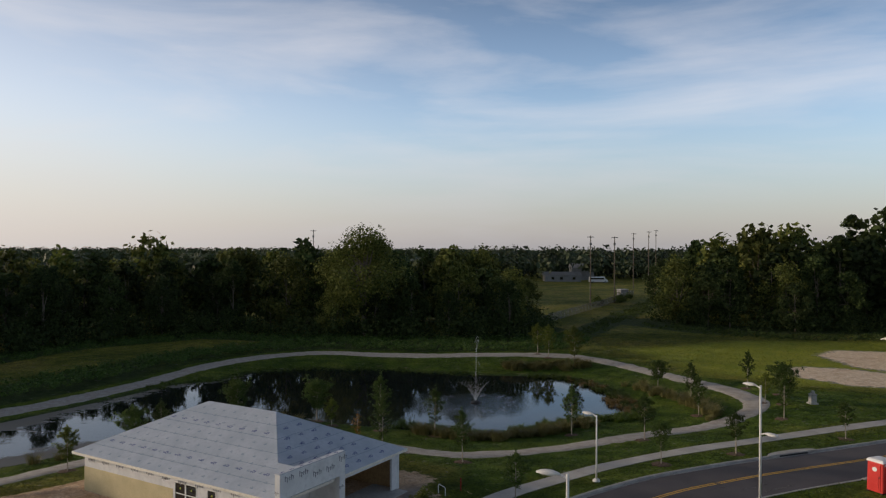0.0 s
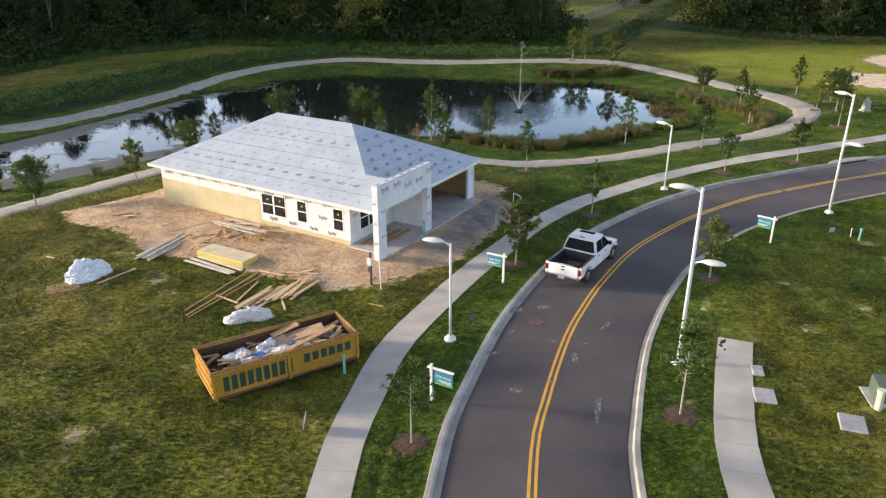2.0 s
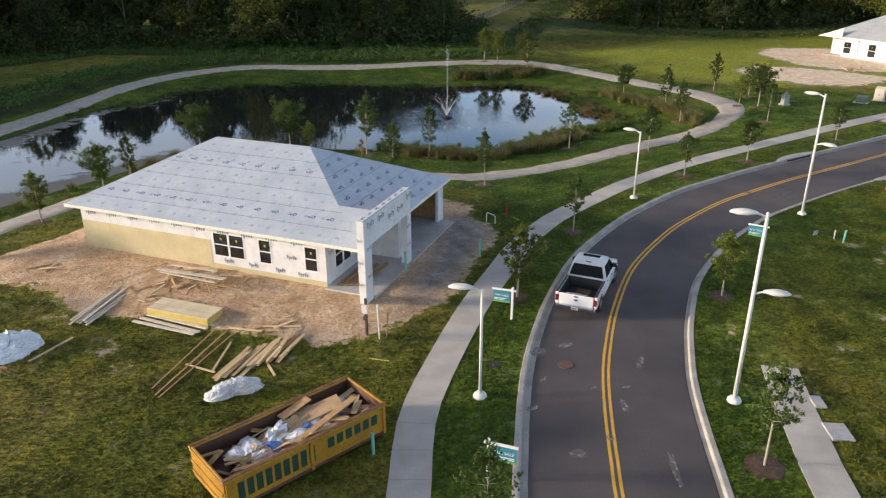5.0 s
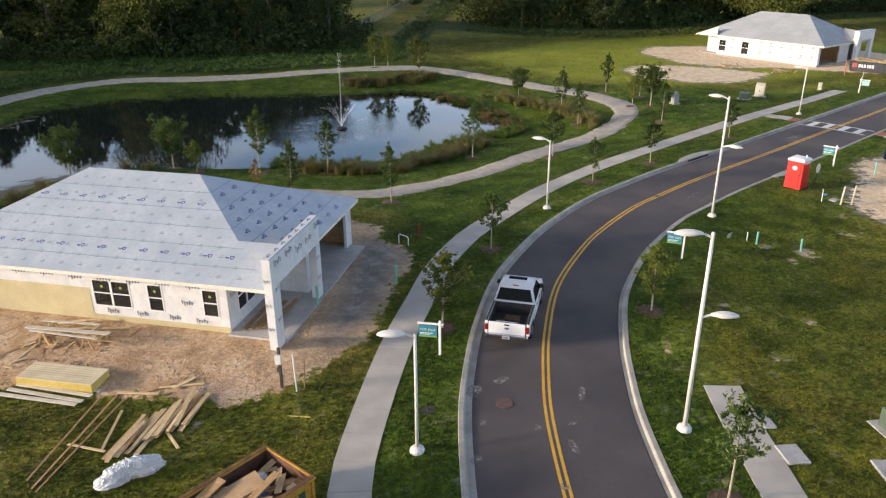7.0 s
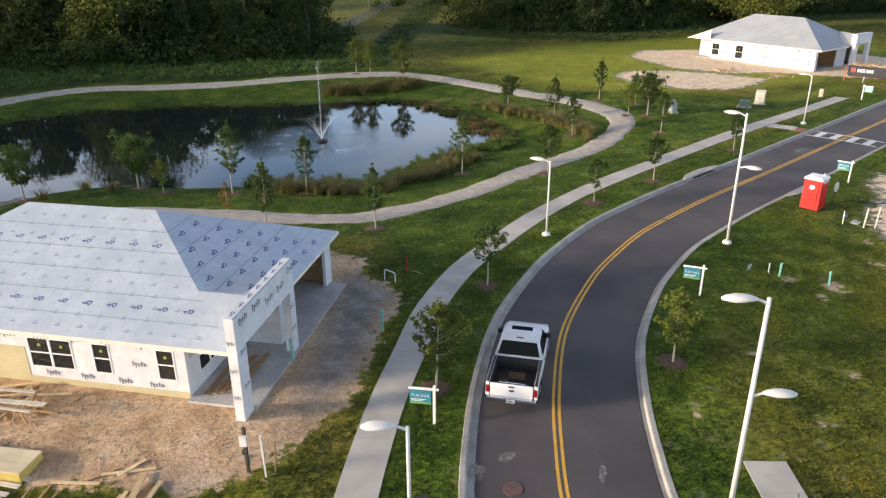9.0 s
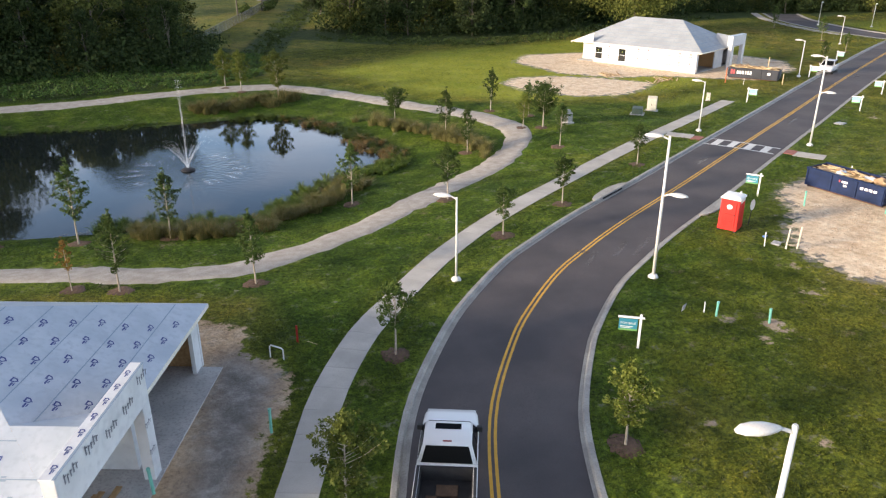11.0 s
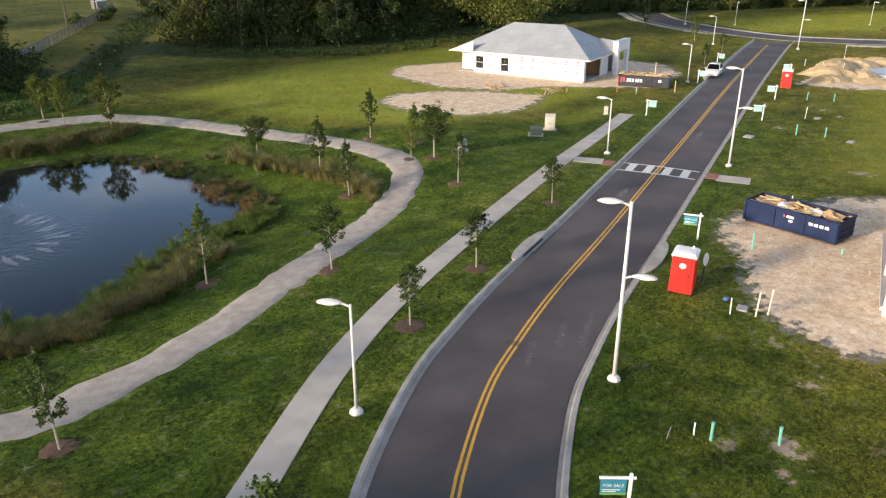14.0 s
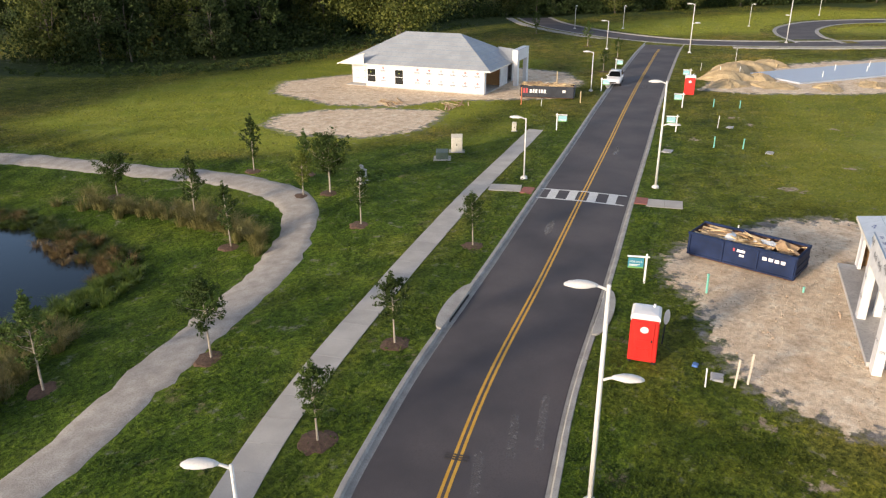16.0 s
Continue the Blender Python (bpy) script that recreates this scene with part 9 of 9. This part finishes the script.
bare_at, lush_shade_of, sunlit_tint_of, level_of = lattice(np.maximum(dirt_at(lat_x, lat_y), sand_at(lat_x, lat_y) + 0.15)), lattice(lush_shade_at(lat_x, lat_y)), lattice(sunlit_tint_at(lat_x, lat_y)), lattice(height(lat_x, lat_y))


def lawn(name, lo, hi, per_m2, size, seed, label, mat=TUFT):
    rng = np.random.default_rng(seed)
    n = int((hi[0] - lo[0]) * (hi[1] - lo[1]) * per_m2)
    x, y = lo[0] + (hi[0] - lo[0]) * rng.random(n), lo[1] + (hi[1] - lo[1]) * rng.random(n)
    ok = (lawn_gap(x, y) > 0) & (bare_at(x, y) < 0.38)
    patch = np.sin(x * 0.9 + 2 * np.sin(y * 0.31)) * np.sin(y * 0.8 + 1.7 * np.sin(x * 0.27))
    ok &= rng.random(len(x)) < 0.62 + 0.38 * patch
    x, y = x[ok], y[ok]
    n = len(x)
    d = road_gap(x, y)
    z = level_of(x, y) + 0.055 + 0.02 * (d < 5.2)
    a = rng.random(n) * 2 * math.pi
    s = size * (0.6 + 0.8 * rng.random(n))
    h_ = s * (0.35 + 0.45 * rng.random(n))
    ox, oy = np.cos(a) * s * 0.5, np.sin(a) * s * 0.5
    lx, ly = rng.normal(size=n) * s * 0.45, rng.normal(size=n) * s * 0.45
    V = np.stack([np.column_stack([x - ox, y - oy, z]), np.column_stack([x + ox, y + oy, z]), np.column_stack([x + lx, y + ly, z + h_])], 1).reshape(-1, 3)
    me = raw_mesh(name, V, np.arange(3 * n).reshape(-1, 3), mat)
    add_mask(me, "lush_shade", np.repeat(lush_shade_of(x, y), 3))
    add_mask(me, "sunlit_tint", np.repeat(sunlit_tint_of(x, y), 3))
    return tagged(new(name, me), label, "grass", kind="stuff")


lawn("lawn_near", (-24, 11), (36, 46), 230, 0.085, 71, "short uneven lawn grass on the plots")
lawn("lawn_far", (-30, 46), (36, 112), 84, 0.10, 72, "uneven lawn grass round the pond", TUFT_FIELD)
lawn("lawn_east", (36, 28), (80, 46), 50, 0.12, 73, "rough lawn grass on the eastern plots")
lawn("lawn_north", (36, 46), (112, 132), 36, 0.135, 74, "uneven lawn grass beyond the crossing", TUFT_FIELD)
lawn("lawn_field", (112, 28), (245, 126), 14.0, 0.19, 75, "pale mown grass round the far roads", TUFT_FIELD)
